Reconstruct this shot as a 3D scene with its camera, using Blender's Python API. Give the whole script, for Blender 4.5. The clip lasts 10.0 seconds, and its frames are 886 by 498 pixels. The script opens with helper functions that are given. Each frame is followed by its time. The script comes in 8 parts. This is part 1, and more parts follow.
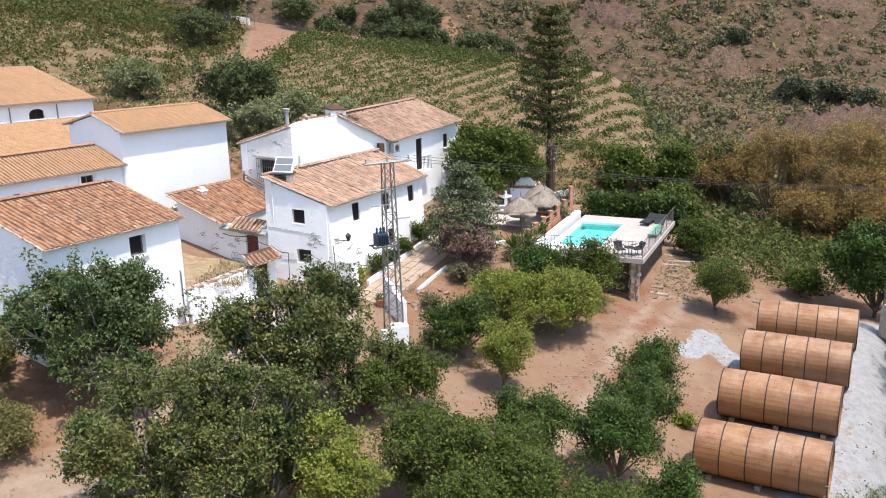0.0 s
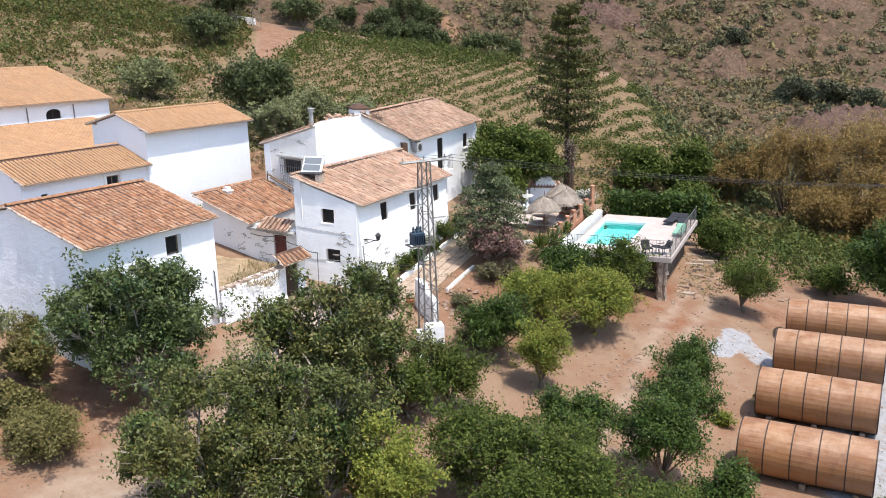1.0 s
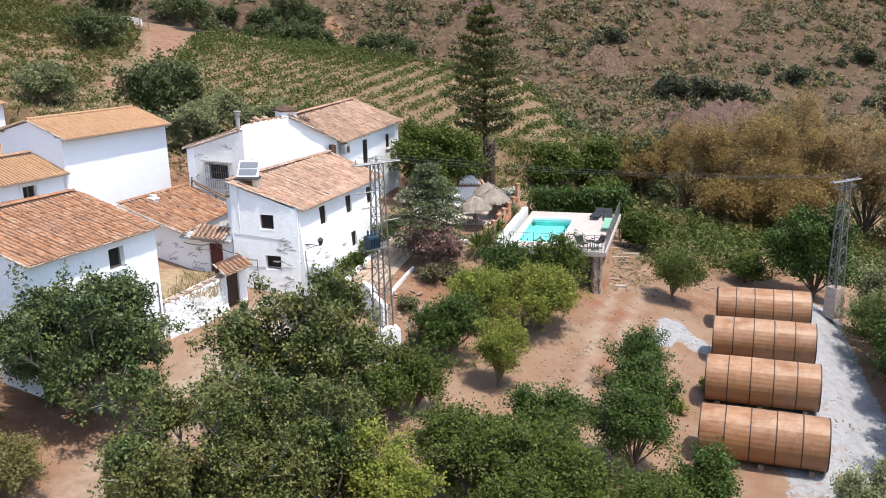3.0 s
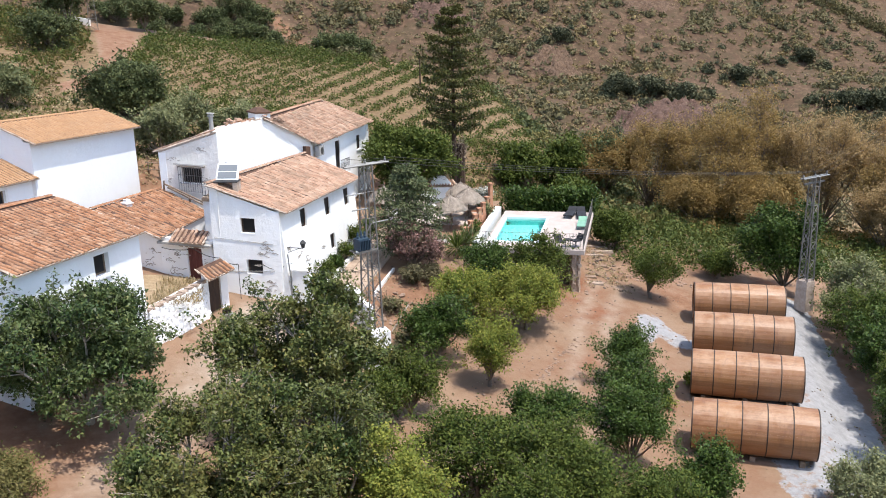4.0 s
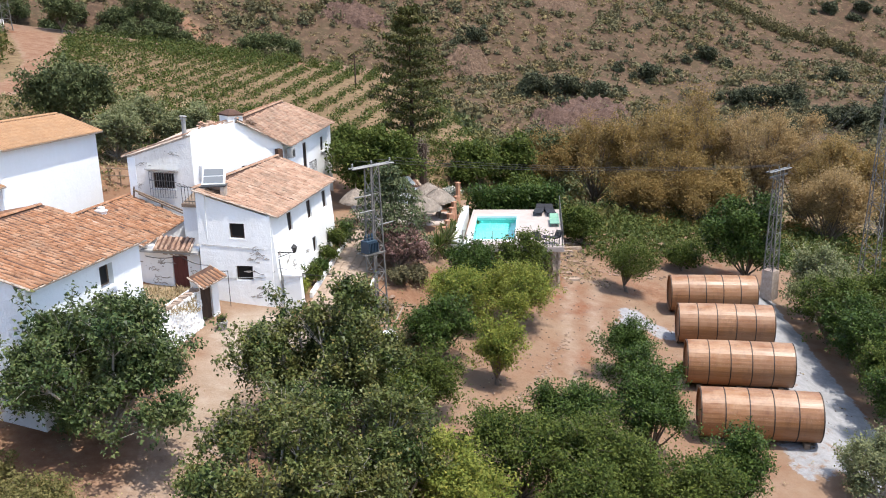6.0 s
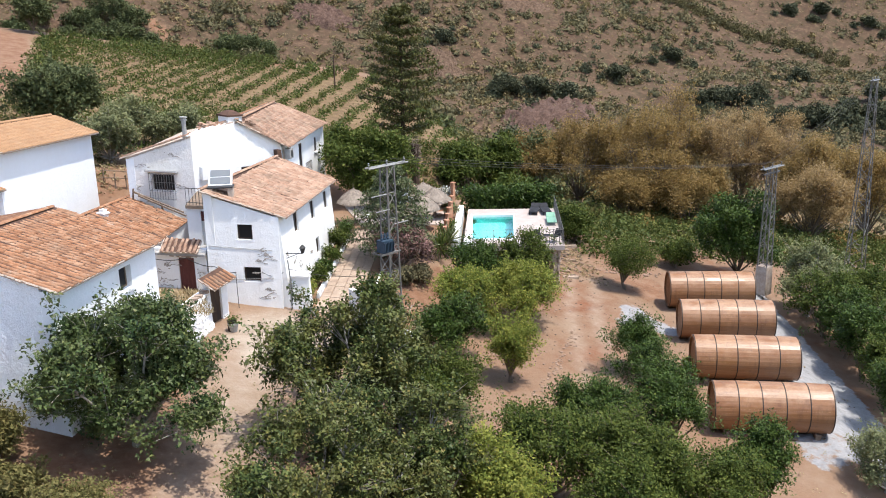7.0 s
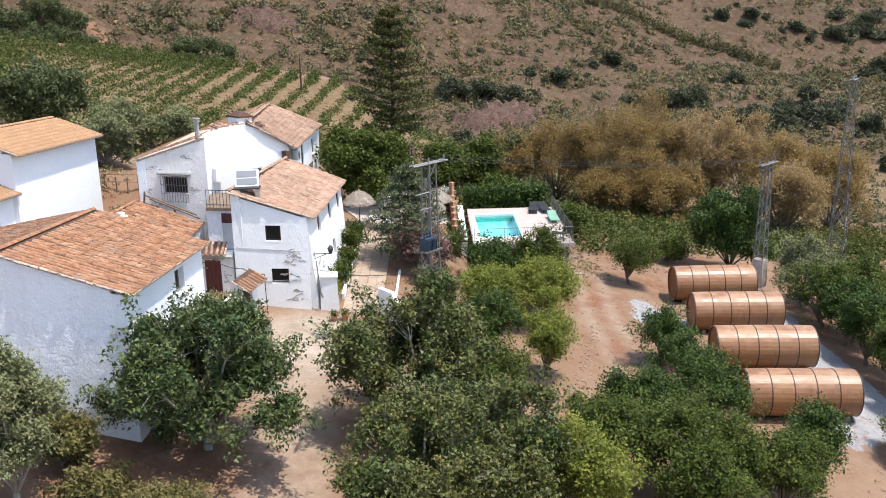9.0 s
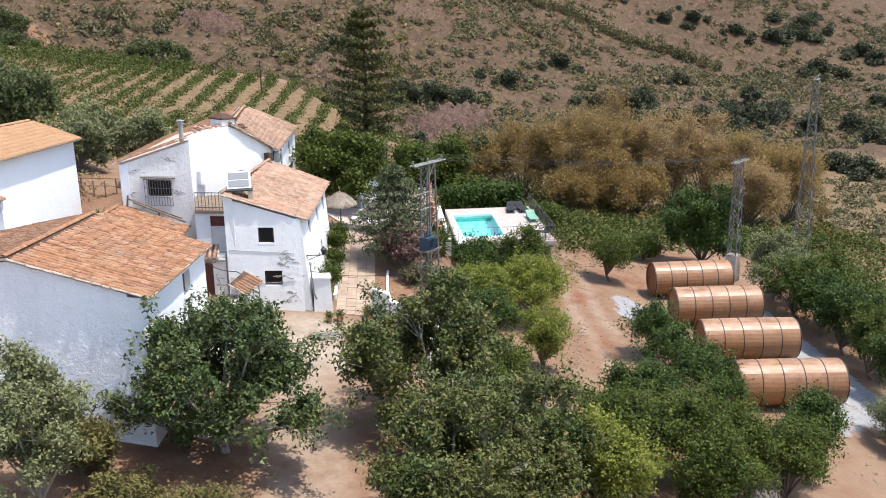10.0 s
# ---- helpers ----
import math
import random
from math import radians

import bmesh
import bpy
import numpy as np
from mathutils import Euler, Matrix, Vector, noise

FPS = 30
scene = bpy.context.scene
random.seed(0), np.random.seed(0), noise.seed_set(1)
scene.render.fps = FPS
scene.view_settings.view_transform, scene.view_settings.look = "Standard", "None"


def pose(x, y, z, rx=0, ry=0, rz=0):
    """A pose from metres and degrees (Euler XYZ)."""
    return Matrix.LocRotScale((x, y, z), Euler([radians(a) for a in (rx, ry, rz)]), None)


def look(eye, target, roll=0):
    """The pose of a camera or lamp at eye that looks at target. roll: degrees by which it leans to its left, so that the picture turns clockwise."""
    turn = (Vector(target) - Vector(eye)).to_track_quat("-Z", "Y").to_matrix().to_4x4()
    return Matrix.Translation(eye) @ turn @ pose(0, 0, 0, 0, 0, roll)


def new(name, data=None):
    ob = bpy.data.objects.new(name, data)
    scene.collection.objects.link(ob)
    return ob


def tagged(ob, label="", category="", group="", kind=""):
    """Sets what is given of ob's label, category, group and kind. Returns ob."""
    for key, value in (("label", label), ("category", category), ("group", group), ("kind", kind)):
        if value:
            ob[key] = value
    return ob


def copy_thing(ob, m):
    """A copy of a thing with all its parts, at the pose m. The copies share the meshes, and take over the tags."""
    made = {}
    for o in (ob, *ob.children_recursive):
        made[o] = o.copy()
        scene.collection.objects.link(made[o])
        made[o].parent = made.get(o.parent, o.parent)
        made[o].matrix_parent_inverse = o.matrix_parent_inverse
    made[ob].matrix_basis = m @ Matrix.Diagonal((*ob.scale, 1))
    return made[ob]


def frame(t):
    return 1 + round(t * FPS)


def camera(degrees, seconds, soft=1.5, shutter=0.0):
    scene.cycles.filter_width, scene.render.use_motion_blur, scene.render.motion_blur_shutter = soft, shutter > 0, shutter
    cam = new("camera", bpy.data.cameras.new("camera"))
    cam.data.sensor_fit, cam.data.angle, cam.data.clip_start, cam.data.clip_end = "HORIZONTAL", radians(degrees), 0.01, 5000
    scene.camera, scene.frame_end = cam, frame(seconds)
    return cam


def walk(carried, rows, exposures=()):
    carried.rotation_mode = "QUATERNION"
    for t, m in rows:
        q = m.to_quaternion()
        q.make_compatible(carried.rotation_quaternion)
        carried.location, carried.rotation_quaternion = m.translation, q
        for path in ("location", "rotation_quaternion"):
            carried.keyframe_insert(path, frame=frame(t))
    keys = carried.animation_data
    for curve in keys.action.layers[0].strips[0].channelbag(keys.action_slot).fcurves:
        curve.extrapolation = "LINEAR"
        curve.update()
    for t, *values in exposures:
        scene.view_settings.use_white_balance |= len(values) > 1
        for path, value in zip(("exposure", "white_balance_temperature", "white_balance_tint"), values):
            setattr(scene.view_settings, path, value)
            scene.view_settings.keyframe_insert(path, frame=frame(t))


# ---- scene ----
cam = camera(53.1, 10.0, soft=1.0)
PATH = [
    (0, (0.182, 0.212, 18.728), (0.178, 2.140, 18.198), -1.41),
    (0.5, (-0.838, 0.267, 18.708), (-0.833, 2.196, 18.178), -1.43),
    (1, (-1.775, 0.354, 18.670), (-1.764, 2.283, 18.141), -1.43),
    (1.5, (-2.587, 0.433, 18.645), (-2.553, 2.362, 18.115), -1.42),
    (2, (-3.408, 0.573, 18.669), (-3.271, 2.496, 18.137), -1.39),
    (2.5, (-4.220, 0.768, 18.713), (-4.004, 2.683, 18.179), -1.38),
    (4, (-7.022, 1.463, 18.780), (-6.623, 3.348, 18.242), -1.36),
    (4.5, (-8.037, 1.785, 18.819), (-7.578, 3.655, 18.280), -1.33),
    (5, (-9.125, 2.100, 18.837), (-8.617, 3.958, 18.298), -1.31),
    (5.5, (-10.264, 2.467, 18.861), (-9.703, 4.309, 18.320), -1.28),
    (7, (-13.603, 3.438, 18.821), (-12.918, 5.238, 18.280), -1.19),
    (7.5, (-14.730, 3.835, 18.743), (-14.001, 5.618, 18.205), -1.15),
    (8, (-15.877, 4.236, 18.667), (-15.109, 6.003, 18.131), -1.12),
    (8.5, (-17.045, 4.639, 18.657), (-16.245, 6.392, 18.123), -1.07),
    (9, (-18.186, 5.025, 18.676), (-17.359, 6.766, 18.142), -1.01),
    (9.5, (-19.338, 5.440, 18.660), (-18.467, 7.160, 18.128), -0.96),
    (10, (-20.481, 5.875, 18.632), (-19.543, 7.559, 18.102), -0.92),
]
EXPO = 1.15
walk(cam, [(t, look(eye, target, roll)) for t, eye, target, roll in PATH], [(0, EXPO), (10, EXPO)])

# ---- daylight: high summer sun from the right, clear sky ----
SUN_EL = 71.0
SUN_AZ = -41.0
SUN_TO = Vector((math.cos(radians(SUN_AZ)) * math.cos(radians(SUN_EL)), math.sin(radians(SUN_AZ)) * math.cos(radians(SUN_EL)), math.sin(radians(SUN_EL))))
world = bpy.data.worlds.new("world")
scene.world = world
world.use_nodes = True
wn = world.node_tree
sky = wn.nodes.new("ShaderNodeTexSky")
sky.sky_type, sky.sun_disc = "NISHITA", False
sky.sun_elevation, sky.sun_rotation = radians(SUN_EL), math.atan2(SUN_TO.x, SUN_TO.y)
sky.dust_density, sky.air_density = 1.6, 1.0
wn.links.new(sky.outputs[0], wn.nodes["Background"].inputs[0])
wn.nodes["Background"].inputs[1].default_value = 0.15
sun_data = bpy.data.lights.new("sun", "SUN")
sun_data.energy, sun_data.angle, sun_data.color = 2.6, radians(0.6), (1.0, 0.953, 0.89)
sun = new("sun", sun_data)
sun.matrix_world = look(SUN_TO * 100, (0, 0, 0))

# ---- materials ----
def material(name, rough=0.8, spec=0.3):
    m = bpy.data.materials.new(name)
    m.use_nodes = True
    b = m.node_tree.nodes["Principled BSDF"]
    b.inputs["Roughness"].default_value = rough
    b.inputs["Specular IOR Level"].default_value = spec
    return m, m.node_tree, b


def node(nt, kind, **values):
    n = nt.nodes.new(kind)
    for key, value in values.items():
        n.inputs[key.replace("_", " ")].default_value = value
    return n


def coords(nt, scale=(1, 1, 1), local=False):
    if local:
        source = nt.nodes.new("ShaderNodeTexCoord").outputs["Object"]
    else:
        source = nt.nodes.new("ShaderNodeNewGeometry").outputs["Position"]
    mp = node(nt, "ShaderNodeMapping", Scale=scale)
    nt.links.new(source, mp.inputs["Vector"])
    return mp.outputs[0]


def noise_out(nt, vec, scale, detail=4.0, rough=0.6):
    n = node(nt, "ShaderNodeTexNoise", Scale=scale, Detail=detail, Roughness=rough)
    nt.links.new(vec, n.inputs["Vector"])
    return n.outputs["Fac"]


def ramp(nt, fac, stops):
    r = nt.nodes.new("ShaderNodeValToRGB")
    r.color_ramp.elements[0].position, r.color_ramp.elements[0].color = stops[0][0], (*stops[0][1], 1)
    r.color_ramp.elements[1].position, r.color_ramp.elements[1].color = stops[-1][0], (*stops[-1][1], 1)
    for p, c in stops[1:-1]:
        r.color_ramp.elements.new(p).color = (*c, 1)
    nt.links.new(fac, r.inputs[0])
    return r.outputs[0]


def grey(nt, fac, a, b, lo=0.0, hi=1.0):
    n = node(nt, "ShaderNodeMapRange", From_Min=a, From_Max=b, To_Min=lo, To_Max=hi)
    nt.links.new(fac, n.inputs["Value"])
    return n.outputs[0]


def blend(nt, fac, a, b, mode="MIX"):
    n = nt.nodes.new("ShaderNodeMix")
    n.data_type, n.blend_type = "RGBA", mode
    for sock, value in ((n.inputs["Factor"], fac), (n.inputs["A"], a), (n.inputs["B"], b)):
        if isinstance(value, (int, float)):
            sock.default_value = value
        elif isinstance(value, tuple):
            sock.default_value = (*value, 1)
        else:
            nt.links.new(value, sock)
    return n.outputs["Result"]


def times(nt, a, b):
    n = nt.nodes.new("ShaderNodeMath")
    n.operation = "MULTIPLY"
    for sock, value in zip(n.inputs, (a, b)):
        if isinstance(value, (int, float)):
            sock.default_value = value
        else:
            nt.links.new(value, sock)
    return n.outputs[0]


def relief(nt, b, fac, strength, distance):
    n = node(nt, "ShaderNodeBump", Strength=strength, Distance=distance)
    nt.links.new(fac, n.inputs["Height"])
    nt.links.new(n.outputs[0], b.inputs["Normal"])


def island(nt):
    return nt.nodes.new("ShaderNodeNewGeometry").outputs["Random Per Island"]


def each_object(nt):
    return nt.nodes.new("ShaderNodeObjectInfo").outputs["Random"]


def plaster(name, clean, dirty, flaked, amount, bump=0.35):
    """Limewash: clean coat, weathered streaks and flaked spots that bare the coat below."""
    m, nt, b = material(name, 0.9, 0.15)
    p = coords(nt)
    streak = coords(nt, (1.0, 1.0, 0.22))
    big = grey(nt, noise_out(nt, streak, 0.55, 6, 0.65), 0.45, 0.75)
    fine = grey(nt, noise_out(nt, p, 3.2, 5, 0.65), 0.35, 0.75)
    c = blend(nt, times(nt, big, 0.55 + amount * 0.45), clean, dirty)
    c = blend(nt, times(nt, fine, 0.22), c, dirty)
    flake = grey(nt, noise_out(nt, p, 0.8, 7, 0.7), 0.72 - 0.10 * amount, 0.76 - 0.10 * amount)
    c = blend(nt, times(nt, flake, 0.7), c, flaked)
    nt.links.new(c, b.inputs["Base Color"])
    relief(nt, b, noise_out(nt, p, 2.2, 6, 0.7), bump, 0.12)
    return m


def tile_material(name, tones, lichen, per_object=False):
    m, nt, b = material(name, 0.85, 0.2)
    p = coords(nt)
    rnd = each_object(nt) if per_object else island(nt)
    c = ramp(nt, rnd, tones)
    c = blend(nt, 0.62, c, ramp(nt, noise_out(nt, p, 1.9, 5, 0.7), [(0.32, tones[0][1]), (0.5, tones[len(tones) // 2][1]), (0.66, tones[-1][1])]))
    patch = grey(nt, noise_out(nt, p, 0.8, 6, 0.7), 0.46, 0.68)
    c = blend(nt, times(nt, patch, lichen), c, (0.185, 0.135, 0.098))
    crust = grey(nt, noise_out(nt, p, 5.0, 5, 0.75), 0.56, 0.70)
    c = blend(nt, times(nt, crust, lichen * 0.8), c, (0.40, 0.33, 0.25))
    fine = grey(nt, noise_out(nt, p, 17, 3, 0.6), 0.35, 0.75)
    c = blend(nt, times(nt, fine, 0.3), c, (0.20, 0.115, 0.07))
    nt.links.new(c, b.inputs["Base Color"])
    relief(nt, b, noise_out(nt, p, 20, 3, 0.6), 0.3, 0.02)
    return m


def leaf_material(name, tones, through_light=0.3, rough=0.6, spec=0.12):
    m, nt, b = material(name, rough, spec)
    c = ramp(nt, island(nt), tones)
    patch = noise_out(nt, coords(nt), 0.7, 3, 0.6)
    c = blend(nt, grey(nt, patch, 0.35, 0.7, 0.0, 0.45), c, tones[-1][1])
    nt.links.new(c, b.inputs["Base Color"])
    t = nt.nodes.new("ShaderNodeBsdfTranslucent")
    nt.links.new(c, t.inputs["Color"])
    mix = node(nt, "ShaderNodeMixShader", Fac=through_light)
    nt.links.new(b.outputs[0], mix.inputs[1])
    nt.links.new(t.outputs[0], mix.inputs[2])
    nt.links.new(mix.outputs[0], nt.nodes["Material Output"].inputs["Surface"])
    return m


def rough_material(name, stops, scale, rough=0.85, bump=0.3, depth=0.03, stretch=(1, 1, 1), metal=0.0, spec=0.3):
    """A mottled surface: two scales of noise run through a colour ramp."""
    m, nt, b = material(name, rough, spec)
    b.inputs["Metallic"].default_value = metal
    p = coords(nt, stretch)
    c = ramp(nt, noise_out(nt, p, scale, 6, 0.65), stops)
    fine = grey(nt, noise_out(nt, p, scale * 7, 4, 0.6), 0.3, 0.75)
    c = blend(nt, times(nt, fine, 0.3), c, stops[0][1])
    nt.links.new(c, b.inputs["Base Color"])
    relief(nt, b, noise_out(nt, p, scale * 5, 4, 0.6), bump, depth)
    return m


WHITE = plaster("fresh_limewash", (0.83, 0.84, 0.85), (0.76, 0.76, 0.74), (0.58, 0.56, 0.52), 0.15)
OLDWHITE = plaster("old_limewash", (0.83, 0.83, 0.82), (0.74, 0.72, 0.68), (0.50, 0.45, 0.38), 0.5, 0.35)
GREYWHITE = plaster("dusty_limewash", (0.80, 0.775, 0.735), (0.58, 0.53, 0.46), (0.48, 0.42, 0.35), 0.7, 0.5)
# rough limewash for the shaded gable, its white lifted to brighten the shade
SHADEWHITE = plaster("uneven_limewash", (0.87, 0.88, 0.89), (0.76, 0.76, 0.75), (0.62, 0.61, 0.58), 0.4, 0.9)
TILE_NEW = tile_material("new_clay_tile", [(0.0, (0.37, 0.205, 0.105)), (0.5, (0.42, 0.245, 0.13)), (1.0, (0.47, 0.29, 0.165))], 0.28)
OLD_TONES = [(0.0, (0.165, 0.072, 0.040)), (0.25, (0.265, 0.120, 0.062)), (0.7, (0.360, 0.172, 0.090)), (0.93, (0.42, 0.225, 0.125)), (1.0, (0.47, 0.315, 0.21))]
TILE_OLD = tile_material("old_clay_tile", OLD_TONES, 0.5)
TILE_OLD_PIECE = tile_material("old_clay_tile_piece", OLD_TONES, 0.5, True)
TILE_PALE = tile_material("pale_clay_tile", [(0.0, (0.27, 0.145, 0.098)), (0.3, (0.37, 0.215, 0.142)), (0.75, (0.46, 0.29, 0.20)), (1.0, (0.54, 0.40, 0.30))], 0.75)
# dark clay; in the roof channels it stands for the shade between tiles
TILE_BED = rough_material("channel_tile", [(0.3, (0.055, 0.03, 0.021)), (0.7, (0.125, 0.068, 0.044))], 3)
MORTAR = rough_material("pale_mortar", [(0.3, (0.36, 0.27, 0.205)), (0.7, (0.56, 0.47, 0.39))], 4, 0.95, 0.6, 0.05)
DARKWOOD = rough_material("dark_wood", [(0.3, (0.035, 0.022, 0.016)), (0.7, (0.09, 0.055, 0.035))], 2, stretch=(3, 3, 0.5))
REDDOOR = rough_material("oxblood_door", [(0.3, (0.09, 0.025, 0.022)), (0.7, (0.16, 0.05, 0.04))], 2, 0.6, stretch=(6, 6, 0.6))
OLDWOOD = rough_material("weathered_wood", [(0.3, (0.12, 0.085, 0.06)), (0.7, (0.28, 0.21, 0.15))], 2, stretch=(2, 2, 2))
IRON = rough_material("dark_iron", [(0.3, (0.02, 0.02, 0.022)), (0.7, (0.06, 0.058, 0.055))], 4, 0.6, 0.1)
GALV = rough_material("galvanised_steel", [(0.3, (0.17, 0.17, 0.165)), (0.7, (0.27, 0.27, 0.26))], 3, 0.6, 0.1, metal=0.5)
STEEL_RUST = rough_material("weathered_steel", [(0.3, (0.12, 0.11, 0.10)), (0.7, (0.21, 0.20, 0.185))], 3, 0.6, 0.1, metal=0.3)
BLUEGREY = rough_material("blue_grey_paint", [(0.3, (0.022, 0.040, 0.062)), (0.7, (0.04, 0.068, 0.095))], 3, 0.5, 0.1)
CONCRETE = rough_material("concrete", [(0.3, (0.26, 0.25, 0.235)), (0.7, (0.42, 0.41, 0.385))], 1.5)
PALE_CONCRETE = rough_material("pale_concrete", [(0.3, (0.58, 0.57, 0.54)), (0.7, (0.74, 0.73, 0.70))], 1.5)
CLOD = rough_material("dry_clod", [(0.3, (0.17, 0.11, 0.075)), (0.7, (0.33, 0.235, 0.175))], 3, 0.95, 0.5, 0.04)
STONE = rough_material("rubble_stone", [(0.25, (0.20, 0.14, 0.10)), (0.5, (0.34, 0.26, 0.20)), (0.75, (0.46, 0.39, 0.31))], 2, 0.9, 0.6, 0.08)
DARKRUBBLE = rough_material("dark_rubble", [(0.3, (0.055, 0.042, 0.032)), (0.5, (0.105, 0.080, 0.060)), (0.72, (0.19, 0.145, 0.11))], 2.4, 0.95, 0.9, 0.1)
BRICK = rough_material("orange_brick", [(0.3, (0.34, 0.155, 0.085)), (0.7, (0.47, 0.25, 0.155))], 3)
DECK = rough_material("pool_deck_paving", [(0.3, (0.36, 0.30, 0.265)), (0.7, (0.45, 0.385, 0.345))], 1.3, 0.8, 0.15)
WHITEPAINT = rough_material("white_paint", [(0.3, (0.72, 0.72, 0.70)), (0.7, (0.82, 0.82, 0.80))], 2, 0.6, 0.1)
POOLTILE = rough_material("pool_lining", [(0.3, (0.10, 0.52, 0.50)), (0.7, (0.16, 0.62, 0.58))], 2, 0.5, 0.05)
GREENPLASTIC = rough_material("green_plastic", [(0.3, (0.14, 0.30, 0.20)), (0.7, (0.22, 0.38, 0.27))], 3, 0.45, 0.05)
GREENPAINT = rough_material("green_paint", [(0.3, (0.02, 0.10, 0.07)), (0.7, (0.04, 0.16, 0.11))], 3, 0.6, 0.1)
DARKFABRIC = rough_material("dark_sling", [(0.3, (0.012, 0.012, 0.014)), (0.7, (0.03, 0.03, 0.033))], 5, 0.8, 0.1)
THATCH = rough_material("heather_thatch", [(0.25, (0.192, 0.155, 0.123)), (0.5, (0.336, 0.279, 0.225)), (0.8, (0.496, 0.426, 0.348))], 3, 0.95, 0.8, 0.06, (1, 1, 1))
BARK = rough_material("bark", [(0.3, (0.10, 0.075, 0.055)), (0.7, (0.24, 0.19, 0.145))], 4, 0.95, 0.6, 0.03, (1, 1, 0.35))
PALEBARK = rough_material("pale_bark", [(0.3, (0.22, 0.19, 0.155)), (0.7, (0.42, 0.38, 0.33))], 4, 0.95, 0.5, 0.03, (1, 1, 0.35))
BLACK = rough_material("black_rubber", [(0.3, (0.012, 0.012, 0.012)), (0.7, (0.03, 0.03, 0.03))], 5, 0.6, 0.1)
TERRACOTTA = rough_material("terracotta_pot", [(0.3, (0.36, 0.14, 0.07)), (0.7, (0.50, 0.22, 0.12))], 4)


def wood_stave():
    """Oiled oak, each bay between two hoops weathered in its own way, paler on top: part bleaching, part sheen put into
    the colour.
    """
    m, nt, b = material("oiled_oak_stave", 0.42, 0.5)
    p = coords(nt, (0.5, 7.0, 7.0), True)
    grain = noise_out(nt, p, 2.2, 6, 0.65)
    c = ramp(nt, grain, [(0.25, (0.165, 0.062, 0.018)), (0.5, (0.245, 0.104, 0.032)), (0.8, (0.305, 0.145, 0.050))])
    c = blend(nt, grey(nt, each_object(nt), 0, 1, 0.0, 0.4), c, (0.315, 0.165, 0.072))
    info = nt.nodes.new("ShaderNodeObjectInfo")
    local = nt.nodes.new("ShaderNodeTexCoord")
    cut = nt.nodes.new("ShaderNodeSeparateXYZ")
    nt.links.new(local.outputs["Object"], cut.inputs[0])
    bay = nt.nodes.new("ShaderNodeMath")
    bay.operation = "SNAP"
    bay.inputs[1].default_value = 1.0
    shift = nt.nodes.new("ShaderNodeMath")
    shift.operation = "ADD"
    shift.inputs[1].default_value = 0.5
    nt.links.new(cut.outputs[0], shift.inputs[0])
    nt.links.new(shift.outputs[0], bay.inputs[0])
    join = nt.nodes.new("ShaderNodeCombineXYZ")
    nt.links.new(bay.outputs[0], join.inputs[2])
    add = nt.nodes.new("ShaderNodeVectorMath")
    nt.links.new(info.outputs["Location"], add.inputs[0])
    nt.links.new(join.outputs[0], add.inputs[1])
    white = nt.nodes.new("ShaderNodeTexWhiteNoise")
    nt.links.new(add.outputs[0], white.inputs["Vector"])
    c = blend(nt, times(nt, white.outputs["Value"], 0.42), c, (0.150, 0.060, 0.028))
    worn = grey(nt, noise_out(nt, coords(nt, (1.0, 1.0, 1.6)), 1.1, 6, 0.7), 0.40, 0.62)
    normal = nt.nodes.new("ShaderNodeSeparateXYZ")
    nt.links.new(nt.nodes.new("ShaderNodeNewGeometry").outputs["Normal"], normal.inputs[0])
    # upward faces turn paler: sun bleaching, plus the top sheen painted into the colour
    bleach_sheen = grey(nt, normal.outputs[2], 0.15, 0.95, 0.25, 1.0)
    c = blend(nt, times(nt, times(nt, worn, bleach_sheen), 0.55), c, (0.42, 0.27, 0.165))
    stain = grey(nt, noise_out(nt, coords(nt, (2.0, 2.0, 0.5)), 1.6, 6, 0.7), 0.54, 0.70)
    c = blend(nt, times(nt, stain, 0.55), c, (0.130, 0.058, 0.030))
    nt.links.new(c, b.inputs["Base Color"])
    nt.links.new(grey(nt, worn, 0.0, 1.0, 0.36, 0.55), b.inputs["Roughness"])
    relief(nt, b, grain, 0.25, 0.012)
    return m


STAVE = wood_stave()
HOOP = rough_material("dark_steel_hoop", [(0.3, (0.03, 0.022, 0.018)), (0.7, (0.075, 0.055, 0.045))], 4, 0.6, 0.1, metal=0.4)
HEADWOOD = rough_material("barrel_head_oak", [(0.3, (0.20, 0.09, 0.04)), (0.7, (0.34, 0.165, 0.075))], 2, 0.6, 0.15, 0.02, (1, 1, 8))


def glass(name, tint, rough=0.05):
    m, nt, b = material(name, rough, 0.6)
    b.inputs["Base Color"].default_value = (*tint, 1)
    return m


PANE = glass("dark_window_glass", (0.010, 0.010, 0.011), 0.35)
PANE.node_tree.nodes["Principled BSDF"].inputs["Specular IOR Level"].default_value = 0.25
SOLAR = glass("solar_glass", (0.16, 0.172, 0.18), 0.4)


def water_material():
    m, nt, b = material("pool_water", 0.03, 0.5)
    b.inputs["Base Color"].default_value = (0.75, 0.97, 0.97, 1)
    b.inputs["Transmission Weight"].default_value = 1.0
    b.inputs["IOR"].default_value = 1.33
    relief(nt, b, noise_out(nt, coords(nt), 2.5, 3, 0.5), 0.12, 0.05)
    return m


WATER = water_material()

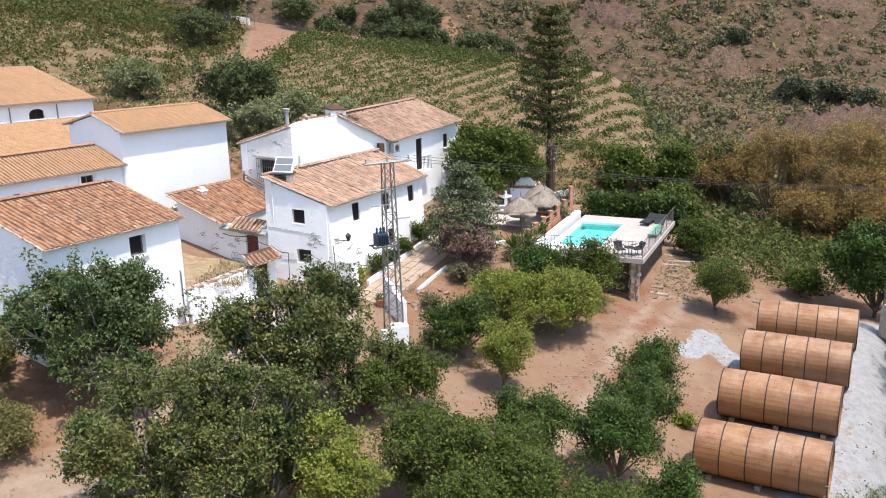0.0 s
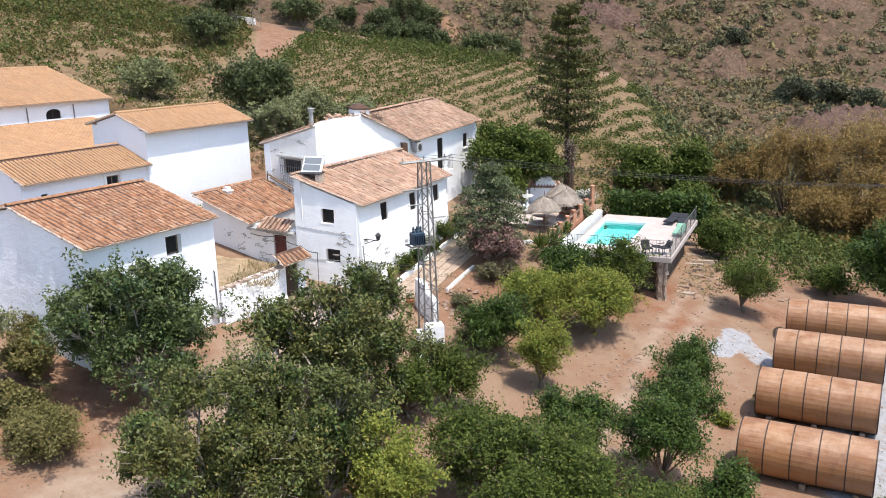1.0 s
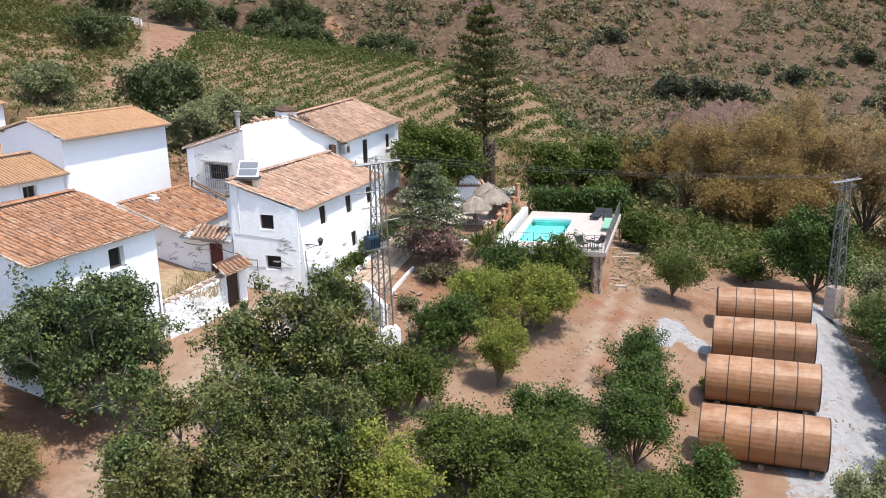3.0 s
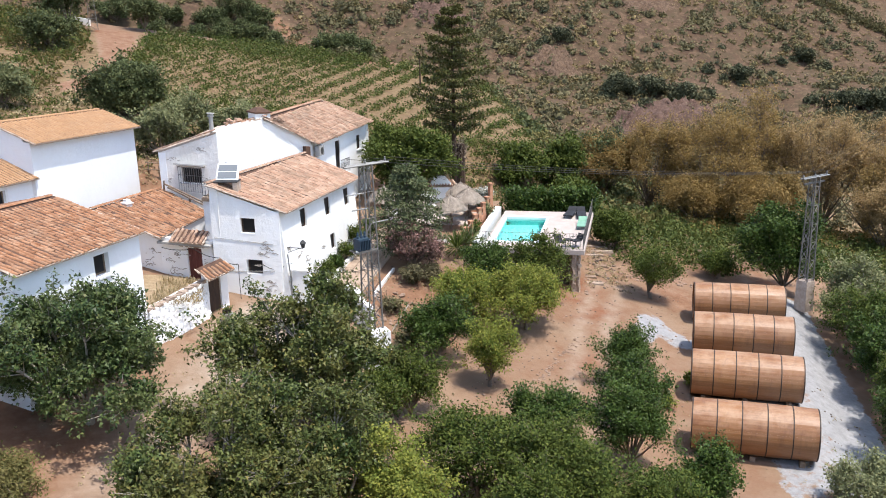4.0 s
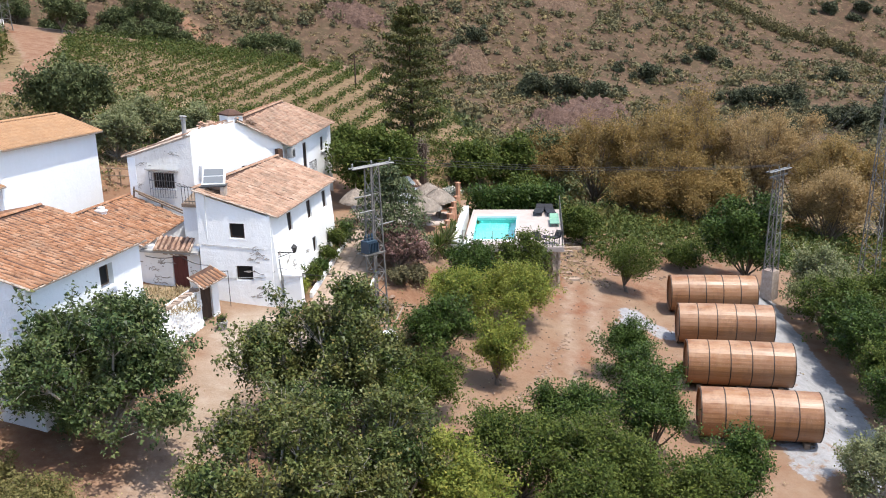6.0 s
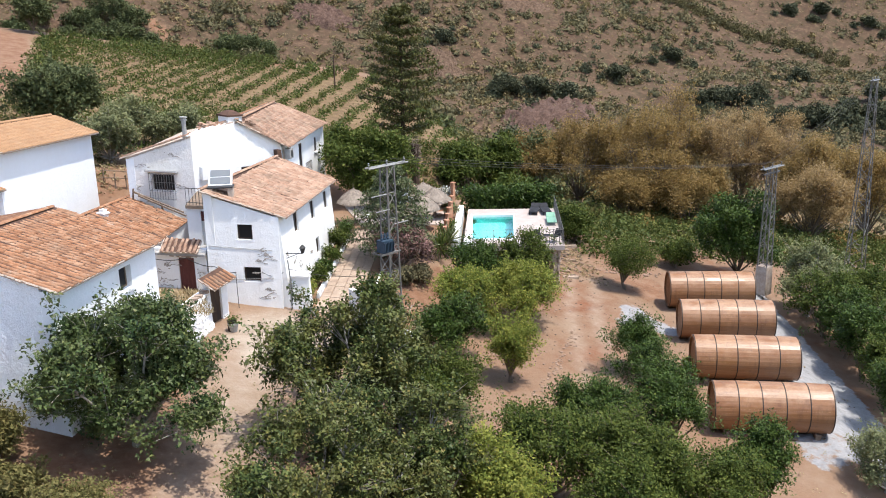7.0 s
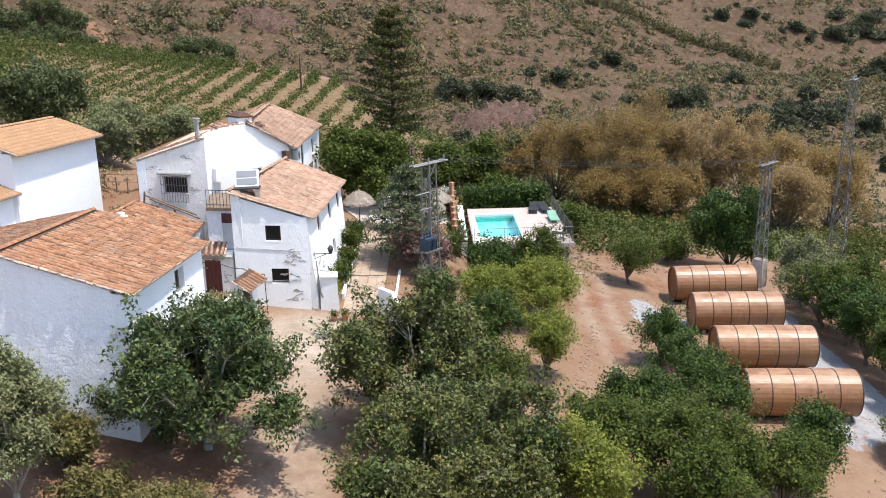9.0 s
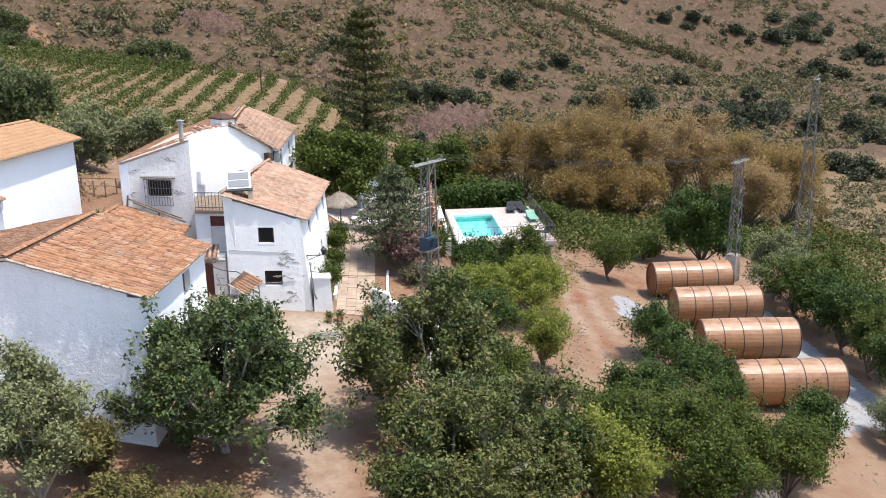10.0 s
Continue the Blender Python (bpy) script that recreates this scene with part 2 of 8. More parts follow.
WALNUT = leaf_material("walnut_leaf", [(0.0, (0.013, 0.028, 0.008)), (0.5, (0.041, 0.073, 0.022)), (0.9, (0.094, 0.132, 0.041)), (1.0, (0.153, 0.158, 0.054))], 0.18, 0.45, 0.2)
WALNUT_GOLD = leaf_material("yellowing_walnut_leaf", [(0.0, (0.015, 0.030, 0.008)), (0.5, (0.049, 0.077, 0.020)), (0.9, (0.106, 0.137, 0.038)), (1.0, (0.203, 0.164, 0.050))], 0.18, 0.45, 0.18)
ORANGE_LEAF = leaf_material("orange_tree_leaf", [(0.0, (0.014, 0.031, 0.007)), (0.6, (0.038, 0.070, 0.013)), (1.0, (0.086, 0.122, 0.025))], 0.22, 0.45, 0.14)
LIME_LEAF = leaf_material("pale_green_leaf", [(0.0, (0.070, 0.105, 0.020)), (0.6, (0.170, 0.215, 0.040)), (1.0, (0.300, 0.285, 0.060))], 0.4)
MID_LEAF = leaf_material("mid_green_leaf", [(0.0, (0.023, 0.042, 0.009)), (0.6, (0.061, 0.090, 0.017)), (1.0, (0.128, 0.146, 0.031))], 0.28)
OLIVE_LEAF = leaf_material("olive_leaf", [(0.0, (0.095, 0.113, 0.051)), (0.6, (0.160, 0.175, 0.083)), (1.0, (0.243, 0.244, 0.113))], 0.2)
PINE_LEAF = leaf_material("pine_needles", [(0.0, (0.037, 0.048, 0.016)), (0.6, (0.070, 0.080, 0.025)), (1.0, (0.122, 0.110, 0.034))], 0.15)
CEDAR_LEAF = leaf_material("blue_cedar_needles", [(0.0, (0.045, 0.062, 0.028)), (0.6, (0.090, 0.112, 0.053)), (1.0, (0.160, 0.176, 0.085))], 0.15)
GUM_LEAF = leaf_material("dry_gum_leaf", [(0.0, (0.142, 0.102, 0.037)), (0.5, (0.250, 0.173, 0.063)), (1.0, (0.358, 0.240, 0.090))], 0.45)
GUM_PALE = leaf_material("parched_gum_leaf", [(0.0, (0.254, 0.175, 0.078)), (0.5, (0.345, 0.241, 0.112)), (1.0, (0.424, 0.305, 0.152))], 0.5)
OLEANDER = leaf_material("oleander_leaf", [(0.0, (0.060, 0.050, 0.034)), (0.45, (0.12, 0.085, 0.062)), (0.75, (0.22, 0.125, 0.105)), (1.0, (0.36, 0.20, 0.18))], 0.2)
WHITE_BLOOM = leaf_material("white_flowering_leaf", [(0.0, (0.06, 0.075, 0.035)), (0.55, (0.11, 0.12, 0.06)), (0.62, (0.6, 0.58, 0.5)), (1.0, (0.72, 0.70, 0.64))], 0.2)
DRYGREEN = leaf_material("dull_green_leaf", [(0.0, (0.075, 0.078, 0.024)), (0.5, (0.125, 0.120, 0.040)), (1.0, (0.20, 0.165, 0.065))], 0.25)
VINE_DRY = leaf_material("parched_vine_leaf", [(0.0, (0.050, 0.062, 0.018)), (0.5, (0.095, 0.094, 0.030)), (1.0, (0.17, 0.125, 0.045))], 0.3)
VINE_LEAF = leaf_material("vine_leaf", [(0.0, (0.030, 0.050, 0.012)), (0.6, (0.062, 0.088, 0.021)), (1.0, (0.130, 0.135, 0.034))], 0.25)
# scrub tones lifted, distance haze put into the leaf colour
SCRUB = leaf_material("dry_scrub", [(0.0, (0.076, 0.073, 0.039)), (0.5, (0.118, 0.110, 0.057)), (1.0, (0.179, 0.152, 0.083))], 0.15, 0.9)
BROOM = leaf_material("broom_scrub", [(0.0, (0.107, 0.089, 0.039)), (0.5, (0.167, 0.134, 0.059)), (1.0, (0.253, 0.192, 0.097))], 0.15, 0.9)
CAROB = leaf_material("carob_leaf", [(0.0, (0.036, 0.050, 0.021)), (0.6, (0.074, 0.094, 0.038)), (1.0, (0.140, 0.152, 0.062))], 0.2)
MAQUIS = leaf_material("maquis_leaf", [(0.0, (0.076, 0.072, 0.035)), (0.5, (0.122, 0.111, 0.050)), (1.0, (0.189, 0.160, 0.076))], 0.1, 0.9)
HOLMOAK = leaf_material("holm_oak_leaf", [(0.0, (0.039, 0.046, 0.028)), (0.6, (0.068, 0.075, 0.042)), (1.0, (0.114, 0.117, 0.065))], 0.1, 0.8)
STRAW = leaf_material("dry_grass", [(0.0, (0.20, 0.15, 0.075)), (0.6, (0.30, 0.235, 0.125)), (1.0, (0.42, 0.34, 0.20))], 0.2)
DEADTWIG = leaf_material("dead_twigs", [(0.0, (0.14, 0.115, 0.10)), (0.6, (0.22, 0.19, 0.17)), (1.0, (0.32, 0.28, 0.25))], 0.05)


def ground_material():
    """Bare soil, set by the soil map that the ground carries: red = rocky hillside, green = pale gravel, blue = dry grass."""
    m, nt, b = material("dry_soil", 0.95, 0.1)
    p = coords(nt)
    soil = nt.nodes.new("ShaderNodeVertexColor")
    soil.layer_name = "soil"
    sep = nt.nodes.new("ShaderNodeSeparateColor")
    nt.links.new(soil.outputs["Color"], sep.inputs[0])
    big, mid, fine = noise_out(nt, p, 0.16, 6, 0.65), noise_out(nt, p, 0.9, 6, 0.7), noise_out(nt, p, 7.0, 5, 0.7)
    earth = ramp(nt, big, [(0.3, (0.190, 0.080, 0.042)), (0.42, (0.200, 0.112, 0.068)), (0.58, (0.225, 0.145, 0.094)), (0.75, (0.255, 0.178, 0.122))])
    earth = blend(nt, grey(nt, mid, 0.42, 0.72, 0, 0.55), earth, (0.268, 0.195, 0.138))
    hill_big = noise_out(nt, p, 0.035, 7, 0.7)
    hill = ramp(nt, hill_big, [(0.34, (0.066, 0.040, 0.028)), (0.45, (0.078, 0.050, 0.031)), (0.54, (0.086, 0.054, 0.035)), (0.66, (0.112, 0.074, 0.045))])
    hill = blend(nt, grey(nt, noise_out(nt, p, 0.22, 6, 0.72), 0.47, 0.58, 0, 0.55), hill, (0.062, 0.053, 0.028))
    hill = blend(nt, grey(nt, noise_out(nt, p, 0.55, 6, 0.75), 0.50, 0.60, 0, 0.7), hill, (0.158, 0.102, 0.066))
    hill = blend(nt, grey(nt, noise_out(nt, p, 1.4, 5, 0.75), 0.53, 0.62, 0, 0.5), hill, (0.048, 0.036, 0.024))
    gravel = ramp(nt, noise_out(nt, p, 2.5, 6, 0.75), [(0.3, (0.205, 0.205, 0.208)), (0.7, (0.335, 0.335, 0.338))])
    straw = ramp(nt, mid, [(0.3, (0.11, 0.072, 0.040)), (0.5, (0.160, 0.108, 0.058)), (0.72, (0.235, 0.172, 0.094))])
    edge = noise_out(nt, p, 1.7, 5, 0.7)

    def ragged(channel):
        n = nt.nodes.new("ShaderNodeMath")
        n.operation = "ADD"
        nt.links.new(channel, n.inputs[0])
        nt.links.new(grey(nt, edge, 0.2, 0.8, -0.35, 0.35), n.inputs[1])
        return grey(nt, n.outputs[0], 0.42, 0.58)

    red = ramp(nt, mid, [(0.32, (0.160, 0.082, 0.048)), (0.5, (0.210, 0.116, 0.071)), (0.7, (0.268, 0.168, 0.112))])
    n = nt.nodes.new("ShaderNodeMath")
    n.operation = "SUBTRACT"
    n.inputs[0].default_value = 1.0
    nt.links.new(soil.outputs["Alpha"], n.inputs[1])
    red_mask = n.outputs[0]
    c = blend(nt, sep.outputs[0], earth, hill)
    c = blend(nt, ragged(red_mask), c, red)
    c = blend(nt, ragged(sep.outputs[2]), c, straw)
    c = blend(nt, ragged(sep.outputs[1]), c, gravel)
    dust = nt.nodes.new("ShaderNodeVertexColor")
    dust.layer_name = "dust"
    pale = ramp(nt, mid, [(0.3, (0.250, 0.200, 0.150)), (0.5, (0.345, 0.290, 0.228)), (0.7, (0.420, 0.365, 0.298))])
    thin = nt.nodes.new("ShaderNodeMath")
    thin.operation = "MULTIPLY"
    nt.links.new(dust.outputs["Color"], thin.inputs[0])
    nt.links.new(grey(nt, edge, 0.25, 0.6, 0.45, 1.0), thin.inputs[1])
    c = blend(nt, thin.outputs[0], c, pale)
    c = blend(nt, grey(nt, fine, 0.35, 0.75, 0, 0.35), c, blend(nt, 0.5, c, (0.12, 0.075, 0.05)))
    nt.links.new(c, b.inputs["Base Color"])
    n = nt.nodes.new("ShaderNodeMath")
    n.operation = "ADD"
    nt.links.new(mid, n.inputs[0])
    nt.links.new(times(nt, fine, 0.35), n.inputs[1])
    relief(nt, b, n.outputs[0], 0.6, 0.12)
    return m


SOIL = ground_material()

# ---- building kit ----
class Shape:
    """Collects corners and faces for one mesh."""

    def __init__(self):
        self.v, self.f = [], []

    def add(self, verts, faces):
        k = len(self.v)
        self.v += [tuple(p) for p in verts]
        self.f += [tuple(k + i for i in face) for face in faces]
        return self

    def hexa(self, low, high):
        """A solid between two quads, each four corners in the same turn."""
        return self.add([*low, *high], [(3, 2, 1, 0), (4, 5, 6, 7), (0, 1, 5, 4), (1, 2, 6, 5), (2, 3, 7, 6), (3, 0, 4, 7)])

    def box(self, size, m=None, taper=1.0):
        x, y, z = size[0] / 2, size[1] / 2, size[2]
        low = [(-x, -y, 0), (x, -y, 0), (x, y, 0), (-x, y, 0)]
        high = [(a * taper, c * taper, z) for a, c, _ in low]
        m = m or Matrix()
        return self.hexa([m @ Vector(p) for p in low], [m @ Vector(p) for p in high])

    def tube(self, a, b, r0, r1=None, n=6, caps=True):
        a, b = Vector(a), Vector(b)
        r1 = r0 if r1 is None else r1
        q = (b - a).to_track_quat("Z", "Y")
        ring = [q @ Vector((math.cos(2 * math.pi * i / n), math.sin(2 * math.pi * i / n), 0)) for i in range(n)]
        faces = [(i, (i + 1) % n, n + (i + 1) % n, n + i) for i in range(n)]
        if caps:
            faces += [tuple(range(n - 1, -1, -1)), tuple(range(n, 2 * n))]
        return self.add([a + r0 * p for p in ring] + [b + r1 * p for p in ring], faces)

    def lathe(self, profile, m=None, n=16, cap=True):
        """A turned body from (radius, height) pairs."""
        m = m or Matrix()
        verts = [m @ Vector((r * math.cos(2 * math.pi * i / n), r * math.sin(2 * math.pi * i / n), z)) for r, z in profile for i in range(n)]
        faces = [(j * n + i, j * n + (i + 1) % n, (j + 1) * n + (i + 1) % n, (j + 1) * n + i) for j in range(len(profile) - 1) for i in range(n)]
        if cap:
            faces += [tuple(range(n - 1, -1, -1)), tuple((len(profile) - 1) * n + i for i in range(n))]
        return self.add(verts, faces)

    def mesh(self, name):
        me = bpy.data.meshes.new(name)
        me.from_pydata(self.v, [], self.f)
        return me

    def weld(self, name):
        """The mesh with its touching corners joined."""
        bm = bmesh.new()
        me = self.mesh(name)
        bm.from_mesh(me)
        bmesh.ops.remove_doubles(bm, verts=bm.verts, dist=1e-4)
        bm.to_mesh(me)
        bm.free()
        return me


def part(name, shape, mat, parent=None, label="", smooth=False):
    """ONE mesh object from a Shape or mesh, under a thing or a part."""
    me = shape.mesh(name) if isinstance(shape, Shape) else shape
    if mat and not me.materials:
        me.materials.append(mat)
    if smooth:
        me.shade_smooth()
    ob = new(name, me)
    if parent:
        ob.parent = parent
        if parent.name in WORLD:
            ob.matrix_parent_inverse = parent.matrix_basis.inverted()
    if label:
        ob["label"] = label
    return ob


WORLD = set()


def empty(name, m, label, category, group="", kind="", world_parts=False):
    """The base of a thing; world_parts: its parts are given in the world's metres."""
    ob = new(name)
    if world_parts:
        WORLD.add(ob.name)
    ob.empty_display_size = 0.2
    ob.matrix_world = m if isinstance(m, Matrix) else Matrix.Translation(m)
    return tagged(ob, label, category, group, kind)


def sm(a, b, v):
    t = np.clip((v - a) / (b - a), 0, 1)
    return t * t * (3 - 2 * t)


def hump(x, y, f):
    return np.sin(x * f + 1.3 * np.sin(y * f * 0.7)) * np.cos(y * f * 0.9 + 1.1 * np.sin(x * f * 0.6 + 2))


# slope of the turn that fits the layout to the camera's roll
VIEW_TILT = -0.065


def height(x, y):
    """The land, before the whole layout is turned to fit the camera's roll: a sloping yard, the terrace with the pool,
    the upper slope with the vines, the valley and the hill across it.
    """
    x, y = np.asarray(x, float), np.asarray(y, float)
    yc = np.clip(y, 8, 80)
    yard = 2.8 - 0.087 * (np.clip(x, -45, 45) + 9) + 0.1 * (yc - 34)
    yard = yard - 0.4 * np.exp(-((x - 1) ** 2 / 70 + (y - 40) ** 2 / 60))
    yard = yard - 0.65 * np.exp(-((x + 9.6) ** 2 / 9 + (y - 43.0) ** 2 / 12))
    # the levelled lot where the barrels lie
    off = x - 12.66 - 0.527 * (y - 32.0)
    lot = (1 - sm(2.9, 5.6, np.abs(off))) * sm(25.5, 29, y) * (1 - sm(48, 51.5, y))
    yard = yard + (0.03 + 0.0235 * (y - 32) - VIEW_TILT * x - yard) * lot
    valley = 2.3 - 0.10 * (np.clip(x, -10, 95) - 20) - 0.045 * (np.clip(y, 40, 190) - 64)
    low = yard + (valley - yard) * sm(50, 66, y)
    terrace = np.clip(3.4 + 0.13 * (y - 45), 3.3, 4.85)
    s = -0.514 * (x + 2) + 0.857 * (y - 44.3)
    wt = sm(-0.2, 1.9, s) * (1 - sm(-0.9, 0.3, x - 5.9 - 0.513 * (y - 52.2))) * (1 - sm(64, 70, y))
    z = low + (np.maximum(terrace, low) - low) * wt
    # the pit of the pool
    along, over = 0.4165 * (x - 9.6) + 0.909 * (y - 54.85), 0.909 * (x - 9.6) - 0.4165 * (y - 54.85)
    pit = (1 - sm(3.4, 4.1, np.abs(along))) * (1 - sm(1.5, 2.2, np.abs(over)))
    z = z + (np.minimum(z, 2.9) - z) * pit
    upper = 7.3 + 0.08 * (np.minimum(y, 138) - 58) - 0.1 * (np.clip(x, -120, 60) + 13) - 0.22 * np.maximum(y - 138, 0)
    s2 = -0.54 * (x + 13) + 0.84 * (y - 56)
    s2 = s2 - 4.5 * sm(9.5, 13.5, -x)
    wu = sm(-2.0, 2.5 + 4 * sm(-6, 4, x), s2) * (1 - sm(14, 32, x - 0.15 * (y - 70)))
    z = z + (upper - z) * wu
    # the level ground cut for the winery and its lean-to
    u, v = (x + 36.6) * 0.5 + (y - 57.0) * 0.866, -(x + 36.6) * 0.866 + (y - 57.0) * 0.5
    cut = sm(-5, -3, u) * (1 - sm(17.2, 19.5, u)) * sm(-13.5, -11.5, v) * (1 - sm(14.5, 17, v))
    z = z + (np.minimum(z, 5.9) - z) * cut
    far = -8 + 0.20 * np.maximum(y - 190, -40) + 0.35 * np.maximum(y - 232, 0) - 0.2 * np.maximum(y - 330, 0) + 0.08 * np.clip(x - 60, 0, 260) + 0.05 * np.clip(-x, 0, 300)
    far = far - 0.25 * np.maximum(y - 520, 0) + 3.0 * hump(x, y, 0.03) + 1.2 * hump(x + 31, y, 0.09) + 0.4 * hump(x, y + 9, 0.31)
    k = 3.0
    mix = np.clip(0.5 + 0.5 * (far - z) / k, 0, 1)
    lift = z + (far - z) * mix + k * mix * (1 - mix)
    z = np.where(y > 120, lift, z)
    return z + 0.05 * hump(x, y, 0.5) * sm(4, 30, np.abs(x) + np.abs(y - 40))


def at(x, y, dz=0.0):
    return Vector((x, y, float(height(x, y)) + dz))


def lines(stops):
    """Grid lines from (end, step) stops."""
    out = [stops[0][0]]
    for end, step in stops[1:]:
        n = max(1, round((end - out[-1]) / step))
        a = out[-1]
        out += [a + (end - a) * (i + 1) / n for i in range(n)]
    return np.array(out)


def build_ground():
    xs = lines([(-900, 0), (-300, 40), (-120, 8), (-45, 2.5), (45, 0.6), (130, 2.2), (330, 5), (900, 40)])
    ys = lines([(-700, 0), (-100, 50), (10, 6), (75, 0.6), (150, 1.8), (330, 3), (520, 10), (1600, 60)])
    X, Y = np.meshgrid(xs, ys)
    Z = height(X, Y)
    nx, ny = len(xs), len(ys)
    co = np.stack([X, Y, Z], -1).reshape(-1, 3)
    i = np.arange(nx - 1)[None, :] + nx * np.arange(ny - 1)[:, None]
    quads = np.stack([i, i + 1, i + nx + 1, i + nx], -1).reshape(-1, 4)
    me = quick_mesh("ground", co, quads)
    x, y = co[:, 0], co[:, 1]
    hill = np.maximum(sm(130, 150, y), sm(38, 52, x) * sm(46, 60, y))
    # gravel lane beside the barrels and the pale spill in front of them
    lane = 20.6 + 0.40 * (y - 38)
    gravel = (1 - sm(1.0, 1.9, np.abs(x - lane - 0.2))) * sm(20, 24, y) * (1 - sm(48.0, 49.5, y))
    for cx, cy, r in ((14.55, 45.1, 1.5), (12.8, 43.5, 1.0), (15.2, 43.6, 1.3), (13.7, 44.3, 0.9)):
        gravel = np.maximum(gravel, 0.72 * (1 - sm(0.35 * r, 1.15 * r, np.hypot(x - cx, (y - cy) * 0.75))))
    gravel = np.maximum(gravel, sm(12.3, 13.3, x - 0.40 * (y - 34) - 1.5) * (1 - sm(0.0, 1.0, x - lane)) * sm(27, 29, y) * (1 - sm(46.5, 48, y)) * 0.62)
    # trodden pale dust of the courtyard, the drive and the wheel marks across the yard
    drive = to_line(x, y, [(-14.5, 24), (-12.6, 29), (-11.0, 33), (-9.6, 37.6), (-8.0, 41.5)])
    dust = np.maximum(0.95 * (1 - sm(1.8, 3.6, np.hypot(x + 7.0, (y - 42.4) * 0.8))), 0.5 * (1 - sm(0.7, 2.3, drive)))
    for gap in (-0.75, 0.75):
        dust = np.maximum(dust, 0.4 * (1 - sm(0.12, 0.5, np.abs(to_line(x, y, [(5.5, 33.5), (8.2, 39), (10.5, 44.5), (13.5, 50)]) - abs(gap)))))
    straw = sm(66, 74, y) * (1 - sm(125, 140, y)) * 0.8
    straw = np.maximum(straw, 0.85 * sm(24, 28, -x) * sm(78, 84, y) * (1 - sm(125, 140, y)))
    straw = np.maximum(straw, 0.55 * sm(24, 28, x - 0.40 * (y - 38)) * (1 - sm(70, 80, y)))
    track = np.minimum(to_line(x, y, [(-23.4, 86), (-21.6, 97), (-22.2, 107), (-23.2, 120), (-24.5, 130)]) / (1.2 + 1.5 * sm(104, 126, y)), to_line(x, y, [(-3, 262), (2.4, 255), (4.7, 250.5), (15, 248.5), (30, 236)]) / 2.0)
    bare = 1 - sm(0.7, 1.2, track)
    hill, straw = hill * (1 - 0.75 * bare), straw * (1 - bare)
    red = np.zeros_like(x)
    red = np.maximum(red, 0.62 * bare)
    # red earth patches; those by the near walnut also darken the ground as tree shade
    for cx, cy, r in ((1.2, 46.2, 3.6), (17.6, 49.4, 2.6), (-16.4, 33.2, 4.5), (-12.5, 31.0, 4.0), (-18.5, 29.0, 4.0), (4.5, 48.5, 2.2), (-25, 91, 5.0), (-29, 97, 7.0), (-36, 90, 7.0), (-26.5, 103, 4.0)):
        red = np.maximum(red, 0.6 * (1 - sm(0.5 * r, 1.2 * r, np.hypot(x - cx, y - cy))))
    soil = np.stack([hill, gravel, straw, 1 - red], -1)
    layer = me.color_attributes.new("soil", "FLOAT_COLOR", "POINT")
    layer.data.foreach_set("color", soil.astype(np.float32).ravel())
    spread = me.color_attributes.new("dust", "FLOAT_COLOR", "POINT")
    spread.data.foreach_set("color", np.stack([dust, dust, dust, np.ones_like(dust)], -1).astype(np.float32).ravel())
    me.materials.append(SOIL)
    me.shade_smooth()
    ob = new("ground", me)
    return tagged(ob, "dry reddish soil sloping from the yard up to vineyard and scrubby hills", "ground", kind="structure")


def to_line(x, y, pts):
    best = np.full(np.shape(x), 1e9)
    for (ax, ay), (bx, by) in zip(pts, pts[1:]):
        dx, dy = bx - ax, by - ay
        f = np.clip(((x - ax) * dx + (y - ay) * dy) / (dx * dx + dy * dy), 0, 1)
        best = np.minimum(best, np.hypot(x - ax - f * dx, y - ay - f * dy))
    return best


def quick_mesh(name, co, quads):
    co, quads = np.asarray(co, np.float32), np.asarray(quads, np.int32)
    n, k = quads.shape
    me = bpy.data.meshes.new(name)
    me.vertices.add(len(co))
    me.vertices.foreach_set("co", co.ravel())
    me.loops.add(n * k)
    me.loops.foreach_set("vertex_index", quads.ravel())
    me.polygons.add(n)
    me.polygons.foreach_set("loop_start", np.arange(0, n * k, k, dtype=np.int32))
    me.update(calc_edges=True)
    me.validate()
    return me


build_ground()

# ---- houses ----


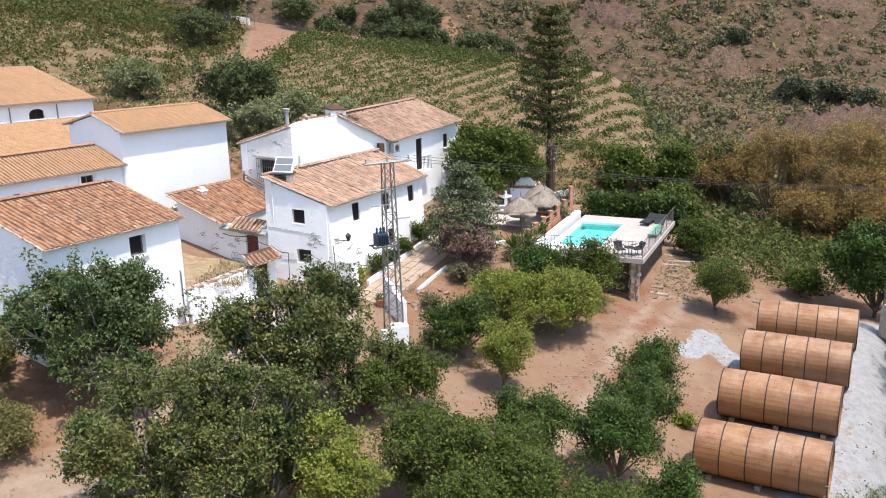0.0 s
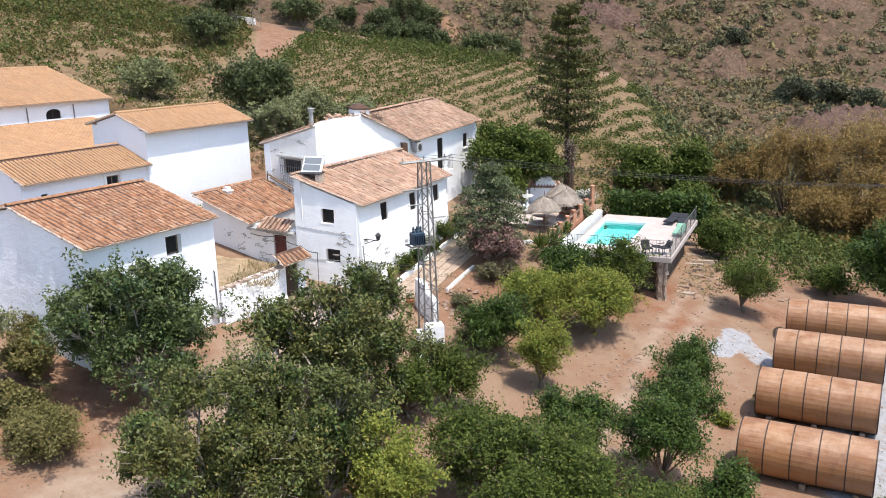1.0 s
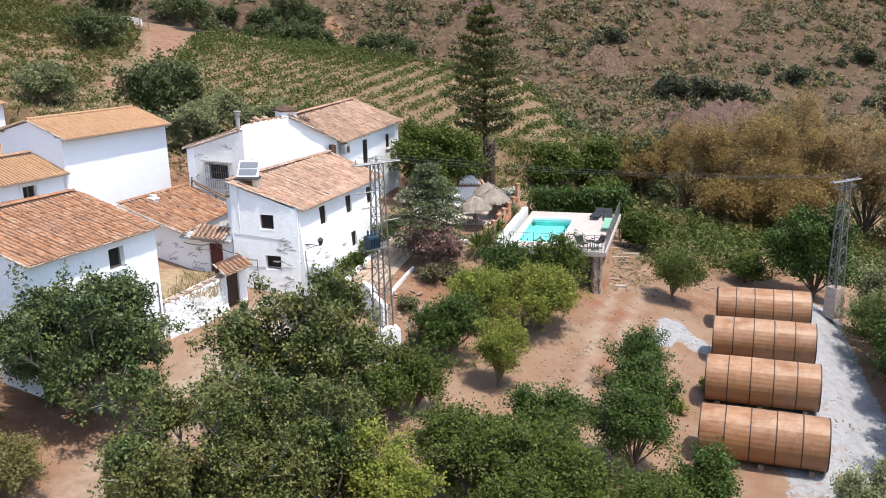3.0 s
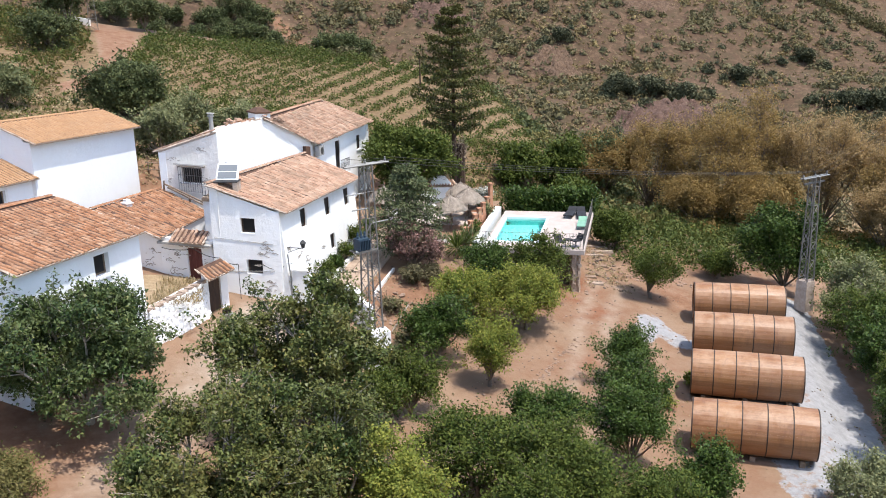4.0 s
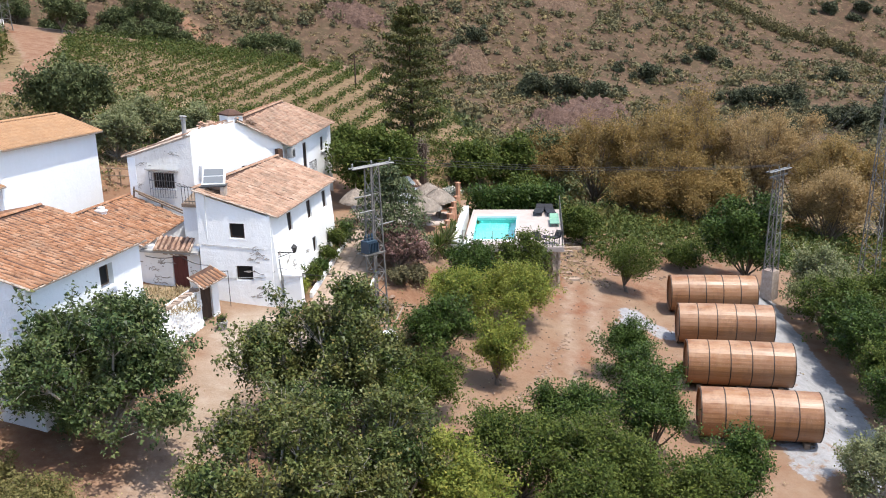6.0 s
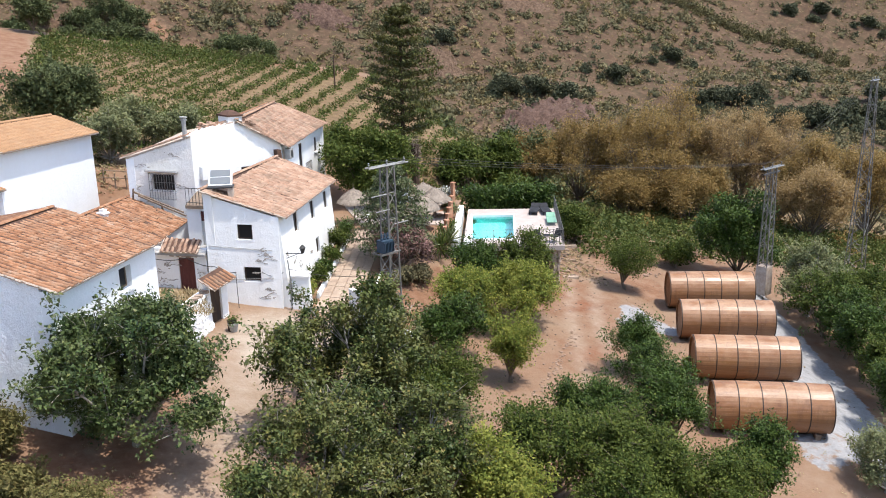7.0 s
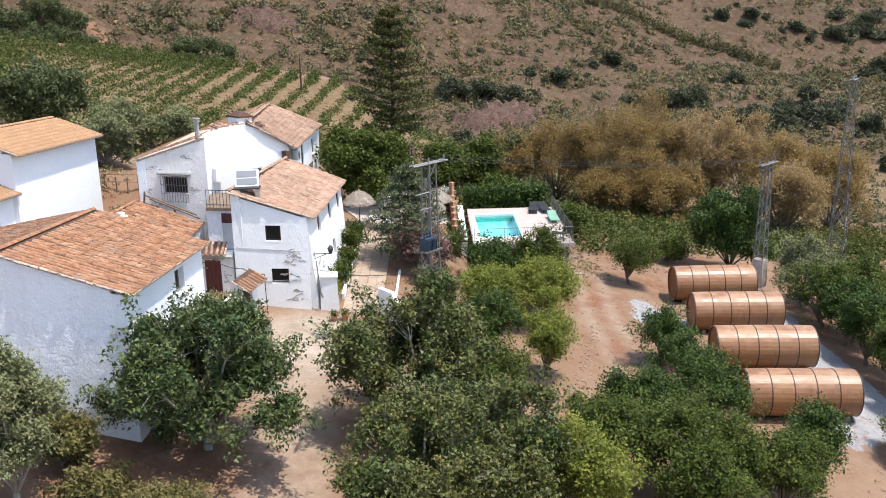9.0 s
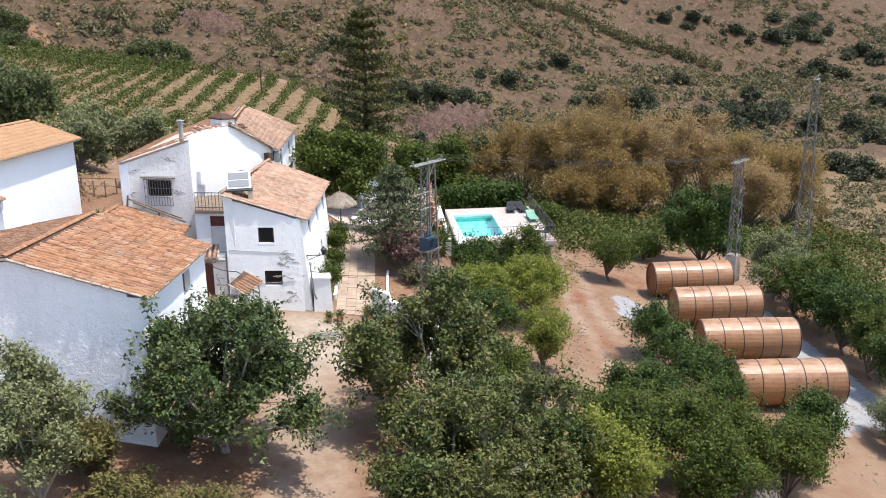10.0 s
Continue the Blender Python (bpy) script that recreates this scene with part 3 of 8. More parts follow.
def wall(parent, name, a, b, base, top, openings=(), thick=0.45, mat=WHITE, batter=0.0, label=""):
    """A wall whose outer face runs from a to b (outside on the right of a to b), from height base to the polyline top of
    (fraction, height); openings are (from, to, sill, head) in metres along it and in heights, and go right through."""
    a, b = Vector((*a, 0)), Vector((*b, 0))
    length, way = (b - a).length, (b - a).normalized()
    inward = Vector((-way.y, way.x, 0))
    cuts = sorted({0.0, length, *(f * length for f, _ in top), *(v for o in openings for v in o[:2])})

    def roof_at(s):
        f = s / length
        for (f0, z0), (f1, z1) in zip(top, top[1:]):
            if f <= f1 + 1e-6:
                return z0 + (z1 - z0) * (f - f0) / max(f1 - f0, 1e-6)
        return top[-1][1]

    ref = max(z for _, z in top)
    out = Shape()

    def corner(s, z, deep):
        return a + way * s + inward * (thick * deep) - inward * (batter * (1 - deep) * (ref - z) / max(ref - base, 0.1)) + Vector((0, 0, z))

    for s0, s1 in zip(cuts, cuts[1:]):
        if s1 - s0 < 1e-4:
            continue
        spans, z = [], (base, base)
        for o in sorted((o for o in openings if o[0] < (s0 + s1) / 2 < o[1]), key=lambda o: o[2]):
            spans.append((z, (o[2], o[2])))
            z = (o[3], o[3])
        spans.append((z, (roof_at(s0), roof_at(s1))))
        for (l0, l1), (h0, h1) in spans:
            if h0 - l0 < 1e-3 and h1 - l1 < 1e-3:
                continue
            out.hexa([corner(s0, l0, 0), corner(s1, l1, 0), corner(s1, l1, 1), corner(s0, l0, 1)],
                     [corner(s0, h0, 0), corner(s1, h1, 0), corner(s1, h1, 1), corner(s0, h0, 1)])
    return part(name, out.weld(name), mat, parent, label)


def window(parent, a, b, o, frame_mat=DARKWOOD, deep=0.24, bars=0, cross=True, sill=True, name="window", pane_mat=PANE, sill_mat=WHITE):
    """A window set into an opening (from, to, sill, head) of the wall from a to b, with frame, pane, sill and iron bars."""
    a, b = Vector((*a, 0)), Vector((*b, 0))
    way = (b - a).normalized()
    inward = Vector((-way.y, way.x, 0))
    k = a + way * o[0] + Vector((0, 0, o[2]))
    m = Matrix(((way.x, inward.x, 0, k.x), (way.y, inward.y, 0, k.y), (0, 0, 1, k.z), (0, 0, 0, 1)))
    w, h = o[1] - o[0], o[3] - o[2]
    fr = Shape()
    t = 0.07

    def bar(x0, x1, z0, z1, y0, y1, shape):
        shape.hexa([m @ Vector(p) for p in ((x0, y0, z0), (x1, y0, z0), (x1, y1, z0), (x0, y1, z0))],
                   [m @ Vector(p) for p in ((x0, y0, z1), (x1, y0, z1), (x1, y1, z1), (x0, y1, z1))])

    bar(0, t, 0, h, deep, deep + 0.07, fr), bar(w - t, w, 0, h, deep, deep + 0.07, fr)
    bar(t, w - t, 0, t, deep, deep + 0.07, fr), bar(t, w - t, h - t, h, deep, deep + 0.07, fr)
    if cross:
        bar(w / 2 - 0.03, w / 2 + 0.03, t, h - t, deep + 0.005, deep + 0.065, fr)
    win = part(name, fr, frame_mat, parent)
    pane = Shape()
    bar(t, w - t, t, h - t, deep + 0.03, deep + 0.04, pane)
    part("pane", pane, pane_mat, win)
    if sill:
        s = Shape()
        bar(-0.08, w + 0.08, -0.09, -0.003, -0.09, deep, s)
        part("sill", s, sill_mat, win)
    for i in range(bars):
        g = Shape()
        x = w * (i + 0.5) / bars
        bar(x - 0.01, x + 0.01, 0.02, h - 0.02, 0.03, 0.05, g)
        part("bar", g, IRON, win)
    return win


TILE_LONG, TILE_WIDE = 0.42, 0.235


def tile_shape(n=5, length=TILE_LONG):
    """One half-round clay tile, lying along +y (up the slope), its low end a little wider and proud."""
    ring = []
    for y, r, lift in ((0.0, 0.077, 0.022), (length, 0.069, 0.014)):
        for i in range(n + 1):
            a = math.pi * i / n
            ring.append((r * math.cos(a), y, lift + r * 0.85 * math.sin(a)))
    k = n + 1
    faces = [(i + 1, i, k + i, k + i + 1) for i in range(n)]
    inner = [(x * 0.82, y, z - 0.02) for x, y, z in ring[:k]]
    faces += [(i, i + 1, 2 * k + i + 1, 2 * k + i) for i in range(n)]
    return np.array(ring + inner), faces


TILE_V, TILE_F = tile_shape()


def roof(parent, eave_n, eave_f, ridge_f, ridge_n, mat, name="roof", bed=TILE_BED, slab=0.07, pieces=None, rnd=None, rows_up=0.34, missing=0.0, ridge_line=True, messy=1.0):
    """A tiled slope between four corners: a bed slab, and courses of half-round tiles from eave to ridge. pieces: the material
    for tiles that are objects of their own (at most 300), the rest joined."""
    rnd = rnd or random.Random(3)
    en, ef, rf, rn = (Vector(p) for p in (eave_n, eave_f, ridge_f, ridge_n))
    up = (ef - en).cross(rn - en).normalized()
    if up.z < 0:
        up = -up
    s = Shape()
    lay = Shape()
    parts_across = 10
    for k in range(parts_across):
        a0, a1 = k / parts_across, (k + 1) / parts_across
        q = [en.lerp(ef, a0), en.lerp(ef, a1), rn.lerp(rf, a1), rn.lerp(rf, a0)]
        q[0], q[1] = q[0] + (q[0] - q[3]).normalized() * 0.05, q[1] + (q[1] - q[2]).normalized() * 0.05
        s.hexa([p - up * slab for p in q], q)
        # thin dark sheet that puts the shade of the channels into the colour
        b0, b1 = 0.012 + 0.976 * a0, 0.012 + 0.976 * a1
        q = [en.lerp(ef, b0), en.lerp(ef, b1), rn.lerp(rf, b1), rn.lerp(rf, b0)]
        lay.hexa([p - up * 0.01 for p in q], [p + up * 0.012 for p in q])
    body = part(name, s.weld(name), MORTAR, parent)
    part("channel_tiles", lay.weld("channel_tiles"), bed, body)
    cols = int((ef - en).length / TILE_WIDE)
    co, quads, base = [], [], len(TILE_V)
    shared, made = None, 0
    spread = []
    for c in range(cols):
        u = (c + 0.5) / cols
        lo, hi = en.lerp(ef, u), rn.lerp(rf, u)
        way = (hi - lo).normalized()
        n = max(1, int((hi - lo).length / rows_up))
        bend = rnd.uniform(-0.02, 0.02) * messy
        for r in range(n):
            if missing and rnd.random() < missing:
                continue
            side = way.cross(up).normalized()
            jit = side * (rnd.uniform(-0.014, 0.014) * messy + bend) - up * (0.012 * messy * rnd.random())
            o = lo + way * (r * rows_up - 0.06 + rnd.uniform(-0.03, 0.03) * messy) + jit
            tw = rnd.uniform(-0.05, 0.05) * messy
            sd, wy = side * math.cos(tw) + way * math.sin(tw), way * math.cos(tw) - side * math.sin(tw)
            spread.append((o, sd, wy))
    order = list(range(len(spread)))
    as_pieces = set(order[-300:]) if pieces and len(order) > 300 else (set(order) if pieces else set())
    for i, (o, sd, wy) in enumerate(spread):
        if i in as_pieces:
            if shared is None:
                shared = bpy.data.meshes.new("tile")
                shared.from_pydata([tuple(p) for p in TILE_V], [], TILE_F)
                shared.materials.append(pieces)
                shared.shade_smooth()
            t = new("tile", shared)
            t.parent = body
            t.matrix_basis = Matrix(((sd.x, wy.x, up.x, o.x), (sd.y, wy.y, up.y, o.y), (sd.z, wy.z, up.z, o.z), (0, 0, 0, 1)))
        else:
            rot = np.array((sd, wy, up))
            k = len(co) * base
            co.append(TILE_V @ rot + np.array(o))
            quads += [tuple(k + j for j in f) for f in TILE_F]
    if co:
        me = quick_mesh("tiles", np.concatenate(co), quads)
        me.materials.append(mat)
        me.shade_smooth()
        t = new("tiles", me)
        t.parent = body
        t["kind"] = "stuff"
    for lo, hi in ((en, rn), (ef, rf)):
        bedding = Shape()
        way = (hi - lo).normalized()
        side = way.cross(up).normalized()
        for i in range(int((hi - lo).length / 0.3)):
            o = lo + way * (0.3 * i + rnd.uniform(0, 0.1)) - up * 0.02 + side * rnd.uniform(-0.03, 0.03)
            bedding.tube(o, o + way * rnd.uniform(0.2, 0.36), rnd.uniform(0.035, 0.06), rnd.uniform(0.03, 0.055), 5)
        part("verge_mortar", bedding, MORTAR, body)["kind"] = "stuff"
    if ridge_line:
        ridge_tiles(body, rn, rf, up, mat, rnd)
    return body


def ridge_tiles(parent, a, b, up, mat, rnd, scale=1.25):
    """Half-round tiles capping an edge from a to b."""
    a, b = Vector(a), Vector(b)
    way = (b - a).normalized()
    z = Vector((0, 0, 1))
    side = way.cross(z).normalized()
    z = side.cross(way)
    co, quads, base = [], [], len(TILE_V)
    for i in range(max(1, int((b - a).length / 0.36))):
        o = a + way * (i * 0.36) + z * 0.03
        rot = np.array((side * scale, way, z * scale))
        k = len(co) * base
        co.append(TILE_V @ rot + np.array(o))
        quads += [tuple(k + j for j in f) for f in TILE_F]
    me = quick_mesh("ridge_tiles", np.concatenate(co), quads)
    me.materials.append(mat)
    me.shade_smooth()
    ob = new("ridge_tiles", me)
    ob.parent = parent
    ob["kind"] = "stuff"
    return ob


def v2(p, q, f):
    return (p[0] + (q[0] - p[0]) * f, p[1] + (q[1] - p[1]) * f)


def moved(p, along=0.0, left=0.0):
    """A plan point moved along the houses' common axis and to its left."""
    return (p[0] + 0.5 * along - 0.866 * left, p[1] + 0.866 * along + 0.5 * left)


def p3(p, z):
    return Vector((p[0], p[1], z))


def gable_house(name, label, nr, length, width, base, eave, ridge, mat, tile, over=0.3, verge=0.15, openings_r=(), openings_n=(), pieces=None, seed=1, rows=0.34, win=None, gable_mat=None, messy=1.0, cornice=True):
    """A house on the common axis: nr is the plan's near right wall corner; long right wall, gables near and far."""
    rnd = random.Random(seed)
    house = empty(name, p3(nr, base), label, "house", world_parts=True)
    fr, nl = moved(nr, length), moved(nr, 0, width)
    fl = moved(nr, length, width)
    rise = (ridge - eave) / (width / 2 + over)
    we = eave + rise * over - 0.13
    peak = we + rise * width / 2
    wall(house, "side_wall", nr, fr, base, [(0, we), (1, we)], openings_r, mat=mat)
    wall(house, "side_wall", fl, nl, base, [(0, we), (1, we)], mat=mat)
    t = 0.452
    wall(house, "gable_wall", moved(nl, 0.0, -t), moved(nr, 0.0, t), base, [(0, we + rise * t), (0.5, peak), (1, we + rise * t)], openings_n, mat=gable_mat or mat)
    wall(house, "gable_wall", moved(fr, 0, t), moved(fl, 0, -t), base, [(0, we + rise * t), (0.5, peak), (1, we + rise * t)], mat=mat)
    rn, rf = p3(moved(nr, -verge, width / 2), ridge), p3(moved(nr, length + verge, width / 2), ridge)
    roof(house, p3(moved(nr, -verge, -over), eave), p3(moved(nr, length + verge, -over), eave), rf, rn, tile, pieces=pieces, rnd=rnd, rows_up=rows, messy=messy)
    roof(house, p3(moved(nr, length + verge, width + over), eave), p3(moved(nr, -verge, width + over), eave), rn, rf, tile, rnd=rnd, rows_up=rows, ridge_line=False, messy=messy)
    return house, fr, nl, fl

# the near outbuilding with the old tiled roof
A_NR = (-16.08, 34.18)
A_WIN = (4.3, 5.2, 7.42, 8.32)
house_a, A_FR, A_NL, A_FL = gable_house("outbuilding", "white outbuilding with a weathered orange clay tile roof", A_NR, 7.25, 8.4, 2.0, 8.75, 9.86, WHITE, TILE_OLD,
                                        over=0.3, verge=0.1, openings_r=[A_WIN], pieces=TILE_OLD_PIECE, seed=5, gable_mat=SHADEWHITE, messy=1.6)
window(house_a, A_NR, A_FR, A_WIN, OLDWOOD, 0.22, cross=False)
pipe = Shape()
pipe.tube(p3(moved(A_FR, -0.25, -0.05), 6.1), p3(moved(A_FR, -0.25, -0.05), 3.6), 0.03)
pipe.tube(p3(moved(A_FR, -0.25, -0.05), 6.1), p3(moved(A_FR, -0.25, 0.1), 6.25), 0.03)
part("service_pipe", pipe, GALV, house_a)
part("meter_box", Shape().box((0.14, 0.45, 0.55), pose(*moved(A_FR, -0.45, -0.06), 3.9, 0, 0, -30)), CONCRETE, house_a)

# the tall white barn
B_NR = (-19.1, 52.25)
house_b, B_FR, B_NL, B_FL = gable_house("barn", "tall plain white barn with a clean orange tile roof", B_NR, 8.8, 4.5, 4.6, 10.75, 11.62, WHITE, TILE_NEW, over=0.45, verge=0.1, seed=7, messy=0.5)
# the low wing in front of the barn
G_NR = (-23.35, 45.2)
G_OPEN = [(5.35, 6.25, 7.65, 8.5), (1.1, 1.55, 7.6, 8.15)]
house_g, G_FR, G_NL, G_FL = gable_house("low_wing", "low white wing with a clean orange tile roof beside the barn", G_NR, 8.3, 4.2, 3.4, 8.86, 9.8, WHITE, TILE_NEW, over=0.4, verge=0.12, openings_r=G_OPEN, seed=9, messy=0.5)
window(house_g, G_NR, G_FR, G_OPEN[0], OLDWOOD, 0.08)
window(house_g, G_NR, G_FR, G_OPEN[1], DARKWOOD, 0.12, cross=False)
sur = Shape()
gw = p3(moved(G_NR, 5.8, -0.02), 7.5)
for dx, w, z0, h in ((-0.55, 0.16, 0.0, 1.16), (0.55, 0.16, 0.0, 1.16), (0.0, 1.26, 1.02, 0.16)):
    sur.box((w, 0.12, h), pose(gw.x + 0.5 * dx, gw.y + 0.866 * dx, gw.z + z0, 0, 0, 60))
part("window_surround", sur, WHITEPAINT, house_g)
# the winery at the back
H_NR = (-36.6, 57.0)
H_OPEN = [(11.2, 12.5, 9.2, 9.95)]
house_h, H_FR, H_NL, H_FL = gable_house("winery", "large white winery with arched windows and a wide orange tile roof", H_NR, 17.0, 14.0, 5.5, 10.45, 12.35, WHITE, TILE_NEW, over=0.35, openings_r=H_OPEN, seed=13, messy=0.5, rows=0.36)
win_h = window(house_h, H_NR, H_FR, H_OPEN[0], DARKWOOD, 0.12, sill=False)
arch = Shape()
for i in range(8):
    a0, a1 = math.pi * i / 8, math.pi * (i + 1) / 8
    q = [p3(moved(H_NR, 11.85 + 0.66 * math.cos(a), -0.004), 9.6 + 0.36 * math.sin(a)) for a in (a0, a1)]
    q += [p3(moved(H_NR, 11.85 + 0.67 * math.cos(a), -0.004), 9.97) for a in (a1, a0)]
    arch.hexa(q, [p - Vector((0.0866, -0.05, 0)) * -0.3 for p in q])
part("arch_infill", arch, WHITE, win_h)
for s in (4.2, 9.6, 13.6):
    part("downpipe", Shape().tube(p3(moved(H_NR, s, -0.08), 10.2), p3(moved(H_NR, s, -0.08), 8.2), 0.05), GALV, house_h)

# the long lean-to against the winery
house_j = empty("lean_to", p3(moved(H_NR, 8, -5), 6.0), "long white lean-to with an orange tile roof against the winery", "house", world_parts=True)
J0, J1 = moved(H_NR, 1.0, -10.4), moved(H_NR, 15.2, -10.4)
roof(house_j, p3(moved(J0, 0, -0.3), 7.85), p3(moved(J1, 0, -0.3), 7.85), p3(moved(H_NR, 15.2, -0.02), 9.12), p3(moved(H_NR, 1.0, -0.02), 9.12), TILE_NEW, rnd=random.Random(12), messy=0.5, rows_up=0.36, ridge_line=False)
wall(house_j, "side_wall", J0, J1, 4.6, [(0, 7.78), (1, 7.78)])
wall(house_j, "end_wall", J1, moved(H_NR, 15.2, 0), 5.0, [(0, 7.78), (1, 9.0)], thick=0.3)
wall(house_j, "end_wall", moved(H_NR, 1.0, 0), J0, 4.6, [(0, 9.0), (1, 7.78)], thick=0.3)

# the cottage with the lean-to roof, whose walls spread towards the foot
C_NR, C_FR, C_FL, C_NL = (-6.3, 46.15), (-1.5, 55.0), (-4.35, 56.5), (-9.7, 47.25)
house_c = empty("cottage", p3(C_NR, 3.2), "two-storey white cottage with cracked limewash and a mottled tile roof", "house", world_parts=True)
BARED = rough_material("bared_coat", [(0.3, (0.26, 0.23, 0.20)), (0.7, (0.52, 0.48, 0.43))], 5, 0.95, 0.5)
C_SIDE = [(2.3, 3.0, 6.92, 7.92), (5.5, 6.2, 6.92, 7.94), (8.35, 9.05, 6.97, 7.97), (5.7, 6.35, 4.9, 5.8)]
C_GAB = [(1.54, 2.28, 7.06, 7.84), (1.72, 2.56, 4.9, 5.67)]
wall(house_c, "side_wall", C_NR, C_FR, 2.2, [(0, 8.28), (1, 8.36)], C_SIDE, mat=OLDWHITE, batter=0.5, thick=0.5)
wall(house_c, "front_wall", C_NL, C_NR, 2.2, [(0, 9.3), (1, 8.2)], C_GAB, mat=OLDWHITE, batter=0.25, thick=0.5)
wall(house_c, "back_wall", C_FR, C_FL, 3.0, [(0, 8.3), (1, 9.3)], mat=OLDWHITE)
wall(house_c, "side_wall", C_FL, C_NL, 3.0, [(0, 9.35), (1, 9.35)], mat=OLDWHITE)
for o in C_SIDE:
    window(house_c, C_NR, C_FR, o, DARKWOOD, 0.0 if o[2] > 6 else -0.14, cross=False, sill=False)
for o in C_GAB:
    window(house_c, C_NL, C_NR, o, DARKWOOD, 0.16, cross=False)
roof(house_c, (-5.95, 46.0, 8.25), (-1.05, 55.2, 8.4), (-4.2, 56.75, 9.6), (-9.85, 47.1, 9.5), TILE_PALE, rnd=random.Random(21), messy=1.9, ridge_line=True)
# grey for cracks, with the shade along the flaking edges put into it
CRACK = rough_material("bared_joint", [(0.3, (0.22, 0.195, 0.165)), (0.7, (0.42, 0.385, 0.34))], 6, 0.95, 0.4)


def flaked(parent, a, b, u, z, w, h, lean, rnd, top, chips=14):
    """A patch of wall whose coat has come off: ragged dark lines for cracks and the shade at their edges, and small
    bared stones.
    """
    a, b = Vector((*a, 0)), Vector((*b, 0))
    way = (b - a).normalized()
    out = Vector((way.y, -way.x, 0))
    yaw = math.degrees(math.atan2(way.y, way.x))

    def place(du, dz, proud=0.0):
        return a + way * (u + du) + out * (lean * (top - z - dz) + proud) + Vector((0, 0, z + dz))

    edge, bare = Shape(), Shape()
    for k in range(2):
        p = (rnd.uniform(-w / 2, 0.0), rnd.uniform(-h / 2, h / 2))
        for i in range(rnd.randint(3, 7)):
            t = rnd.uniform(-0.9, 0.9)
            step = rnd.uniform(0.05, 0.16)
            to = (p[0] + step * math.cos(t), p[1] + step * math.sin(t))
            m = place((p[0] + to[0]) / 2, (p[1] + to[1]) / 2)
            edge.box((step * 1.1, 0.03, rnd.uniform(0.012, 0.05)), pose(m.x, m.y, m.z, 0, -math.degrees(t), yaw), rnd.uniform(0.6, 1.0))
            p = to
    for i in range(chips):
        m = place(rnd.gauss(0, w / 4), rnd.gauss(0, h / 4))
        bare.box((rnd.uniform(0.03, 0.13), 0.02, rnd.uniform(0.015, 0.05)), pose(m.x, m.y, m.z, 0, rnd.uniform(-25, 25), yaw), rnd.uniform(0.5, 0.95))
    patch = part("bared_rubble", bare, BARED, parent, "bare rubble where the limewash fell off")
    patch["kind"] = "stuff"
    part("crack", edge, CRACK, patch)


rnd_c = random.Random(90)
for u, z, w, h in ((2.75, 6.38, 0.6, 0.4), (2.85, 6.3, 0.4, 0.3), (2.5, 5.98, 0.25, 0.2), (2.3, 5.36, 0.3, 0.07), (2.85, 4.5, 0.45, 0.1), (2.7, 4.1, 0.6, 0.15)):
    flaked(house_c, C_NL, C_NR, u, z, w, h, 0.25 / 7.1, rnd_c, 9.3, 18)
for u, z, w, h in ((0.5, 6.25, 0.6, 0.25), (1.5, 5.6, 0.5, 0.5), (2.4, 5.1, 0.5, 0.35), (4.6, 5.3, 0.5, 0.25)):
    flaked(house_c, C_NR, C_FR, u, z, w, h, 0.5 / 6.16, rnd_c, 8.36)
conduit = Shape()
for u0, z0, u1, z1 in ((0.1, 6.72, 3.2, 6.55), (0.1, 5.35, 0.9, 5.0), (0.9, 5.0, 3.2, 5.12)):
    ends = []
    for u, z in ((u0, z0), (u1, z1)):
        way = (Vector((*C_NR, 0)) - Vector((*C_NL, 0))).normalized()
        ends.append(Vector((*C_NL, z)) + way * u + Vector((way.y, -way.x, 0)) * (0.25 / 7.1 * (9.3 - z) + 0.02))
    conduit.tube(ends[0], ends[1], 0.014, n=5)
part("wall_cable", conduit, CONCRETE, house_c, "thin grey cable across the wall")
# stubby buttress at the corner of the cottage and the pipe above it
butt = Shape()
butt.hexa([(-5.95, 45.85, 2.6), (-5.0, 45.5, 2.6), (-4.7, 46.4, 2.6), (-5.6, 46.7, 2.6)], [(-5.85, 45.9, 5.2), (-5.08, 45.62, 5.2), (-4.85, 46.4, 5.2), (-5.6, 46.7, 5.2)])
part("buttress", butt, OLDWHITE, house_c, "low whitewashed buttress")
part("buttress_cap", Shape().box((0.95, 0.95, 0.08), pose(-5.35, 46.15, 5.2, 0, 0, -18)), OLDWHITE, house_c)
# solar water heater on the cottage roof
heater = empty("solar_heater", (-8.75, 47.55, 9.3), "white solar water heater on a brick footing on the tiled roof", "solar panel")
for x in (-0.48, 0.48):
    part("footing", Shape().box((0.22, 0.7, 0.5), pose(x * 0.96, -x * 0.275, -0.22, 0, 0, -16)), MORTAR, heater, "small brick footing")
part("tray", Shape().box((1.25, 0.75, 0.05), pose(0, 0, 0.28, 0, 0, -16)), IRON, heater)
pan = part("panel", Shape().box((1.15, 0.10, 0.95), pose(0, 0.05, 0.33, -38, 0, -16)), WHITEPAINT, heater, "white panel frame")
for i in range(2):
    part("absorber", Shape().box((0.98, 0.02, 0.36), pose(-0.012, -0.0, 0.0, 0, 0, 0) @ pose(0, 0.05, 0.33, -38, 0, -16) @ pose(0, -0.06, 0.08 + i * 0.42)), SOLAR, pan)

# wall lantern on the cottage
lamp = empty("wall_lantern", (-5.55, 46.2, 6.35), "black iron wall lantern on a bracket at the cottage corner", "lamp")
part("bracket", Shape().tube((-0.5, 0.2, 0), (0.35, -0.2, 0), 0.025).tube((-0.5, 0.2, -0.3), (0.2, -0.12, 0), 0.018), IRON, lamp)
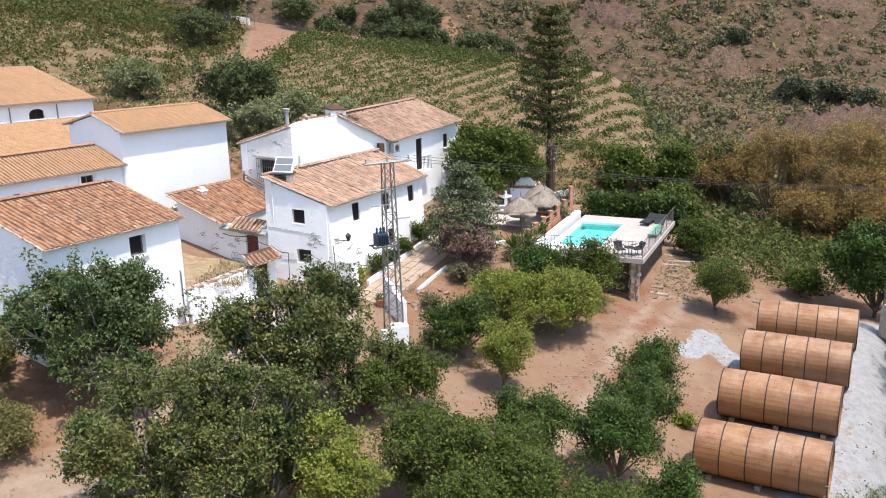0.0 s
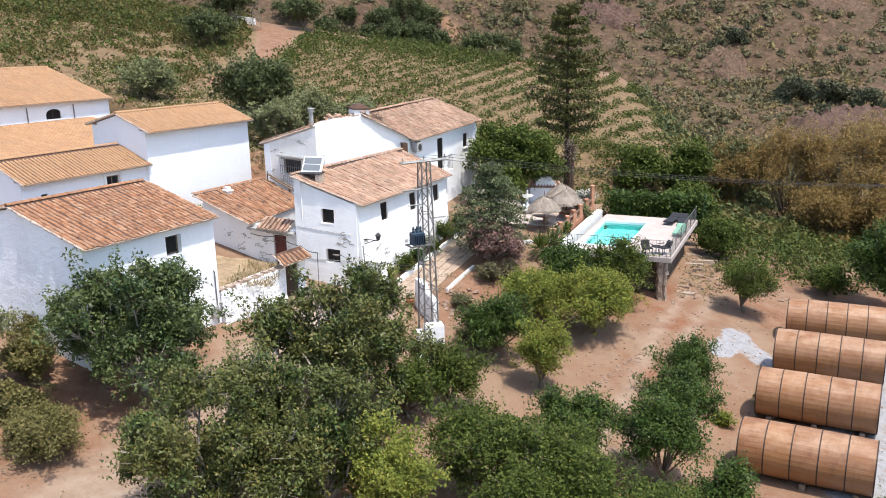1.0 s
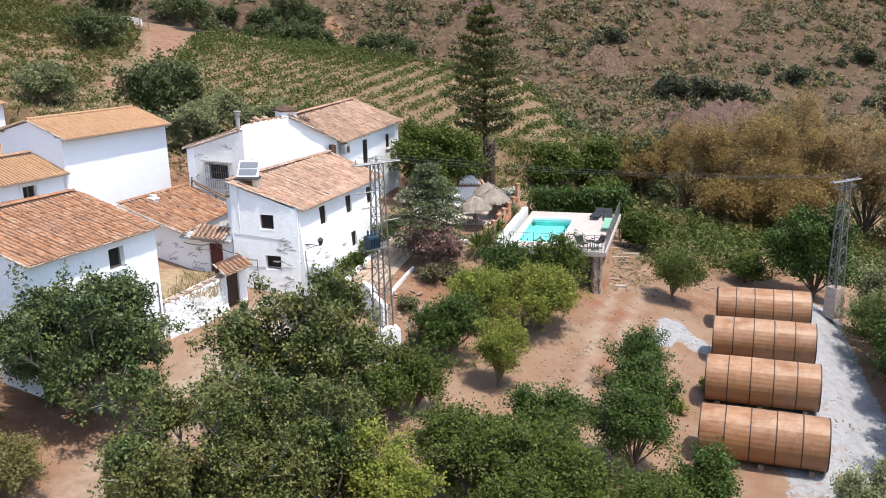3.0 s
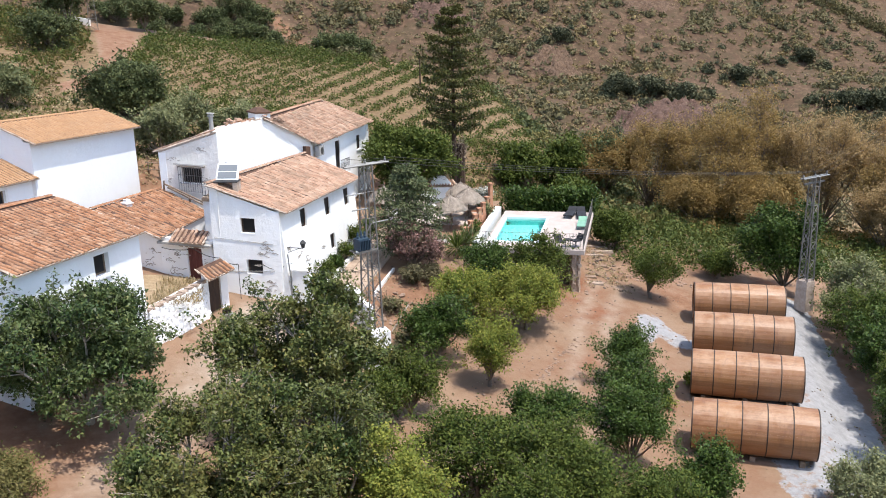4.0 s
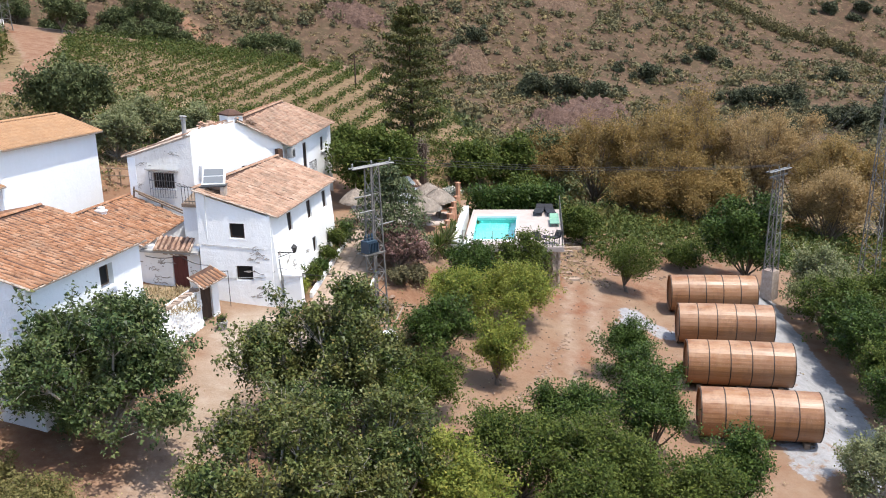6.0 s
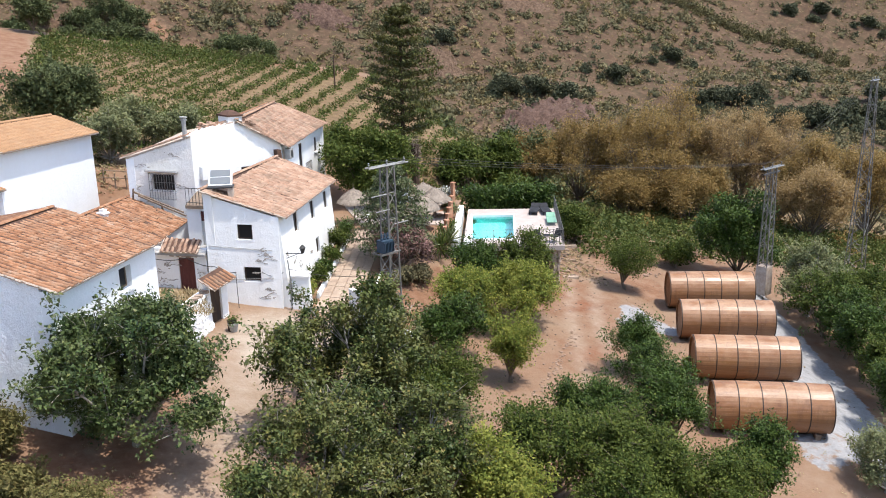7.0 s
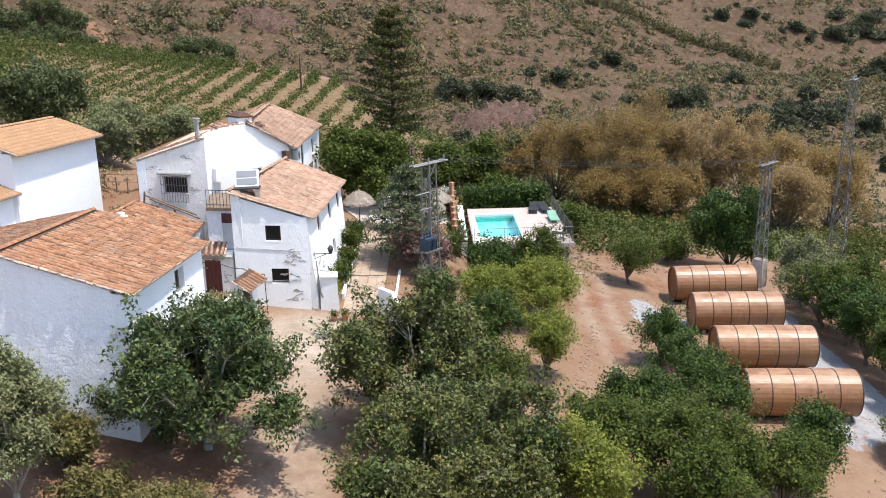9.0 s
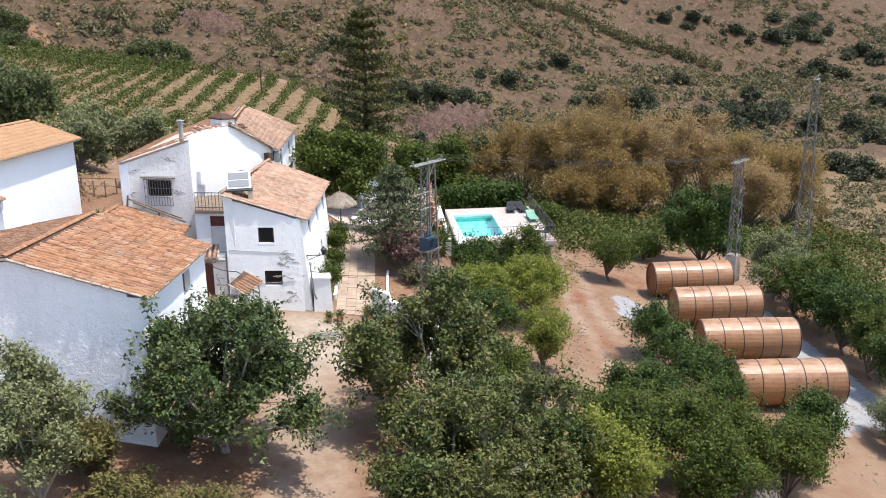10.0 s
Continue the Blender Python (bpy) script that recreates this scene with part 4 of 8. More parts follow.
part("lantern", Shape().lathe([(0.08, 0), (0.15, 0.25), (0.17, 0.27), (0.03, 0.42)], pose(0.35, -0.2, 0.02), 6), IRON, lamp)

# the farmhouse behind
D_L, D_M, D_R, D_BR, D_BL = (-13.0, 56.1), (-9.5, 54.6), (-3.9, 57.7), (0.95, 67.3), (-7.6, 67.2)
house_d = empty("farmhouse", p3(D_M, 6.0), "old white two-storey farmhouse with a mottled clay tile roof", "house", world_parts=True)
D_WIN = (1.4, 2.66, 8.0, 8.9)
wall(house_d, "front_wall", D_L, D_M, 4.4, [(0, 9.7), (1, 11.12)], [D_WIN], mat=GREYWHITE, thick=0.5, label="greyish limewashed wall")
D_BALC = (3.3, 4.1, 8.2, 9.1)
wall(house_d, "front_wall", D_M, D_R, 4.4, [(0, 11.14), (0.16, 11.5), (0.46, 11.72), (0.62, 11.4), (1, 10.2)], [D_BALC], mat=OLDWHITE, thick=0.5)
D_SIDE = [(0.9, 1.75, 9.2, 9.85), (4.1, 4.95, 7.4, 9.7), (8.3, 9.0, 8.6, 9.6)]
wall(house_d, "side_wall", D_R, D_BR, 4.0, [(0, 10.05), (1, 10.25)], D_SIDE, mat=WHITE, thick=0.5)
wall(house_d, "back_wall", D_BR, D_BL, 4.8, [(0, 10.2), (0.42, 11.55), (1, 10.0)], mat=WHITE)
wall(house_d, "side_wall", D_BL, D_L, 5.0, [(0, 9.75), (1, 9.7)], mat=WHITE)
roof(house_d, (-3.45, 57.6, 10.08), (1.45, 67.65, 10.38), (-2.25, 67.9, 11.82), (-6.75, 56.0, 11.86), TILE_PALE, rnd=random.Random(31), messy=1.9)
roof(house_d, (-8.1, 67.6, 9.72), (-13.3, 56.4, 9.72), (-7.1, 56.2, 11.86), (-2.6, 67.9, 11.82), TILE_OLD, rnd=random.Random(32), ridge_line=False)
fill = Shape()
fill.hexa([p3(D_L, 9.66), p3(D_M, 11.06), (-6.9, 56.05, 11.7), (-9.5, 57.5, 11.0)], [p3(D_L, 9.78), p3(D_M, 11.18), (-6.9, 56.05, 11.82), (-9.5, 57.5, 11.12)])
part("roof_edge", fill, MORTAR, house_d)
ridge_tiles(house_d.children[-1], p3(D_L, 9.8), p3(D_M, 11.22), None, TILE_PALE, random.Random(3), 1.3)
ridge_tiles(house_d.children[-1], (-8.7, 55.3, 11.55), (-7.7, 55.6, 11.78), None, TILE_PALE, random.Random(4), 1.3)
window(house_d, D_L, D_M, D_WIN, DARKWOOD, 0.2)
cage = Shape()
cage_bars = []
dw, out = Vector((0.919, -0.394, 0)), Vector((-0.394, -0.919, 0))
d0 = Vector((-13.0, 56.1, 0))
for i in range(11):
    q = d0 + dw * (1.3 + 0.145 * i) + out * 0.28
    cage_bars.append(Shape().tube(q + Vector((0, 0, 7.5)), q + Vector((0, 0, 9.0)), 0.014, n=4))
for z in (7.55, 8.0, 8.5, 8.98):
    q0, q1 = d0 + dw * 1.3 + Vector((0, 0, z)), d0 + dw * 2.75 + Vector((0, 0, z))
    cage.tube(q0 + out * 0.28, q1 + out * 0.28, 0.014, n=4).tube(q0, q0 + out * 0.28, 0.014, n=4).tube(q1, q1 + out * 0.28, 0.014, n=4)
cage_part = part("window_cage", cage, GALV, house_d, "projecting pale iron window cage")
for b in cage_bars:
    part("bar", b, GALV, cage_part)
can = Shape()
q = d0 + dw * 2.02 + out * 0.2 + Vector((0, 0, 9.06))
can.box((1.8, 0.5, 0.08), pose(q.x, q.y, q.z, -14, 0, -23.2))
part("window_canopy", can, CONCRETE, house_d)
window(house_d, D_M, D_R, D_BALC, DARKWOOD, 0.2, bars=5)
for k, o in enumerate(D_SIDE):
    window(house_d, D_R, D_BR, o, GREENPAINT if k == 0 else DARKWOOD, 0.06, cross=k != 2, pane_mat=GREENPAINT if k == 0 else PANE)
balcony = Shape()
wd = Vector((0.447, 0.894, 0))
no = Vector((0.894, -0.447, 0))
b0 = p3(D_R, 7.55) + wd * 3.7
for i in range(9):
    q = b0 + wd * (0.2 * i) + no * 0.55
    balcony.tube(q, q + Vector((0, 0, 0.95)), 0.014, n=4)
balcony.tube(b0 + no * 0.55 + Vector((0, 0, 0.95)), b0 + no * 0.55 + wd * 1.6 + Vector((0, 0, 0.95)), 0.02, n=4)
part("balcony_rail", balcony, IRON, house_d)
slab = b0 + wd * 0.8 + no * 0.3
part("balcony_slab", Shape().box((1.8, 0.62, 0.12), pose(slab.x, slab.y, slab.z - 0.14, 0, 0, 63.4)), WHITEPAINT, house_d)
stack = part("chimney", Shape().box((1.0, 0.9, 1.45), pose(-6.95, 56.75, 10.62, 0, 0, 29)), WHITE, house_d)
cap = Shape()
cap.box((1.15, 1.05, 0.09), pose(-6.95, 56.75, 12.07, 0, 0, 29)).box((1.1, 1.0, 0.24), pose(-6.95, 56.75, 12.16, 0, 0, 29), 0.3)
part("chimney_cap", cap, TILE_BED, stack)
part("flue_pipe", Shape().lathe([(0.13, 0), (0.12, 1.0), (0.20, 1.0), (0.20, 1.05), (0.14, 1.05), (0.14, 1.15), (0.22, 1.15), (0.22, 1.2)], pose(-9.75, 55.0, 11.0), 8), CONCRETE, house_d)

part("wall_box", Shape().box((0.55, 0.3, 0.75), pose(-8.85, 54.8, 8.65, 0, 0, 29)), WHITEPAINT, house_d, "white air-conditioner box")
part("brick_pier", Shape().box((0.34, 0.34, 0.85), pose(-4.2, 57.3, 9.1, 0, 0, 29)), TILE_BED, house_d, "small dark brick pier")
cooler = part("air_conditioner", Shape().box((0.75, 0.32, 0.6), pose(-3.35, 58.0, 9.3, 0, 0, 63.4)), CONCRETE, house_d, "grey air-conditioner on the wall")
part("fan_grille", Shape().lathe([(0.22, 0), (0.22, 0.02), (0.05, 0.03)], pose(-3.2, 57.93, 9.6, 90, 0, 63.4), 12), IRON, cooler)
rnd_d = random.Random(17)
broken = Shape()
for i in range(60):
    f = rnd_d.random()
    c = Vector((-8.9, 55.25, 11.35)).lerp(Vector((-5.6, 56.75, 11.5)), f)
    broken.box((rnd_d.uniform(0.1, 0.3), rnd_d.uniform(0.08, 0.2), rnd_d.uniform(0.04, 0.1)), pose(c.x + rnd_d.uniform(-0.2, 0.2), c.y + rnd_d.uniform(0.0, 0.5), c.z + rnd_d.uniform(0.12, 0.35) - 0.5 * max(0, f - 0.7), rnd_d.uniform(-20, 20), rnd_d.uniform(-20, 20), rnd_d.uniform(0, 180)))
part("broken_tiles", broken, TILE_PALE, house_d, "broken tiles along the wall top")["kind"] = "stuff"
for u, z, w, h in ((0.8, 9.3, 0.9, 0.3), (2.9, 8.3, 0.6, 0.4), (1.2, 7.3, 0.8, 0.2), (2.6, 10.1, 0.7, 0.2), (0.5, 8.2, 0.4, 0.5)):
    flaked(house_d, D_L, D_M, u, z, w, h, 0.0, rnd_d, 11.0, 8)

# the half-ruined shed between them
house_e = empty("ruined_shed", (-11.5, 48.2, 4.0), "half-ruined white shed with broken limewash and sagging tiles", "shed", world_parts=True)
E1, E2, E3 = (-15.4, 50.2), (-12.4, 48.4), (-9.75, 47.32)
E_DOOR = (1.44, 2.24, 4.2, 6.02)
wall(house_e, "front_wall", E1, E2, 3.4, [(0, 7.3), (1, 6.3)], mat=OLDWHITE)
wall(house_e, "door_wall", E2, E3, 3.4, [(0, 6.45), (1, 6.45)], [E_DOOR], mat=OLDWHITE)
wall(house_e, "side_wall", (-12.0, 49.0), (-10.0, 53.4), 4.0, [(0, 6.45), (1, 6.6)], mat=OLDWHITE, thick=0.35)
roof(house_e, (-12.35, 47.9, 6.55), (-10.0, 53.3, 6.66), (-12.9, 56.2, 7.5), (-15.9, 50.0, 7.6), TILE_OLD, rnd=random.Random(41), missing=0.06, messy=2.2)
roof(house_e, (-11.92, 47.72, 6.42), (-10.21, 47.02, 6.42), (-9.85, 47.9, 6.85), (-11.56, 48.6, 6.85), TILE_PALE, name="door_awning", rnd=random.Random(42), messy=1.4, ridge_line=False)
door_e = part("door", Shape().box((0.8, 0.06, 1.9), pose(-10.64, 47.86, 4.18, 0, 0, -22.2)), REDDOOR, house_e, "oxblood plank door")
for i in range(4):
    part("plank", Shape().box((0.17, 0.02, 1.8), pose(-10.64 + 0.926 * (i - 1.5) * 0.195 - 0.015, 47.86 - 0.378 * (i - 1.5) * 0.195 - 0.036, 4.23, 0, 0, -22.2)), REDDOOR, door_e)
lint = Shape()
for i in range(14):
    rr = random.Random(500 + i)
    lint.box((rr.uniform(0.12, 0.25), 0.14, rr.uniform(0.08, 0.16)), pose(-10.74 + 0.926 * (i / 13 - 0.5) * 1.3, 47.72 - 0.378 * (i / 13 - 0.5) * 1.3 + rr.uniform(-0.04, 0.04), 6.03 + rr.uniform(0, 0.12), 0, rr.uniform(-10, 10), -22))
part("rubble_lintel", lint, STONE, house_e)
part("chimney_cowl", Shape().lathe([(0.3, 0), (0.27, 0.45), (0.35, 0.5), (0.33, 0.56), (0.2, 0.6), (0.2, 0.72)], pose(-14.3, 51.8, 7.05), 4), GREYWHITE, house_e)
beams = Shape()
for a, b in (((-12.6, 55.6, 7.9), (-10.1, 54.3, 6.9)), ((-12.4, 55.3, 7.75), (-10.0, 54.0, 6.75)), ((-12.7, 55.7, 7.2), (-12.6, 55.6, 8.1)), ((-11.2, 54.9, 6.9), (-11.2, 54.85, 7.35))):
    beams.tube(a, b, 0.06, 0.05, 5)
part("fallen_beam", beams, OLDWOOD, house_e)

# the back patio between cottage and farmhouse: slab, parapet, doorway
patio = empty("back_patio", (-9.3, 50.6, 4.2), "raised back patio with iron rail between cottage and farmhouse", "patio", world_parts=True)
PT0, PT1 = (-10.25, 50.77), (-7.6, 49.8)
part("slab", Shape().hexa([(-10.3, 50.62, 7.9), (-7.65, 49.65, 7.9), (-5.8, 54.9, 7.9), (-9.3, 54.4, 7.9)], [(-10.3, 50.62, 8.07), (-7.65, 49.65, 8.07), (-5.8, 54.9, 8.07), (-9.3, 54.4, 8.07)]), OLDWOOD, patio, "weathered brownish balcony slab")
wall(patio, "patio_wall", PT0, PT1, 3.6, [(0, 7.89), (1, 7.89)], [(0.72, 1.62, 5.85, 7.75)], mat=OLDWHITE, thick=0.3)
wall(patio, "patio_wall", (-9.3, 54.4), PT0, 3.6, [(0, 7.88), (1, 7.88)], mat=OLDWHITE, thick=0.25)
part("patio_door", Shape().box((0.9, 0.05, 1.36), pose(-9.11, 50.49, 5.85, 0, 0, -20)), PALE_CONCRETE, patio, "pale grey-green door")
part("brown_lintel", Shape().box((0.9, 0.08, 0.54), pose(-9.11, 50.47, 7.212, 0, 0, -20)), REDDOOR, patio)
part("threshold", Shape().box((1.2, 0.4, 0.09), pose(-9.2, 50.22, 5.76, 0, 0, -20)), CONCRETE, patio)
for i in range(17):
    q = Vector((-10.22, 50.72, 8.07)).lerp(Vector((-7.65, 49.78, 8.07)), i / 16)
    part("baluster", Shape().tube(q, q + Vector((0, 0, 0.9)), 0.014, n=4), IRON, patio)
for z in (8.2, 8.97):
    part("rail", Shape().tube((-10.22, 50.72, z), (-7.65, 49.78, z), 0.022, n=4), IRON, patio)

# the earth-roofed store with its rubble wall and the little entry
store = empty("earth_store", (-10.8, 43.0, 2.8), "low store with whitewashed rubble wall and overgrown earth roof", "shed", world_parts=True)
S1, S2 = (-12.2, 40.45), (-9.95, 44.6)
wall(store, "rubble_wall", S1, S2, 2.0, [(0, 5.05), (1, 5.1)], mat=OLDWHITE, batter=0.25, thick=0.5)
wall(store, "entry_wall", S2, (-8.95, 45.6), 2.0, [(0, 5.6), (1, 5.85)], [(0.14, 0.94, 3.1, 5.2)], mat=OLDWHITE, thick=0.3)
# dark panel fills the opening in place of the shade inside
part("entry_door", Shape().box((0.8, 0.05, 2.1), pose(-9.67, 45.08, 3.1, 0, 0, 45)), DARKWOOD, store, "dark panel standing for the shade in the doorway")
roof(store, (-9.75, 43.8, 5.45), (-8.55, 45.2, 5.62), (-9.2, 45.75, 6.0), (-10.35, 44.35, 5.85), TILE_OLD, name="entry_awning", rnd=random.Random(43), messy=1.5, ridge_line=False)
top = Shape()
top.hexa([(-12.7, 40.5, 4.3), (-10.2, 44.3, 4.4), (-9.8, 47.3, 3.9), (-13.0, 48.6, 3.9)], [(-12.7, 40.5, 4.92), (-10.2, 44.3, 4.95), (-9.8, 47.3, 4.35), (-13.0, 48.6, 4.5)])
top.hexa([(-16.6, 42.7, 4.0), (-12.7, 40.5, 4.3), (-13.0, 48.6, 3.9), (-16.0, 50.4, 3.9)], [(-16.6, 42.7, 5.0), (-12.7, 40.5, 4.92), (-13.0, 48.6, 4.5), (-16.0, 50.4, 4.9)])
part("earth_roof", top, rough_material("overgrown_earth", [(0.3, (0.20, 0.14, 0.08)), (0.55, (0.34, 0.25, 0.15)), (0.75, (0.42, 0.34, 0.21))], 2.5, 0.95, 0.8, 0.1), store)

# ---- plants ----
def leaf_cloud(name, centres, size, rng, aspect=0.5, droop=0.25, normal_up=0.75, three=False):
    """Many small bent leaves, one at each centre: two triangles' worth each, pointing outward and hanging a little."""
    n = len(centres)
    d = rng.normal(size=(n, 3))
    d[:, 2] -= droop
    d /= np.linalg.norm(d, axis=1)[:, None]
    up = rng.normal(size=(n, 3))
    up[:, 2] += normal_up * 3
    side = np.cross(d, up)
    side /= np.linalg.norm(side, axis=1)[:, None] + 1e-9
    s = size * rng.uniform(0.6, 1.3, (n, 1))
    tip, mid = centres + d * s, centres + d * s * 0.5
    w = side * s * aspect * 0.5
    if three:
        co = np.stack([centres - w * 1.2, centres + w * 1.2, tip], 1).reshape(-1, 3)
        return quick_mesh(name, co, np.arange(3 * n).reshape(n, 3))
    co = np.stack([centres, mid - w, tip, mid + w], 1).reshape(-1, 3)
    quads = np.arange(4 * n).reshape(n, 4)
    return quick_mesh(name, co, quads)


def crown_points(lobes, count, rng, cluster=9, spread=0.2, hollow=0.55):
    """Leaf places: clusters near the skins of overlapping lobes (x, y, z, rx, ry, rz)."""
    lobes = np.array(lobes)
    fine = []
    for l in lobes:
        for _ in range(7):
            d = rng.normal(size=3)
            d /= np.linalg.norm(d)
            k = rng.uniform(0.30, 0.58)
            fine.append((*(l[:3] + d * l[3:] * rng.uniform(0.6, 1.05)), *(l[3:] * k)))
    lobes = np.array(fine)
    area = lobes[:, 3] * lobes[:, 4] + lobes[:, 4] * lobes[:, 5]
    pick = rng.choice(len(lobes), max(1, count // cluster), p=area / area.sum())
    d = rng.normal(size=(len(pick), 3))
    d /= np.linalg.norm(d, axis=1)[:, None]
    r = hollow + (1 - hollow) * rng.random((len(pick), 1)) ** 0.6
    r *= 1 + 0.22 * rng.normal(size=r.shape) * (rng.random(r.shape) < 0.5)
    c = lobes[pick, :3] + d * r * lobes[pick, 3:]
    pts = np.repeat(c, cluster, 0)
    pts += rng.normal(size=pts.shape) * spread
    return pts


def sprigs(shape, lobes, count, rng, per=9, rise=0.35, spread=0.09, radius=0.02, number=16):
    """Leaf places along many thin shoots that leave the lobes' hearts and stick out past their skins; the shoots join shape."""
    lobes = np.array(lobes)
    out = []
    share = lobes[:, 3] * lobes[:, 5]
    for l, k in zip(lobes, count * share / share.sum()):
        n = max(6, int(number * l[3] * l[5] / 1.0))
        for _ in range(n):
            d = rng.normal(size=3)
            d[2] += rise * 1.5
            d /= np.linalg.norm(d)
            long = rng.random() < 0.3
            reach = rng.uniform(1.25, 2.0) if long else rng.uniform(0.55, 1.15)
            a, b = l[:3] + d * l[3:] * 0.15, l[:3] + d * l[3:] * reach
            b[2] += rise * 0.3 * l[5]
            if radius:
                shape.tube(Vector(a), Vector(b), radius, radius * 0.35, 3, False)
            m = max(1, int(k / n / per * (0.6 if long else 1.1)))
            u = 0.25 + 0.77 * rng.random((m, 1)) ** 0.65
            c = a + (b - a) * u + rng.normal(size=(m, 3)) * spread * 1.6
            out.append(np.repeat(c, per, 0) + rng.normal(size=(m * per, 3)) * spread)
    return np.concatenate(out)


def limbs(shape, base, lobes, radius, rng, fork=0.35, twigs=3):
    """A tapered trunk that forks into limbs reaching into the lobes."""
    base = Vector(base)
    top = Vector(np.mean([l[:3] for l in lobes], axis=0))
    stem = base.lerp(top, fork)
    stem.x += rng.normal() * 0.12
    stem.y += rng.normal() * 0.12
    shape.tube(base - Vector((0, 0, 0.15)), base.lerp(stem, 0.5), radius * 1.25, radius, 7, False)
    shape.tube(base.lerp(stem, 0.5), stem, radius, radius * 0.85, 7, False)
    for l in lobes:
        end = Vector(l[:3])
        mid = stem.lerp(end, 0.55) + Vector(rng.normal(size=3)) * 0.12
        shape.tube(stem, mid, radius * 0.55, radius * 0.33, 5, False)
        shape.tube(mid, end, radius * 0.33, radius * 0.16, 5, False)
        for _ in range(twigs):
            d = rng.normal(size=3)
            d /= np.linalg.norm(d)
            tip = end + Vector(d * np.array(l[3:]) * 0.95)
            shape.tube(mid.lerp(end, 0.6), tip, radius * 0.15, radius * 0.04, 4, False)


def tree(name, label, x, y, top, radius, mat, leaves, size, seed, base=None, lobes=7, low=0.45, squash=0.8, bark=BARK, trunk=0.12, cluster=9, spread=0.2, aspect=0.5, droop=0.25, category="tree", group="", lobe=0.55, hollow=0.5, twigs=3, lean=(0, 0), shoots=None, drop=0.5):
    """A tree standing at x, y whose crown ends at height top (world) and reaches radius sideways."""
    rng = np.random.default_rng(seed)
    z0 = float(height(x, y)) if base is None else base
    bottom = z0 + (top - z0) * low
    cz, hz = (top + bottom) / 2, (top - bottom) / 2
    made = []
    for i in range(lobes):
        a = 2.4 * i + rng.uniform(-0.6, 0.6)
        up = 1.0 - (1.0 + drop) * (i + 0.5) / lobes + rng.uniform(-0.15, 0.15)
        far = rng.uniform(0.75, 1.2) if up > 0.1 else rng.uniform(0.35, 1.15)
        r = radius * (1 - lobe) * math.sqrt(max(0.06, 1 - up * abs(up))) * far * (1 + 0.18 * math.sin(2 * a + seed))
        lr = radius * lobe * rng.uniform(0.6, 1.35)
        lz = cz + hz * (1 - lobe * 0.6) * up * (0.8 + 0.25 * math.sin(a * 1.7 + seed))
        made.append((x + lean[0] + r * math.cos(a), y + lean[1] + r * math.sin(a), lz, lr, lr, min(lr * squash, hz * 0.6)))
    thing = empty(name, (x, y, z0), label, category, group, world_parts=True)
    s = Shape()
    limbs(s, (x, y, z0), made, trunk, rng, max(0.1, min(0.5, low * 0.8)), twigs)
    if shoots:
        pts = sprigs(s, made, leaves, rng, **shoots)
    else:
        pts = crown_points(made, leaves, rng, cluster, spread, hollow)
    part("trunk", s, bark, thing, smooth=True)
    part("crown", leaf_cloud("crown", pts, size, rng, aspect, droop, three=True), mat, thing)
    return thing


def bush_field(name, label, category, spots, mat, leaves, size, seed, flat=0.75, kind="stuff", spike=0.0, core=0.0):
    """Uncounted low bushes joined in one object; spots are x, y, radius."""
    rng = np.random.default_rng(seed)
    spots = np.asarray(spots, float)
    n = len(spots)
    z = height(spots[:, 0], spots[:, 1])
    k = np.maximum(8, (leaves * np.clip(spots[:, 2], 0.3, 4) ** 1.3).astype(int))
    idx = np.repeat(np.arange(n), k)
    d = rng.normal(size=(len(idx), 3))
    d /= np.linalg.norm(d, axis=1)[:, None]
    d[:, 2] = np.abs(d[:, 2])
    sub = rng.normal(size=(n * 5, 3)) * 0.28
    r = spots[idx, 2][:, None] * (0.5 + 0.5 * rng.random((len(idx), 1)) ** 0.5) * 0.8
    off = sub[idx * 5 + rng.integers(0, 5, len(idx))] * spots[idx, 2][:, None]
    c = np.stack([spots[idx, 0], spots[idx, 1], z[idx]], -1) + (d * r + off) * np.array([1, 1, flat])
    c[:, 2] = np.maximum(c[:, 2], z[idx] + 0.02)
    sizes = size * np.clip(spots[idx, 2], 0.5, 3) ** 0.5
    me = leaf_cloud(name, c, sizes[:, None], rng, 0.6, -0.1 - spike, 0.3, True)
    if core:
        # a ragged dense heart under the loose leaves of each bush
        k = 6
        turn = np.arange(k) * 2 * math.pi / k
        base = np.array([(math.cos(t), math.sin(t), -0.1) for t in turn] + [(0.85 * math.cos(t + 0.5), 0.85 * math.sin(t + 0.5), 0.62) for t in turn] + [(0, 0, 0.95)])
        faces = [(i, (i + 1) % k, k + i) for i in range(k)] + [((i + 1) % k, k + (i + 1) % k, k + i) for i in range(k)] + [(k + i, k + (i + 1) % k, 2 * k) for i in range(k)]
        wob = 1 + rng.normal(size=(n, len(base), 3)) * 0.34
        co = base[None] * wob * (spots[:, 2] * core * 0.82)[:, None, None] * np.array([1, 1, flat]) + np.stack([spots[:, 0], spots[:, 1], z], -1)[:, None, :]
        idx = (np.arange(n) * len(base))[:, None, None] + np.array(faces)[None]
        old = np.empty(len(me.vertices) * 3, np.float32)
        me.vertices.foreach_get("co", old)
        tris = np.arange(len(me.vertices)).reshape(-1, 3)
        me = quick_mesh(name, np.concatenate([old.reshape(-1, 3), co.reshape(-1, 3)]), np.concatenate([tris, idx.reshape(-1, 3) + len(me.vertices)]))
    me.materials.append(mat)
    ob = new(name, me)
    return tagged(ob, label, category, kind=kind)

# ---- wooden barrels lying in the yard ----
BARREL_R, BARREL_L = 1.08, 5.05


